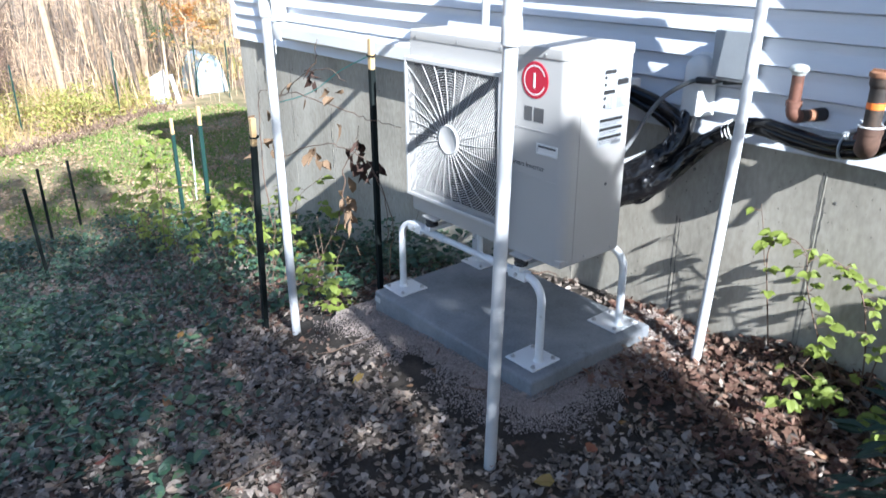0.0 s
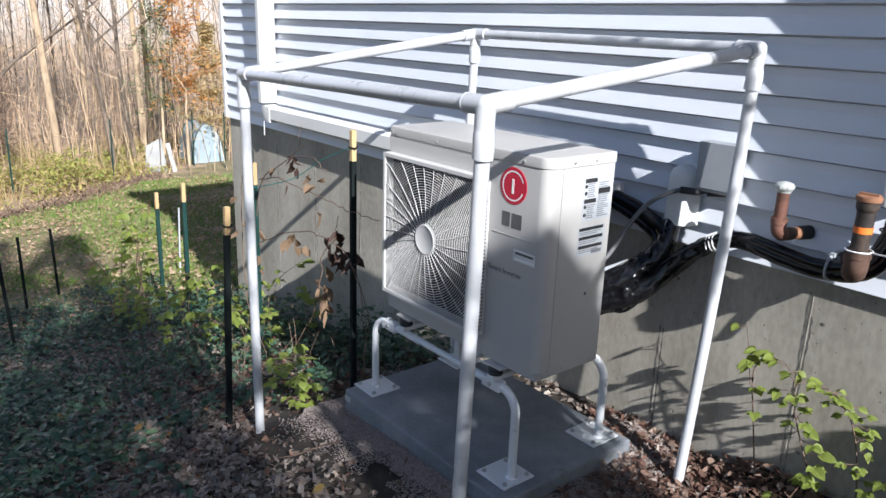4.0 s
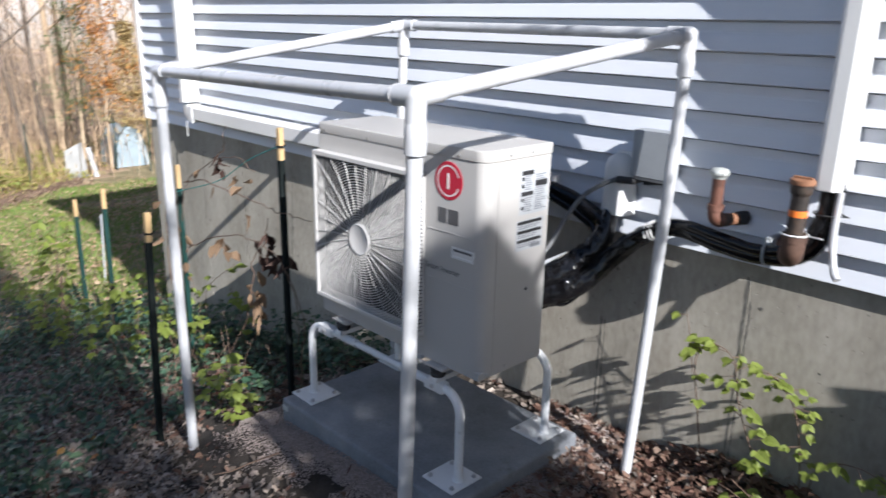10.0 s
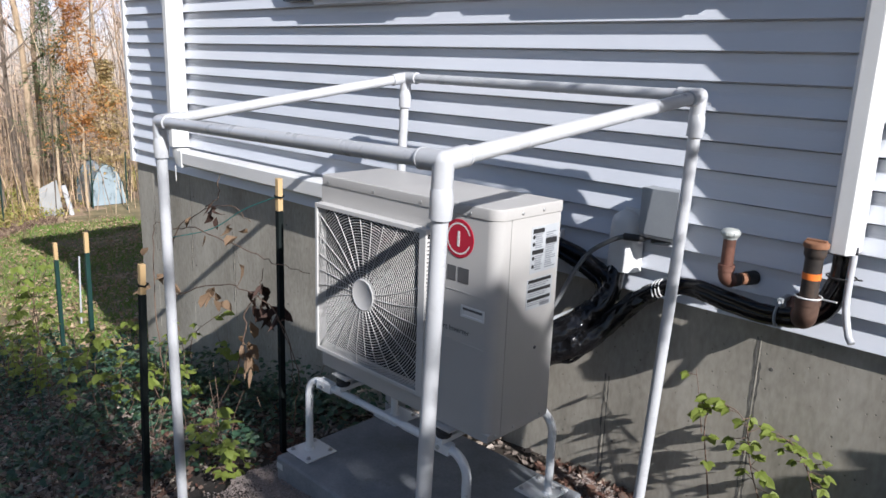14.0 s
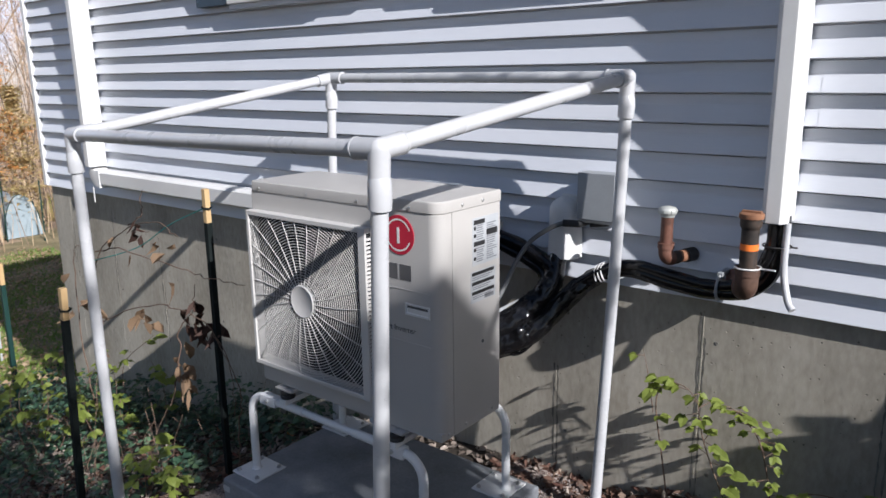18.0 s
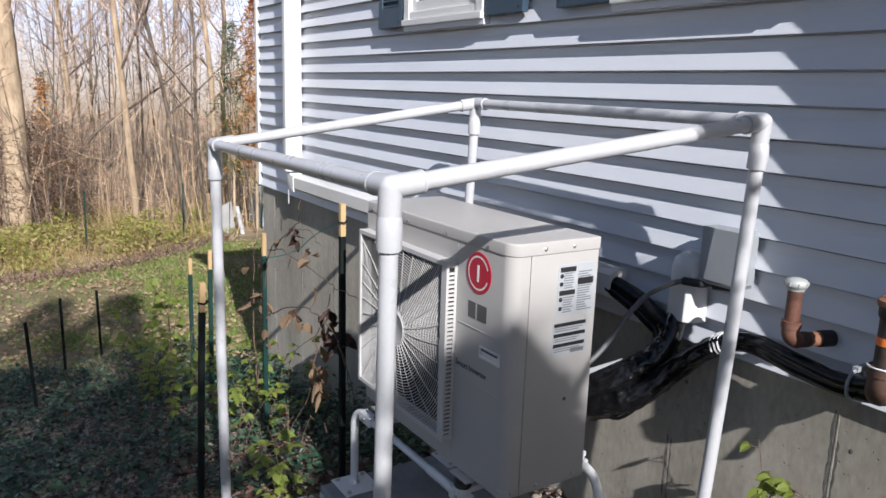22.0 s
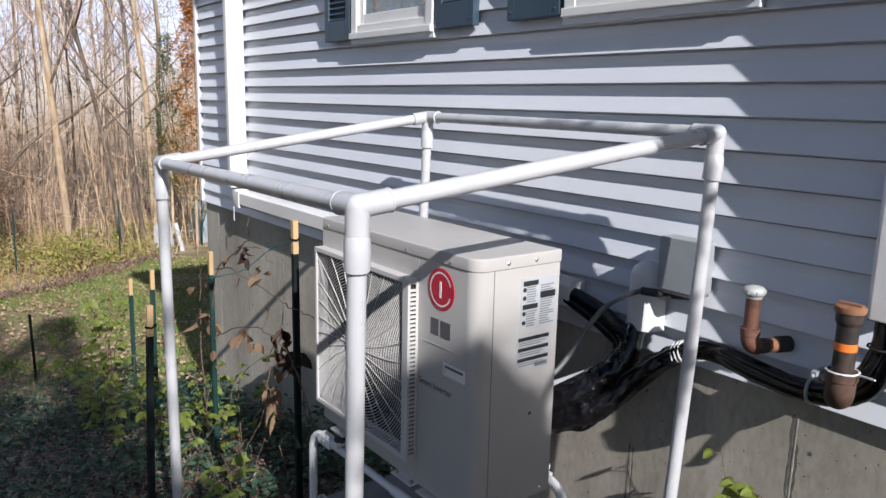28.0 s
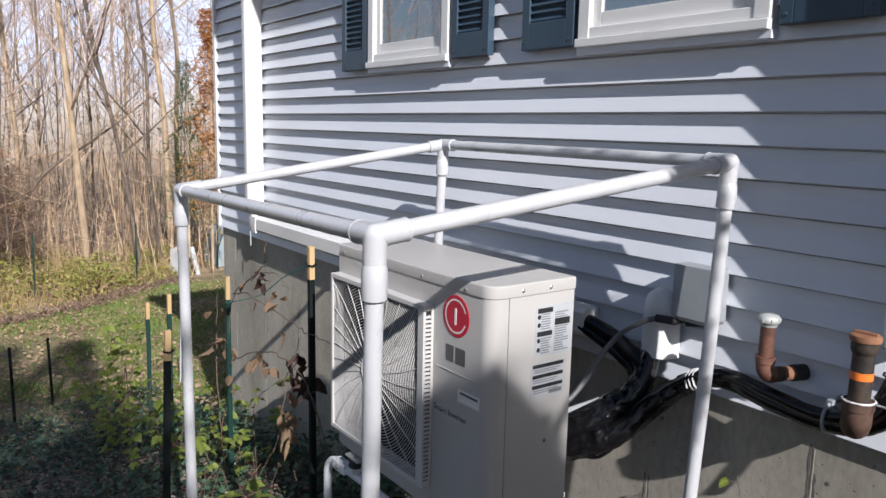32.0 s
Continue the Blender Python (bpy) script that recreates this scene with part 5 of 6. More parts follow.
wall_b = "bright green bramble shoot growing against the foundation"
bramble([(0.52, 0.74, 0.12), (0.495, 0.71, 0.35), (0.465, 0.70, 0.56), (0.50, 0.69, 0.645), (0.57, 0.69, 0.66), (0.63, 0.69, 0.61)], 8, 0.060, wall_b, seed=1)
bramble([(0.44, 0.74, 0.50), (0.425, 0.71, 0.66), (0.405, 0.70, 0.765)], 2, 0.05, wall_b, seed=2, stem=0.002)
bramble([(0.80, 0.72, 0.12), (0.73, 0.68, 0.30), (0.66, 0.67, 0.48), (0.63, 0.67, 0.62)], 16, 0.056, wall_b, seed=3)
bramble([(0.90, 0.72, 0.12), (0.89, 0.69, 0.34), (0.85, 0.68, 0.52), (0.79, 0.68, 0.60), (0.74, 0.68, 0.63)], 26, 0.040, wall_b, seed=4)
bramble([(0.92, 0.70, 0.14), (0.96, 0.66, 0.36), (1.08, 0.62, 0.44), (1.22, 0.60, 0.42)], 10, 0.048, wall_b, seed=5)
for i in range(9):
    x, y = rnd.uniform(0.72, 1.10), rnd.uniform(0.46, 0.70)
    bramble([(x, y, 0.06), (x + rnd.uniform(-0.05, 0.05), y - 0.03, 0.14), (x + rnd.uniform(-0.1, 0.1), y - 0.06, 0.18 + rnd.uniform(0, 0.07))], 5, 0.054, "low bright green bramble on the leaves", seed=10 + i, stem=0.0025)
low = "yellow-green bramble among the garden stakes"
for i in range(6):
    x, y = rnd.uniform(-1.75, -1.35), rnd.uniform(-0.32, 0.05)
    z = ground_z(x, y)
    h = rnd.uniform(0.12, 0.34)
    bramble([(x, y, z - 0.02), (x + rnd.uniform(-0.06, 0.06), y, z + h * 0.6), (x + rnd.uniform(-0.12, 0.12), y - 0.05, z + h)], 5, 0.062, low, seed=30 + i, stem=0.0025)
for i in range(24):
    x, y = (rnd.uniform(-3.9, -2.3), rnd.uniform(-0.1, 0.55)) if i % 2 else (rnd.uniform(-4.9, -3.0), rnd.uniform(-0.45, 0.35))
    z = ground_z(x, y)
    h = rnd.uniform(0.22, 0.70)
    bramble([(x, y, z - 0.02), (x + rnd.uniform(-0.1, 0.1), y + rnd.uniform(-0.1, 0.1), z + h * 0.6), (x + rnd.uniform(-0.25, 0.25), y + rnd.uniform(-0.2, 0.2), z + h)], 8, 0.072, low, seed=60 + i, stem=0.003)
for i in range(8):
    x, y = -5.25 + rnd.uniform(-0.30, 0.30), rnd.uniform(-0.22, 0.22)
    z = ground_z(x, y)
    h = rnd.uniform(0.55, 1.15)
    bramble([(x, y, z - 0.02), (x + rnd.uniform(-0.1, 0.1), y + rnd.uniform(-0.08, 0.08), z + h * 0.55), (x + rnd.uniform(-0.2, 0.2), y + rnd.uniform(-0.22, 0.22), z + h)], 9, 0.088, "tall yellow-green bramble with pale stems beside the lawn", seed=90 + i, stem=0.005)
bramble([(-1.72, -0.10, -0.20), (-1.70, -0.14, 0.02), (-1.62, -0.20, 0.16)], 2, 0.105, low, seed=120, stem=0.003)
g = Geo()
for i in range(9000):
    x = rnd.uniform(-5.0, -1.15)
    y = rnd.uniform(-0.75, 0.78)
    w = noise.noise((x * 1.4, y * 1.4, 21.0))
    dense = 0.02 + 0.75 * w + 0.55 * smooth_step(0.25, 0.65, y)
    if x > -1.75 and y < -0.15 or rnd.random() > dense:
        continue
    z = ground_z(x, y) + (0.05 + 0.22 * smooth_step(-0.5, 0.5, y) + 0.1 * max(0, w)) * rnd.random()
    L = rnd.uniform(0.03, 0.06)
    add_leaf(g, (x, y, z), rand_dir(0.6), rand_up(0.7), L, L * 0.7, 0.2, 0.2)
tagged(quick("weeds", g, M_CREEPER), "dense dark green weeds along the foundation", "weeds", kind="stuff")
g = Geo()
for i in range(320):
    x, y = rnd.uniform(-6.0, -1.5), rnd.uniform(-0.9, 0.6)
    if rnd.random() > 0.4 + 0.8 * noise.noise((x * 1.2, y * 1.2, 33.0)):
        continue
    z = ground_z(x, y)
    h = rnd.uniform(0.1, 0.5)
    tx, ty = x + rnd.uniform(-0.2, 0.2), y + rnd.uniform(-0.2, 0.2)
    g.tube([(x, y, z), ((x + tx) / 2 + rnd.uniform(-0.03, 0.03), (y + ty) / 2, z + h * 0.6), (tx, min(ty, 0.76), z + h)], 0.0013, 3, False)
tagged(quick("dry_stems", g, M_CANE), "thin dry weed stems standing among the stakes", "dry stems", kind="stuff")

# ---- pipes and wires on the wall ----
lines = thing("line_set", (0.3, 0.72, 1.03), "black wrapped refrigerant lines sagging along the siding", "refrigerant lines")
RUNS = [([(0.838, 0.735, 1.31), (0.838, 0.730, 1.20), (0.815, 0.725, 1.10), (0.74, 0.722, 1.040), (0.62, 0.722, 1.020), (0.48, 0.722, 1.030), (0.34, 0.722, 1.050), (0.24, 0.715, 1.030), (0.15, 0.70, 0.965), (0.078, 0.67, 0.880), (0.01, 0.62, 0.790), (-0.06, 0.57, 0.735), (-0.22, 0.48, 0.68)], 0.034),
        ([(0.824, 0.715, 1.31), (0.818, 0.705, 1.19), (0.76, 0.695, 1.085), (0.64, 0.695, 1.050), (0.50, 0.697, 1.062), (0.36, 0.700, 1.078), (0.25, 0.690, 1.050), (0.155, 0.68, 0.985), (0.08, 0.65, 0.905), (0.01, 0.60, 0.815), (-0.07, 0.55, 0.76), (-0.24, 0.46, 0.70)], 0.024),
        ([(-0.30, 0.735, 1.105), (-0.17, 0.727, 1.080), (-0.085, 0.717, 1.052), (-0.01, 0.71, 1.02), (0.012, 0.695, 0.98), (-0.005, 0.665, 0.92), (-0.06, 0.61, 0.86), (-0.14, 0.53, 0.80), (-0.25, 0.45, 0.76)], 0.032),
        ([(-0.31, 0.715, 1.085), (-0.18, 0.705, 1.050), (-0.10, 0.70, 1.022), (-0.03, 0.69, 0.985), (-0.02, 0.66, 0.93), (-0.07, 0.60, 0.88)], 0.018),
        ([(0.012, 0.755, 1.09), (0.016, 0.725, 1.03), (0.026, 0.69, 0.97), (0.004, 0.65, 0.90), (-0.05, 0.60, 0.83), (-0.12, 0.53, 0.75), (-0.22, 0.46, 0.69)], 0.036),
        ([(0.03, 0.61, 0.79), (-0.02, 0.575, 0.71), (-0.07, 0.55, 0.676), (-0.115, 0.52, 0.70), (-0.14, 0.50, 0.75)], 0.006)]
for pts, rad in RUNS:
    p = bend(pts, 9)
    rad *= 0.84 if pts[0][0] > 0.3 else 1.0
    rr = [rad * (1 + 0.10 * noise.noise((i * 0.45, rad * 99, 0.0))) for i in range(len(p))]
    part("wrapped_line", Geo().tube(p, rr, 12), M_TAPE, lines, smooth=60)
def crumpled(pts, r0, r1, seed):
    """A bundle in wrinkled film, from one radius to another."""
    p = bend(pts, 26)
    seg, n = 44, len(p)
    g = Geo().tube(p, 1.0, seg)
    for i in range(n):
        r = r0 + (r1 - r0) * i / n
        for k in range(seg):
            a = 2 * math.pi * k / seg
            ca, sa, u = math.cos(a), math.sin(a), i * 0.09
            w = 0.90 + 0.14 * noise.noise((ca * 1.2 + seed, sa * 1.2, u * 0.9)) + 0.16 * abs(noise.noise((ca * 5 + seed, sa * 5 + u * 0.8, u * 0.35))) + 0.05 * noise.noise((ca * 12, sa * 12 + u * 2, u * 0.9 + seed))
            v = Vector(g.v[i * seg + k]) - p[i]
            g.v[i * seg + k] = tuple(p[i] + v * (r * w))
    return g
film = "shiny crumpled black plastic wrap"
part("crumpled_wrap", crumpled([(0.205, 0.706, 1.012), (0.15, 0.695, 0.970), (0.078, 0.66, 0.888), (0.01, 0.61, 0.800), (-0.06, 0.56, 0.74), (-0.20, 0.48, 0.68)], 0.036, 0.052, 1), M_TAPE, lines, film, smooth=70)
part("crumpled_wrap", crumpled([(0.018, 0.705, 0.990), (0.012, 0.68, 0.945), (-0.02, 0.64, 0.885), (-0.06, 0.59, 0.835), (-0.13, 0.53, 0.78), (-0.24, 0.45, 0.74)], 0.040, 0.068, 2), M_TAPE, lines, film, smooth=70)
part("crumpled_wrap", crumpled([(-0.02, 0.59, 0.800), (-0.08, 0.55, 0.745), (-0.22, 0.46, 0.68)], 0.050, 0.070, 3), M_TAPE, lines, film, smooth=70)
for i, (x, y, z) in enumerate(((0.212, 0.706, 1.022), (0.225, 0.707, 1.030), (0.238, 0.708, 1.036))):
    part("zip_tie", Geo().tube([(x + 0.004 * math.sin(a), y + 0.038 * math.cos(a / 12 * 6.283), z + 0.037 * math.sin(a / 12 * 6.283)) for a in range(13)], 0.0034, 5), M_TRIM, lines, "white tie wound round the lines")
part("zip_tie", Geo().tube([(0.835 + 0.045 * math.cos(a / 12 * 6.283), 0.72 + 0.04 * math.sin(a / 12 * 6.283), 1.21) for a in range(13)] + [(0.90, 0.70, 1.215)], 0.003, 5), M_RUBBER, lines)
part("film_flap", Geo().add([(-0.052, 0.545, 0.905), (-0.045, 0.545, 0.915), (-0.125, 0.45, 0.862), (-0.135, 0.45, 0.832)], [(0, 1, 2, 3)]), M_LABEL, lines, "loose pale strip of wrapping")
whole("drain_tube", Geo().tube(bend([(0.866, 0.700, 1.29), (0.866, 0.697, 1.20), (0.872, 0.688, 1.12), (0.896, 0.664, 1.045), (0.914, 0.650, 1.022)], 7), 0.0115, 12), M_PVC, "white plastic drain tube hanging from the pipe cover", "drain tube", smooth=50)
strap_ob = whole("pipe_clamp", Geo().tube([(0.665, 0.708 + 0.040 * math.cos(a / 14 * 6.283), 1.044 + 0.042 * math.sin(a / 14 * 6.283)) for a in range(15)], 0.005, 6).box(0.657, 0.673, 0.70, 0.79, 1.082, 1.096), M_GREYBOX, "grey metal clamp holding the lines to the wall", "pipe clamp", smooth=50)

def elbow_pts(c, a_dir, b_dir, r, n=6):
    """A quarter bend round the corner c, from along a_dir to along b_dir."""
    c, a_dir, b_dir = Vector(c), Vector(a_dir), Vector(b_dir)
    o = c + a_dir * r + b_dir * r
    return [o - b_dir * r * math.cos(i / n * math.pi / 2) - a_dir * r * math.sin(i / n * math.pi / 2) for i in range(n + 1)]


vent = thing("vent_pipe", (0.49, 0.66, 1.13), "rust-brown vent pipe with a grey mushroom cap", "vent pipe")
vx, vy = 0.488, 0.655
part("riser", Geo().tube([(vx, vy, 1.165), (vx, vy, 1.285)], 0.0212, 18), M_COPPER, vent, smooth=50)
part("elbow", Geo().tube([(vx, vy, 1.185)] + elbow_pts((vx, vy, 1.128), (0, 0, 1), (0.35, 0.937, 0), 0.030), 0.0255, 16).tube([(vx, vy, 1.168), (vx, vy, 1.188)], 0.0285, 16), M_COPPER, vent, smooth=50)
e0 = Vector((vx, vy, 1.128)) + Vector((0.35, 0.937, 0)) * 0.03
part("stub", Geo().tube([e0, e0 + Vector((0.35, 0.937, 0)) * 0.03], 0.0235, 16), M_IRON, vent, smooth=50)
part("stub", Geo().tube([e0 + Vector((0.35, 0.937, 0)) * 0.03, e0 + Vector((0.35, 0.937, 0)) * 0.07], 0.0215, 16), M_RUST, vent, smooth=50)
part("wall_collar", Geo().tube([e0 + Vector((0.35, 0.937, 0)) * 0.07, e0 + Vector((0.35, 0.937, 0)) * 0.115], 0.025, 16), M_RUBBER, vent, "black collar at the siding", smooth=50)
part("cap", Geo().lathe((vx, vy, 1.280), [(0.0245, 0.0), (0.025, 0.007), (0.030, 0.010), (0.0325, 0.016), (0.0325, 0.024), (0.027, 0.032), (0.014, 0.036), (0.003, 0.037)], "z", 20), M_CAP, vent, "grey mushroom-shaped cap", smooth=60)
for k in range(8):
    a = k * math.pi / 4
    part("cap_rib", Geo().box(vx + 0.0318 * math.cos(a) - 0.002, vx + 0.0318 * math.cos(a) + 0.002, vy + 0.0318 * math.sin(a) - 0.002, vy + 0.0318 * math.sin(a) + 0.002, 1.294, 1.305), M_CAP, vent)

fill = thing("fill_pipe", (0.77, 0.62, 1.05), "dark iron fill pipe with a rusty cap and orange band", "fill pipe")
fx, fy = 0.776, 0.622
part("riser", Geo().tube([(fx, fy, 1.12), (fx, fy, 1.295)], 0.0275, 20), M_IRON, fill, smooth=50)
part("orange_band", Geo().tube([(fx, fy, 1.208), (fx, fy, 1.229)], 0.0286, 20), M_ORANGE, fill, "orange tape band", smooth=50)
part("neck", Geo().lathe((fx, fy, 1.275), [(0.0275, 0.0), (0.032, 0.008), (0.0335, 0.014), (0.0335, 0.036)], "z", 20), M_IRON, fill, smooth=50)
part("cap", Geo().lathe((fx, fy, 1.311), [(0.038, 0.0), (0.039, 0.006), (0.038, 0.015), (0.033, 0.018)], "z", 14).box(fx - 0.03, fx + 0.03, fy - 0.008, fy + 0.008, 1.329, 1.335), M_RUST, fill, "rusty threaded cap", smooth=40)
part("elbow", Geo().tube([(fx, fy, 1.145)] + elbow_pts((fx, fy, 1.065), (0, 0, 1), (-0.45, 0.893, 0), 0.045), 0.0365, 18).tube([(fx, fy, 1.125), (fx, fy, 1.150)], 0.0395, 18), M_OLDRUST, fill, smooth=50)
part("level_pipe", Geo().tube([Vector((fx, fy, 1.065)) + Vector((-0.45, 0.893, 0)) * 0.04, Vector((fx, fy, 1.065)) + Vector((-0.45, 0.893, 0)) * 0.19], 0.033, 16), M_COPPER, fill, smooth=50)
part("tie", Geo().tube([(fx + 0.0405 * math.cos(a / 12 * 6.283), fy + 0.0405 * math.sin(a / 12 * 6.283), 1.150) for a in range(13)] + [(fx + 0.09, fy - 0.02, 1.155)], 0.003, 5), M_TRIM, fill, "white cable tie")

dis = thing("disconnect_box", (0.18, 0.75, 1.20), "grey metal electrical disconnect box on the siding", "electrical box")
part("housing", Geo().box(0.118, 0.262, 0.702, 0.790, 1.222, 1.398), M_GREYBOX, dis, bevel=0.005)
part("cover", Geo().box(0.115, 0.266, 0.695, 0.7015, 1.226, 1.403).box(0.115, 0.266, 0.7015, 0.77, 1.3985, 1.403), M_GREYBOX, dis, bevel=0.002)
part("hasp", Geo().box(0.2665, 0.274, 0.71, 0.735, 1.240, 1.280), M_RUBBER, dis, bevel=0.002)
part("bottom_lip", Geo().box(0.122, 0.258, 0.705, 0.786, 1.212, 1.2215), M_STEEL, dis, bevel=0.002)
part("connector", Geo().tube([(0.15, 0.725, 1.215), (0.12, 0.71, 1.203), (0.06, 0.69, 1.203)], 0.014, 12), M_RUBBER, dis, smooth=50)
part("connector", Geo().tube([(0.23, 0.735, 1.213), (0.16, 0.722, 1.204)], 0.012, 12), M_RUBBER, dis, smooth=50)
whole("flexible_conduit", Geo().tube(bend([(0.06, 0.69, 1.203), (0.01, 0.68, 1.179), (-0.066, 0.66, 1.121), (-0.092, 0.60, 1.049), (-0.096, 0.54, 0.982), (-0.09, 0.47, 0.93), (-0.10, 0.40, 0.88), (-0.12, 0.34, 0.83)], 8), 0.0095, 12), M_CONDUIT, "grey flexible conduit looping to the heat pump", "conduit", smooth=50)
inlet = thing("wall_inlet", (0.03, 0.75, 1.07), "white plastic wall inlet cover over the lines", "wall inlet")
g = Geo()
N1 = 10
for k in range(N1 + 1):
    h = k / N1
    z = 1.052 + 0.24 * h
    r = 0.064 * (1.04 - 0.08 * h) if h < 0.7 else 0.0635 * max(0.12, 1 - ((h - 0.7) / 0.31) ** 3) ** 0.5
    for j in range(9):
        a = math.pi * j / 8
        g.v.append((0.026 - r * math.cos(a), WALL_Y + 0.004 - 0.082 * abs(math.sin(a)) ** 0.6 * (0.5 + 0.5 * r / 0.064), z))
g.f = [(k * 9 + j, k * 9 + j + 1, (k + 1) * 9 + j + 1, (k + 1) * 9 + j) for k in range(N1) for j in range(8)] + [tuple(N1 * 9 + j for j in range(9))]
part("hood", g, M_TRIM, inlet, smooth=60)
part("flange", Geo().box(0.005, 0.095, WALL_Y - 0.012, WALL_Y + 0.002, 1.262, 1.302), M_TRIM, inlet, bevel=0.004)
for x in (0.03, 0.075):
    part("screw", Geo().lathe((x, WALL_Y - 0.012, 1.288), [(0.005, 0.0), (0.005, -0.002), (0.002, -0.003)], "y", 8), M_STEEL, inlet)

# ---- evergreens beside the house, most added out of view to cast shade ----
def evergreen(at, height, radius, n, name, label, seed, leaf=(0.06, 0.13), start=0.05, narrow=0.34, shoulder=0.35, tip=1.08):
    r = random.Random(seed)
    x0, y0, z0 = at
    t = thing(name, at, label, "evergreen")
    part("trunk", Geo().tube([(x0, y0, z0 - 0.1), (x0 + 0.02, y0, z0 + height * 0.5), (x0, y0, z0 + height * 0.92)], [0.03 + height * 0.012, 0.02 + height * 0.008, 0.01], 8), M_BARK, t)
    g = Geo()
    for i in range(n):
        h = start + (1 - start) * r.random() ** 1.2
        a = r.uniform(0, 6.28)
        rad = radius * (1 - smooth_step(shoulder, tip, h)) ** 0.8 * (1 - 0.3 * smooth_step(0.3, 0.0, h)) + 0.03
        rad *= (1 + 0.35 * noise.noise((math.cos(a) * 2.2, math.sin(a) * 2.2, h * height * 1.6 + seed))) * r.uniform(0.45, 1.03)
        p = Vector((x0 + rad * math.cos(a), y0 + rad * math.sin(a), z0 + h * height))
        if p.y > 0.76:
            continue
        d = Vector((math.cos(a), math.sin(a), r.uniform(-0.5, 0.5))) + Vector((r.uniform(-1, 1), r.uniform(-1, 1), r.uniform(-0.5, 0.5))) * 0.5
        L = r.uniform(*leaf)
        add_leaf(g, p, d, (r.uniform(-0.8, 0.8), r.uniform(-0.8, 0.8), 1), L, L * narrow, 0.25, 0.1, False)
    quick("foliage", g, M_NEEDLE, t)
    return t


def sun_filter_tree():
    """An unseen far tree, added so its open crown lets half the sun through."""
    r = random.Random(77)
    t = thing("tree", (12.6, -2.95, 0.1), "unseen tree added to filter the sun through a thin open crown", "tree")
    part("trunk", Geo().tube([(12.6, -2.9, -0.2), (12.5, -2.8, 4.0), (12.3, -2.78, 8.8)], [0.12, 0.09, 0.02], 8), M_BARK, t)
    for k in range(5):
        z = 7.9 + 0.15 * k
        part("limb", Geo().tube([(12.3, -2.78, z), (12.1, -2.78 + (0.3 if k % 2 else -0.25), z + 0.25)], [0.02, 0.006], 5), M_BARK, t)
    g = Geo()
    for i in range(1150):
        y, z = r.uniform(-3.16, -2.56), r.uniform(8.15, 8.85)
        L = r.uniform(0.03, 0.055)
        u = r.uniform(-0.12, 0.12)
        add_leaf(g, (12.0 + 4.1 * u, y - u, z + 2.62 * u), rand_dir(0.8), (1, r.uniform(-1, 1), r.uniform(-1, 1)), L, L * 0.6, 0.2, 0.1, False)
    quick("crown", g, M_NEEDLE, t)


def shade_limb(tree):
    """An unseen leafy limb beside the wall, laid out to cast shade on it."""
    r = random.Random(61)
    for pts in ([(5.0, -1.24, 3.0), (4.3, -0.95, 3.30), (3.7, -0.45, 3.45), (3.3, -0.2, 3.55), (2.9, -0.2, 3.72)], [(3.7, -0.45, 3.45), (3.5, -0.22, 3.30), (3.3, -0.2, 3.10)], [(3.7, -0.45, 3.45), (3.6, -0.22, 3.60), (3.5, -0.18, 3.78)]):
        p = bend(pts, 5)
        part("limb", Geo().tube(p, [0.030 - 0.026 * i / len(p) for i in range(len(p))], 7), M_BARK, tree, smooth=60)
    g = Geo()
    for i in range(3000):
        x = r.uniform(2.70, 3.56)
        top = 3.84 + 0.03 * math.sin(x * 9) - 0.05 * smooth_step(3.9, 4.05, x) - 0.35 * smooth_step(4.3, 4.62, x)
        low = 2.95 + 0.26 * smooth_step(3.3, 4.0, x) + 0.26 * smooth_step(4.1, 4.55, x) + 0.07 * noise.noise((x * 3.1, 3.0, 0))
        z = r.uniform(low, top)
        if noise.noise((x * 4.2, z * 4.2, 7.7)) > 0.42:
            continue
        L = r.uniform(0.06, 0.11)
        u = r.uniform(-0.12, 0.12)
        d = Vector((r.uniform(-1, 1), r.uniform(-0.12, 0.12), r.uniform(-0.8, 0.4))).normalized()
        add_leaf(g, (x + 4.1 * u, -0.2 - u, z + 2.62 * u), d, (0.25, -1, 0.15), L, L * 0.5, 0.1, 0.1, False)
    quick("foliage", g, M_NEEDLE, tree)


# Out of view; set here for the shade low on the foundation.
evergreen((2.06, 0.60, 0.0), 1.18, 0.44, 5200, "evergreen_shrub", "dense dark green evergreen shrub, out of view, set to shade the foundation", 5)
# Unseen tree added to shade the pad and the unit's lower half.
tall = evergreen((5.0, -1.24, 0.0), 4.24, 0.43, 21000, "evergreen_tree", "tall dark green evergreen added out of view to cast shade", 6, (0.06, 0.12), 0.04, 0.5, 0.88, 1.02)
# Added limb, out of view, that only shades the wall.
shade_limb(tall)
evergreen((1.86, -0.46, 0.0), 1.50, 0.47, 9000, "evergreen_shrub", "dark green evergreen shrub standing clear of the house", 9, (0.035, 0.08), 0.04, 0.34, 0.45, 1.10)
sun_filter_tree()
# Three more unseen trees, sized to shade the soil and part of the lawn.
evergreen((7.2, -3.25, 0.0), 7.0, 1.25, 3800, "evergreen_tree", "tall dark green evergreen added out of view to cast shade", 7, (0.14, 0.30), 0.08, 0.4)
evergreen((9.4, -4.30, 0.0), 11.2, 1.75, 5200, "evergreen_tree", "tall dark green evergreen added out of view to cast shade", 8, (0.12, 0.30), 0.06, 0.38, 0.35, 1.05)
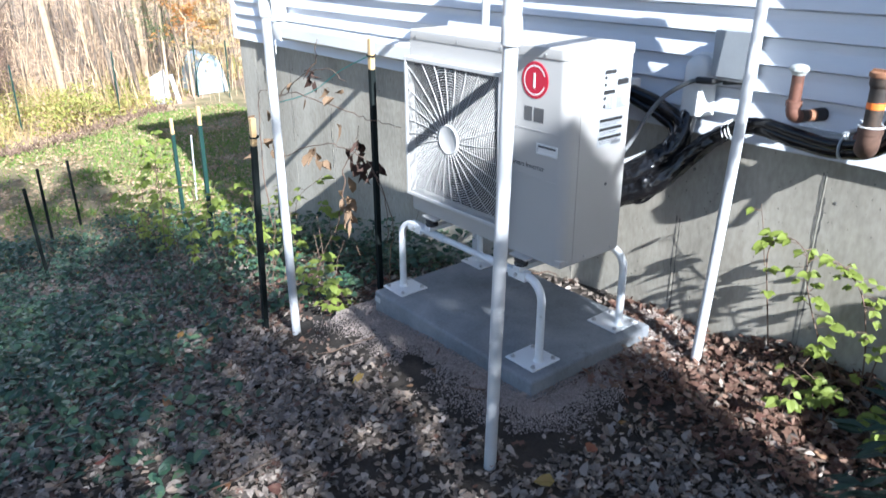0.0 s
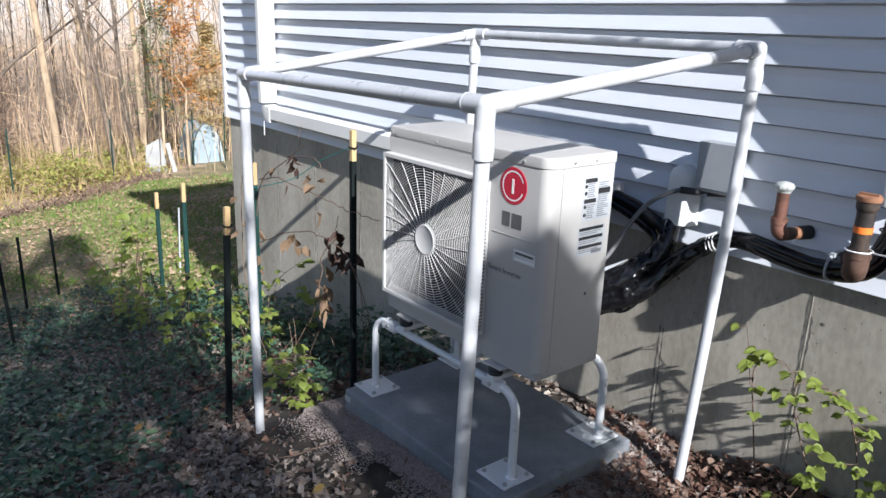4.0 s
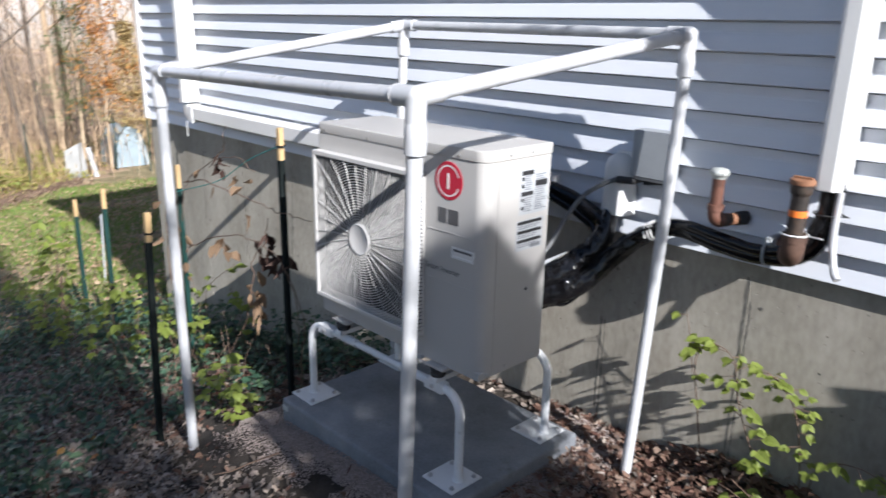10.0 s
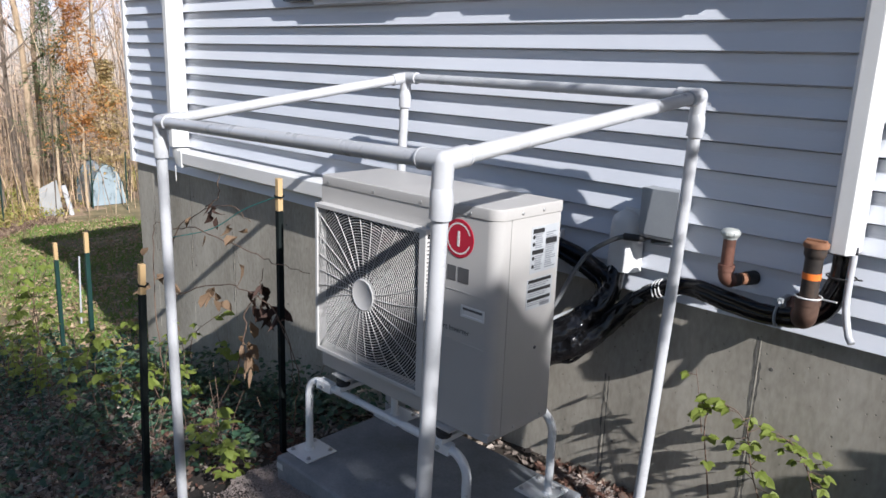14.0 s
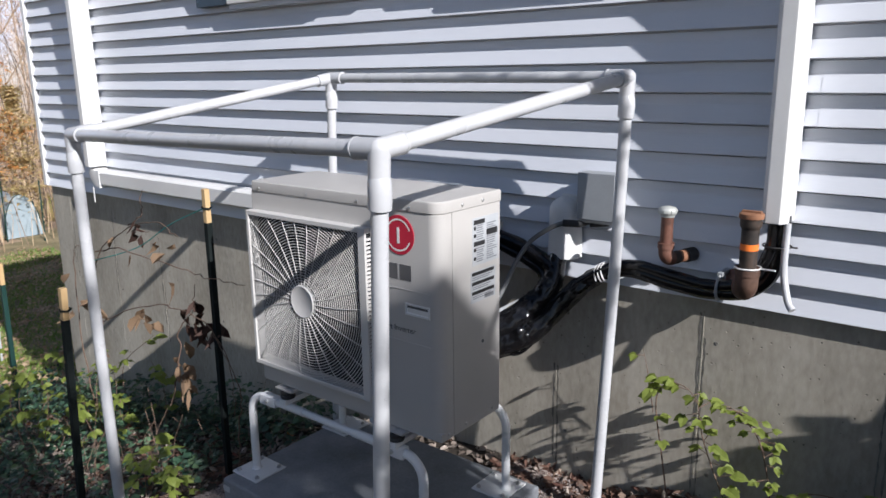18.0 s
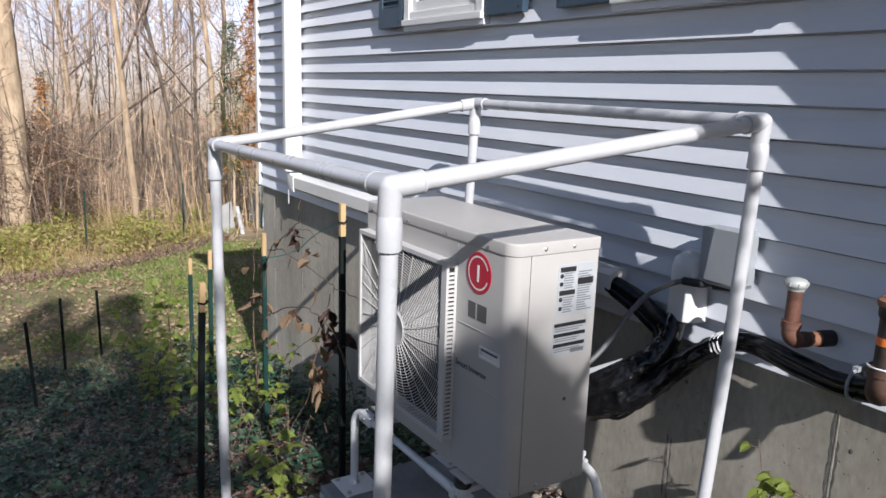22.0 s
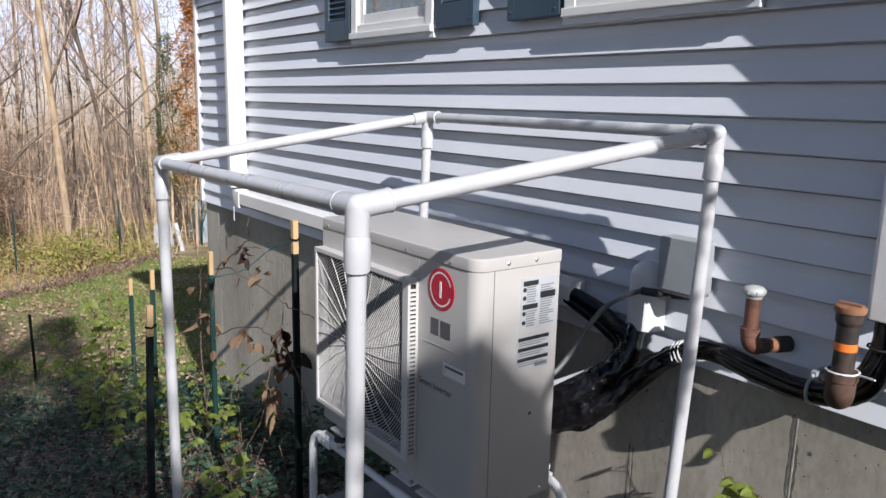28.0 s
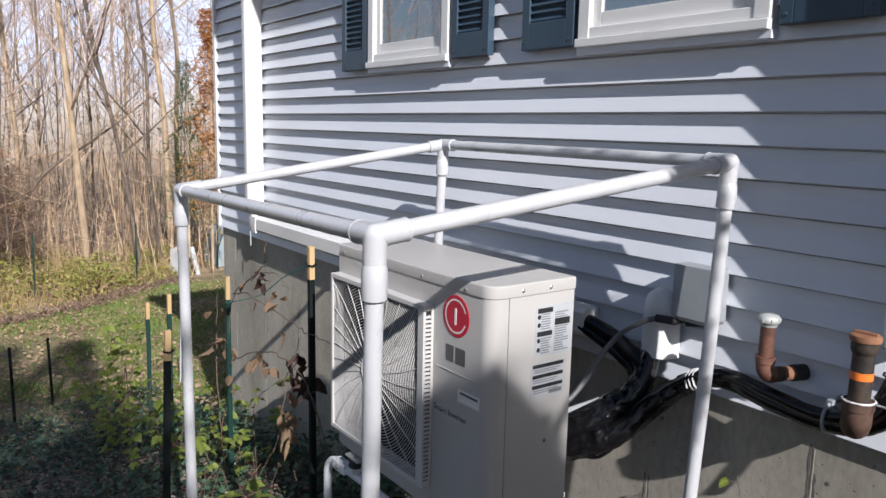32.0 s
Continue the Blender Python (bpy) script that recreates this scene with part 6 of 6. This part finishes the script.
evergreen((9.8, -5.35, 0.0), 11.6, 1.7, 4600, "evergreen_tree", "tall dark green evergreen added out of view to cast shade", 12, (0.12, 0.30), 0.06, 0.38, 0.35, 1.05)


# ---- trees ----
def grow_tree(name, at, height, radius, label, seed, lean=0.05, limbs=6, twigs=150, first=0.28, mat=None):
    r = random.Random(seed)
    at = Vector(at)
    tr = thing(name, at, label, "tree", "trees of the woods")
    dx, dy = (0.0, lean[0]) if isinstance(lean, tuple) else (r.uniform(-lean, lean), r.uniform(-lean, lean))
    pts = [at + Vector((dx * height * (k / 9) + 0.08 * r.uniform(-1, 1), dy * height * (k / 9) + 0.08 * r.uniform(-1, 1), height * k / 9 - (0.3 if k == 0 else 0))) for k in range(10)]
    rad = [radius * (1.25 if k == 0 else 1 - 0.088 * k) for k in range(10)]
    sm = bend(pts, 3)
    rs = [rad[min(9, i // 3)] * (1 - (i % 3) / 3) + rad[min(9, i // 3 + 1)] * (i % 3) / 3 for i in range(len(sm))]
    part("trunk", Geo().tube(sm, rs, 9), mat or M_BARK, tr, smooth=60)
    tips = []
    for k in range(limbs):
        h = first + (0.95 - first) * (k + r.random()) / limbs
        i = min(len(sm) - 2, int(h * (len(sm) - 1)))
        p0 = sm[i]
        a = r.uniform(0, 6.28)
        d = Vector((math.cos(a), math.sin(a), r.uniform(0.5, 1.4))).normalized()
        L = height * r.uniform(0.16, 0.34) * (1.15 - h * 0.6)
        lp = [p0]
        for q in range(4):
            d = (d + Vector((r.uniform(-0.25, 0.25), r.uniform(-0.25, 0.25), r.uniform(0.0, 0.25)))).normalized()
            lp.append(lp[-1] + d * L / 4)
        lr = max(0.014, rs[i] * 0.52)
        part("limb", Geo().tube(lp, [lr, lr * 0.8, lr * 0.6, lr * 0.4, lr * 0.2], 6, False), mat or M_BARK, tr, smooth=60)
        tips += [(lp[q], d, L) for q in (1, 2, 3, 4)]
    g = Geo()
    for k in range(twigs):
        if k % 4 == 0:
            i = r.randrange(int(len(sm) * first), len(sm))
            p, L = sm[i], height * 0.1
            d = Vector((r.uniform(-1, 1), r.uniform(-1, 1), r.uniform(0, 1)))
        else:
            p, d, L = tips[r.randrange(len(tips))]
            d = d + Vector((r.uniform(-1, 1), r.uniform(-1, 1), r.uniform(-0.4, 0.8)))
        d = d.normalized()
        l = L * r.uniform(0.25, 0.7)
        b = [p]
        for q in range(3):
            d = (d + Vector((r.uniform(-0.3, 0.3), r.uniform(-0.3, 0.3), r.uniform(-0.05, 0.25)))).normalized()
            b.append(b[-1] + d * l / 3)
        g.tube(b, [0.011, 0.008, 0.006, 0.003], 3, False)
        for q in (1, 2):
            d2 = (d + Vector((r.uniform(-1, 1), r.uniform(-1, 1), r.uniform(-0.3, 0.8)))).normalized()
            g.tube([b[q], b[q] + d2 * l * 0.25, b[q] + d2 * l * 0.5], [0.006, 0.004, 0.002], 3, False)
    tagged(quick("twig_mass", g, M_GREYTWIG, tr), kind="stuff")
    return tr


bare = "bare grey-brown tree at the edge of the woods"
big = grow_tree("tree", (-17.3, -0.49, ground_z(-17.3, -0.49)), 20, 0.27, "tall bare tree with mottled grey bark", 101, (0.0,), 7, 150, 0.30)
protos = [big]
for i, (x, y, h, rad, le, dark) in enumerate(((-18.0, 2.17, 17, 0.088, -0.046, 0), (-16.8, 3.14, 15, 0.058, -0.15, 1), (-18.1, 4.18, 17, 0.082, -0.03, 0), (-17.2, 3.67, 14, 0.05, -0.05, 1), (-19.45, 4.86, 16, 0.075, 0.0, 0), (-20.0, 1.11, 14, 0.065, -0.05, 0))):
    protos.append(grow_tree("tree", (x, y, ground_z(x, y)), h, rad, bare, 110 + i, (le,), 10, 230, 0.15, M_DARKBARK if dark else None))
used = [(o.location.x, o.location.y) for o in protos]
k = 0
for i in range(400):
    if k >= 28:
        break
    dist = 20.5 + 34 * rnd.random() ** 0.9
    ang = rnd.uniform(-0.06, 0.42)
    x, y = 1.6 - dist * math.cos(ang), -1.4 + dist * math.sin(ang)
    if any(math.hypot(x - a, y - b) < 0.7 for a, b in used):
        continue
    used.append((x, y))
    s = rnd.uniform(0.45, 1.0)
    src = protos[1 + k % 6]
    copy_thing(src, Matrix.Translation((x, y, ground_z(x, y))) @ Matrix.Rotation(rnd.uniform(0, 6.28), 4, "Z") @ Matrix.Diagonal((s * 0.9, s * 0.9, rnd.uniform(0.8, 1.15), 1)))
    k += 1
# trees round about, out of the walk's sight, that close the place and cast the dapples
for x, y, s in ((14.0, -7.0, 1.0), (-6.0, -14.0, 1.0), (3.0, -16.0, 1.0), (-14.0, -9.0, 1.0), (-22.0, -12.0, 1.1), (18.0, -14.0, 1.1)):
    copy_thing(protos[4], Matrix.Translation((x, y, ground_z(x, y))) @ Matrix.Rotation(x, 4, "Z") @ Matrix.Diagonal((s, s, s, 1)))
leaning = whole("fallen_trunk", Geo().tube(bend([(-19.0, 1.0, -0.1), (-19.0, 1.57, 0.60), (-19.0, 2.77, 1.44), (-19.0, 4.20, 2.57)], 5), [0.055 - 0.0025 * i for i in range(16)], 8), M_DARKBARK, "dead grey trunk leaning across the woods", "fallen trunk", smooth=60)

g = Geo()
for i in range(1500):
    dist = 17.6 + 38 * rnd.random() ** 1.1
    ang = rnd.uniform(-0.08, 0.44)
    x, y = 1.6 - dist * math.cos(ang), -1.4 + dist * math.sin(ang)
    z = ground_z(x, y)
    h = rnd.uniform(0.6, 2.4) if rnd.random() < 0.95 else rnd.uniform(2.6, 6.0)
    w = 0.0035 + 0.0022 * h * rnd.uniform(0.4, 1.4)
    a, b = rnd.uniform(-0.16, 0.16) * h, rnd.uniform(-0.16, 0.16) * h
    top = Vector((x + a, y + b, z + h))
    mid = Vector((x + a * 0.4 + rnd.uniform(-0.09, 0.09) * h, y + b * 0.4 + rnd.uniform(-0.09, 0.09) * h, z + h * 0.5))
    g.tube([(x, y, z - 0.05), mid, top], [w, w * 0.7, w * 0.25], 4, False)
    for q in range(5):
        p = mid.lerp(top, rnd.random())
        g.tube([p, p + Vector((rnd.uniform(-1, 1), rnd.uniform(-1, 1), rnd.uniform(0.2, 1))) * h * 0.14], [w * 0.4, w * 0.12], 3, False)
for i in range(5200):
    dist = 18.0 + 36 * rnd.random() ** 1.1
    ang = rnd.uniform(-0.08, 0.44)
    x, y = 1.6 - dist * math.cos(ang), -1.4 + dist * math.sin(ang)
    p = Vector((x, y, ground_z(x, y) + 0.1 + 7.5 * rnd.random() ** 1.2))
    L = rnd.uniform(0.3, 1.4)
    d = Vector((rnd.uniform(-1, 1), rnd.uniform(-1, 1), rnd.uniform(-0.3, 1.1))).normalized()
    q = p + d * L * 0.5
    d2 = (d + Vector((rnd.uniform(-0.5, 0.5), rnd.uniform(-0.5, 0.5), 0.2))).normalized()
    w = 0.0035 + 0.00014 * dist
    g.tube([p, q, q + d2 * L * 0.5], [w, w * 0.8, w * 0.4], 3, False)
dk = Geo()
for i in range(200):
    dist = 18.0 + 22 * rnd.random()
    ang = rnd.uniform(-0.08, 0.42)
    x, y = 1.6 - dist * math.cos(ang), -1.4 + dist * math.sin(ang)
    z, h = ground_z(x, y), rnd.uniform(1.5, 7.5)
    a, b = rnd.uniform(-0.14, 0.14) * h, rnd.uniform(-0.14, 0.14) * h
    w = rnd.uniform(0.008, 0.020)
    mid = Vector((x + a * 0.5 + rnd.uniform(-0.04, 0.04) * h, y + b * 0.5 + rnd.uniform(-0.04, 0.04) * h, z + h * 0.5))
    top = Vector((x + a, y + b, z + h))
    dk.tube([(x, y, z - 0.05), mid, top], [w, w * 0.75, w * 0.3], 4, False)
    for q in range(4):
        p = mid.lerp(top, rnd.random())
        e1 = p + Vector((rnd.uniform(-1, 1), rnd.uniform(-1, 1), rnd.uniform(0.3, 1.2))) * h * 0.09
        dk.tube([p, e1, e1 + Vector((rnd.uniform(-1, 1), rnd.uniform(-1, 1), 0.6)) * h * 0.07], [w * 0.5, w * 0.35, w * 0.15], 3, False)
tagged(quick("saplings", dk, M_DARKBARK), "dark bare stems standing among the pale saplings", "saplings", kind="stuff")
tagged(quick("saplings", g, M_TWIG), "dense thin bare saplings filling the woods", "saplings", kind="stuff")
g = Geo()
for i in range(14000):
    dist = 16.0 + 26 * rnd.random() ** 1.5
    ang = rnd.uniform(-0.08, 0.44)
    x, y = 1.6 - dist * math.cos(ang), -1.4 + dist * math.sin(ang)
    if x > lawn_edge(y) - 0.5:
        continue
    w = noise.noise((x * 0.8, y * 0.8, 40.0))
    z = ground_z(x, y) + rnd.random() ** 2 * (0.15 + 1.0 * max(0, w))
    L = rnd.uniform(0.05, 0.12)
    add_leaf(g, (x, y, z), rand_dir(0.6), rand_up(0.9), L, L * 0.7, 0.2, 0.2, False)
th = Geo()
for i in range(2600):
    x, y = rnd.uniform(-19.5, -16.4), rnd.uniform(-1.6, 0.0) if rnd.random() < 0.5 else rnd.uniform(0.0, 1.0)
    z = ground_z(x, y) + 0.1 + 2.3 * rnd.random() ** 1.3
    L = rnd.uniform(0.2, 0.7)
    d = Vector((rnd.uniform(-1, 1), rnd.uniform(-1, 1), rnd.uniform(-0.5, 0.8))).normalized()
    th.tube([(x, y, z), Vector((x, y, z)) + d * L * 0.5, Vector((x, y, z)) + d * L + Vector((0, 0, 0.08))], [0.007, 0.005, 0.002], 3, False)
    add_leaf(th, Vector((x, y, z)) + d * L, rand_dir(0.6), rand_up(0.8), 0.07, 0.04, 0.2, 0.2, False)
tagged(quick("thicket", th, M_CANE), "dark tangled thicket of reddish-brown twigs", "thicket", kind="stuff")
tagged(quick("woodland_litter", g, M_TANLEAF), "tan fallen leaves and dead undergrowth in the woods", "leaf litter", kind="stuff")


def leafy_sapling(at, height, mat, label, n, seed, spread):
    r = random.Random(seed)
    at = Vector(at)
    t = thing("young_tree", at, label, "young tree")
    part("trunk", Geo().tube([at - Vector((0, 0, 0.2)), at + Vector((0.05, 0.03, height * 0.5)), at + Vector((0.0, 0.1, height))], [0.035, 0.025, 0.008], 6), M_BARK, t)
    g = Geo()
    for i in range(n):
        h = r.uniform(0.25, 1.0)
        a = r.uniform(0, 6.28)
        tier = 0.6 + 0.4 * math.sin(h * 34)
        rad = spread * (1.05 - h) * tier * r.random() ** 0.5 + 0.05
        p = at + Vector((rad * math.cos(a), rad * math.sin(a), height * h - rad * 0.15))
        L = r.uniform(0.06, 0.13)
        add_leaf(g, p, rand_dir(0.5), rand_up(0.7), L, L * (0.25 if mat is M_PINE else 0.55), 0.2, 0.2, False)
    quick("crown", g, mat, t)


leafy_sapling((-16.3, 4.66, ground_z(-16.3, 4.66)), 6.2, M_BEECH, "young beech still holding orange leaves", 3400, 1, 1.45)
leafy_sapling((-16.5, 4.15, ground_z(-16.5, 4.15)), 5.0, M_PINE, "young green pine between bare trunks", 3300, 2, 1.4)
leafy_sapling((-16.6, 5.4, ground_z(-16.6, 5.4)), 3.4, M_GOLDLEAF, "young tree with thin golden-tan leaves", 3000, 5, 1.6)
leafy_sapling((-18.6, 0.25, ground_z(-18.6, 0.25)), 3.6, M_BEECH, "young beech still holding orange leaves", 900, 3, 1.3)
leafy_sapling((-20.5, 0.5, ground_z(-20.5, 0.5)), 3.8, M_PINE, "young green pine between bare trunks", 1200, 4, 1.3)

# ---- far end of the garden ----
cx, cy = -16.8, 5.22
cz = ground_z(cx, cy)
tunnel = thing("row_cover", (cx, cy, cz), "pale plastic-covered garden hoop tunnel", "row cover")
g = Geo()
for i in range(7):
    for j in range(13):
        a = math.pi * j / 12
        g.v.append((cx - 0.6 + 1.2 * i / 6 * 0.8, cy - 0.40 * math.cos(a), cz + 0.02 + 0.97 * math.sin(a) * (1 + 0.03 * noise.noise((i, j, 0)))))
g.f = [(i * 13 + j, i * 13 + j + 1, (i + 1) * 13 + j + 1, (i + 1) * 13 + j) for i in range(6) for j in range(12)] + [tuple(6 * 13 + j for j in range(13))]
part("sheet", g, M_TARP, tunnel, smooth=True)
for i in (0, 6):
    part("hoop", Geo().tube([(cx - 0.6 + 1.2 * i / 6 * 0.8, cy - 0.412 * math.cos(math.pi * j / 12), cz + 1.0 * math.sin(math.pi * j / 12)) for j in range(13)], 0.012, 6), M_STAKE, tunnel)
px, py = -15.9, 3.72
pz = ground_z(px, py)
panel = thing("plastic_panel", (px, py, pz), "grey plastic sheet propped beside a white post", "plastic panel")
ring = [(0.0, -0.22, 0.0), (0.0, 0.28, 0.0), (-0.16, 0.24, 0.76), (-0.13, -0.14, 0.60)]
part("sheet", Geo().add([(px + a - q, py + b, pz + c) for q in (0.0, 0.02) for a, b, c in ring], [(0, 1, 2, 3), (7, 6, 5, 4), (0, 4, 5, 1), (1, 5, 6, 2), (2, 6, 7, 3), (3, 7, 4, 0)]), M_NET, panel)
whole("white_post", Geo().tube([(-15.75, 4.14, pz - 0.1), (-15.85, 4.02, pz + 0.66)], 0.055, 10), M_PVC, "short white plastic post leaning in the brush", "post", smooth=50)
for x, y in ((-15.4, 2.65), (-16.2, 4.75), (-15.6, 5.3), (-14.6, 0.55)):
    z = ground_z(x, y)
    whole("fence_post", Geo().tube([(x, y, z - 0.1), (x + 0.02, y + 0.02, z + 1.35)], 0.017, 6), M_STAKE, "thin green metal fence post", "fence post", "fence posts of the garden")
g = Geo()
line = bend([(-12.75, -1.4, 0), (-12.7, -0.3, 0), (-12.85, 0.3, 0), (-13.4, 1.2, 0), (-14.0, 1.9, 0), (-14.8, 2.75, 0), (-15.2, 3.6, 0)], 16)
for p in line:
    for q in range(5):
        x, y = p.x + rnd.uniform(-0.28, 0.28), p.y + rnd.uniform(-0.2, 0.2)
        L = rnd.uniform(0.06, 0.22)
        d = Vector((rnd.uniform(-1, 1), rnd.uniform(-1, 1), rnd.uniform(0.1, 0.9))).normalized()
        z = ground_z(x, y) + rnd.uniform(0.0, 0.06)
        g.tube([(x, y, z), Vector((x, y, z)) + d * L], [0.010, 0.006], 4, False)
tagged(quick("brush_pile", g, M_CANE), "low row of cut grey sticks edging the lawn", "stick edging", kind="stuff")

# ---- glowing backdrop with painted haze behind the woods ----
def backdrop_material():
    m = bpy.data.materials.new("glowing_distance")
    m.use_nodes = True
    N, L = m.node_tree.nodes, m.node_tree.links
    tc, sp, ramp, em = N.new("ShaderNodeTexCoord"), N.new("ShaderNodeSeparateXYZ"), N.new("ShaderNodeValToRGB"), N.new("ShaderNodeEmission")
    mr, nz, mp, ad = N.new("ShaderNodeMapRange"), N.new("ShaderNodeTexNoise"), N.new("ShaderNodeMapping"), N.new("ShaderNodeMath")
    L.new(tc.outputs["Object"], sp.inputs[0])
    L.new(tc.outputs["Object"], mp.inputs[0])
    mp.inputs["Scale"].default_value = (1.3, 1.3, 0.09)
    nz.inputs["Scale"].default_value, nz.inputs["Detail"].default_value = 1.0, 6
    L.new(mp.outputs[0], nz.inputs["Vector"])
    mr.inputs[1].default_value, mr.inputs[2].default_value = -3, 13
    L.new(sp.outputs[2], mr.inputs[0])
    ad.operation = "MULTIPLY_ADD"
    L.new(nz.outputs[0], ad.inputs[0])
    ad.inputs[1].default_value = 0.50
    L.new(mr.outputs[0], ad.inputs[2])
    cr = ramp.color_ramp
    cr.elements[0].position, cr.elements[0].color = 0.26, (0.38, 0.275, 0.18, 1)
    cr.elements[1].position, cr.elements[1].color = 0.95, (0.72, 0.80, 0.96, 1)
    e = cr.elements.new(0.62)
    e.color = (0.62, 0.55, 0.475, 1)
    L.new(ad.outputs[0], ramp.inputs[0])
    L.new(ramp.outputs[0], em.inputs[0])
    # The strip emits light to reach sky brightness; haze and woods are ramp colours.
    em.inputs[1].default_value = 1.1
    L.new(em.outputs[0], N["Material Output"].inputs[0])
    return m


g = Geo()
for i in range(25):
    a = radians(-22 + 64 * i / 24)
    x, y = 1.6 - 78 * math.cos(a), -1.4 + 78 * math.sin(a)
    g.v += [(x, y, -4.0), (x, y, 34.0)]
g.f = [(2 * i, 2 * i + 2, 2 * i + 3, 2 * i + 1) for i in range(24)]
tagged(quick("backdrop", g, backdrop_material(), smooth=True), "glowing backdrop painted with pale sky and distant woods", "backdrop", kind="structure")
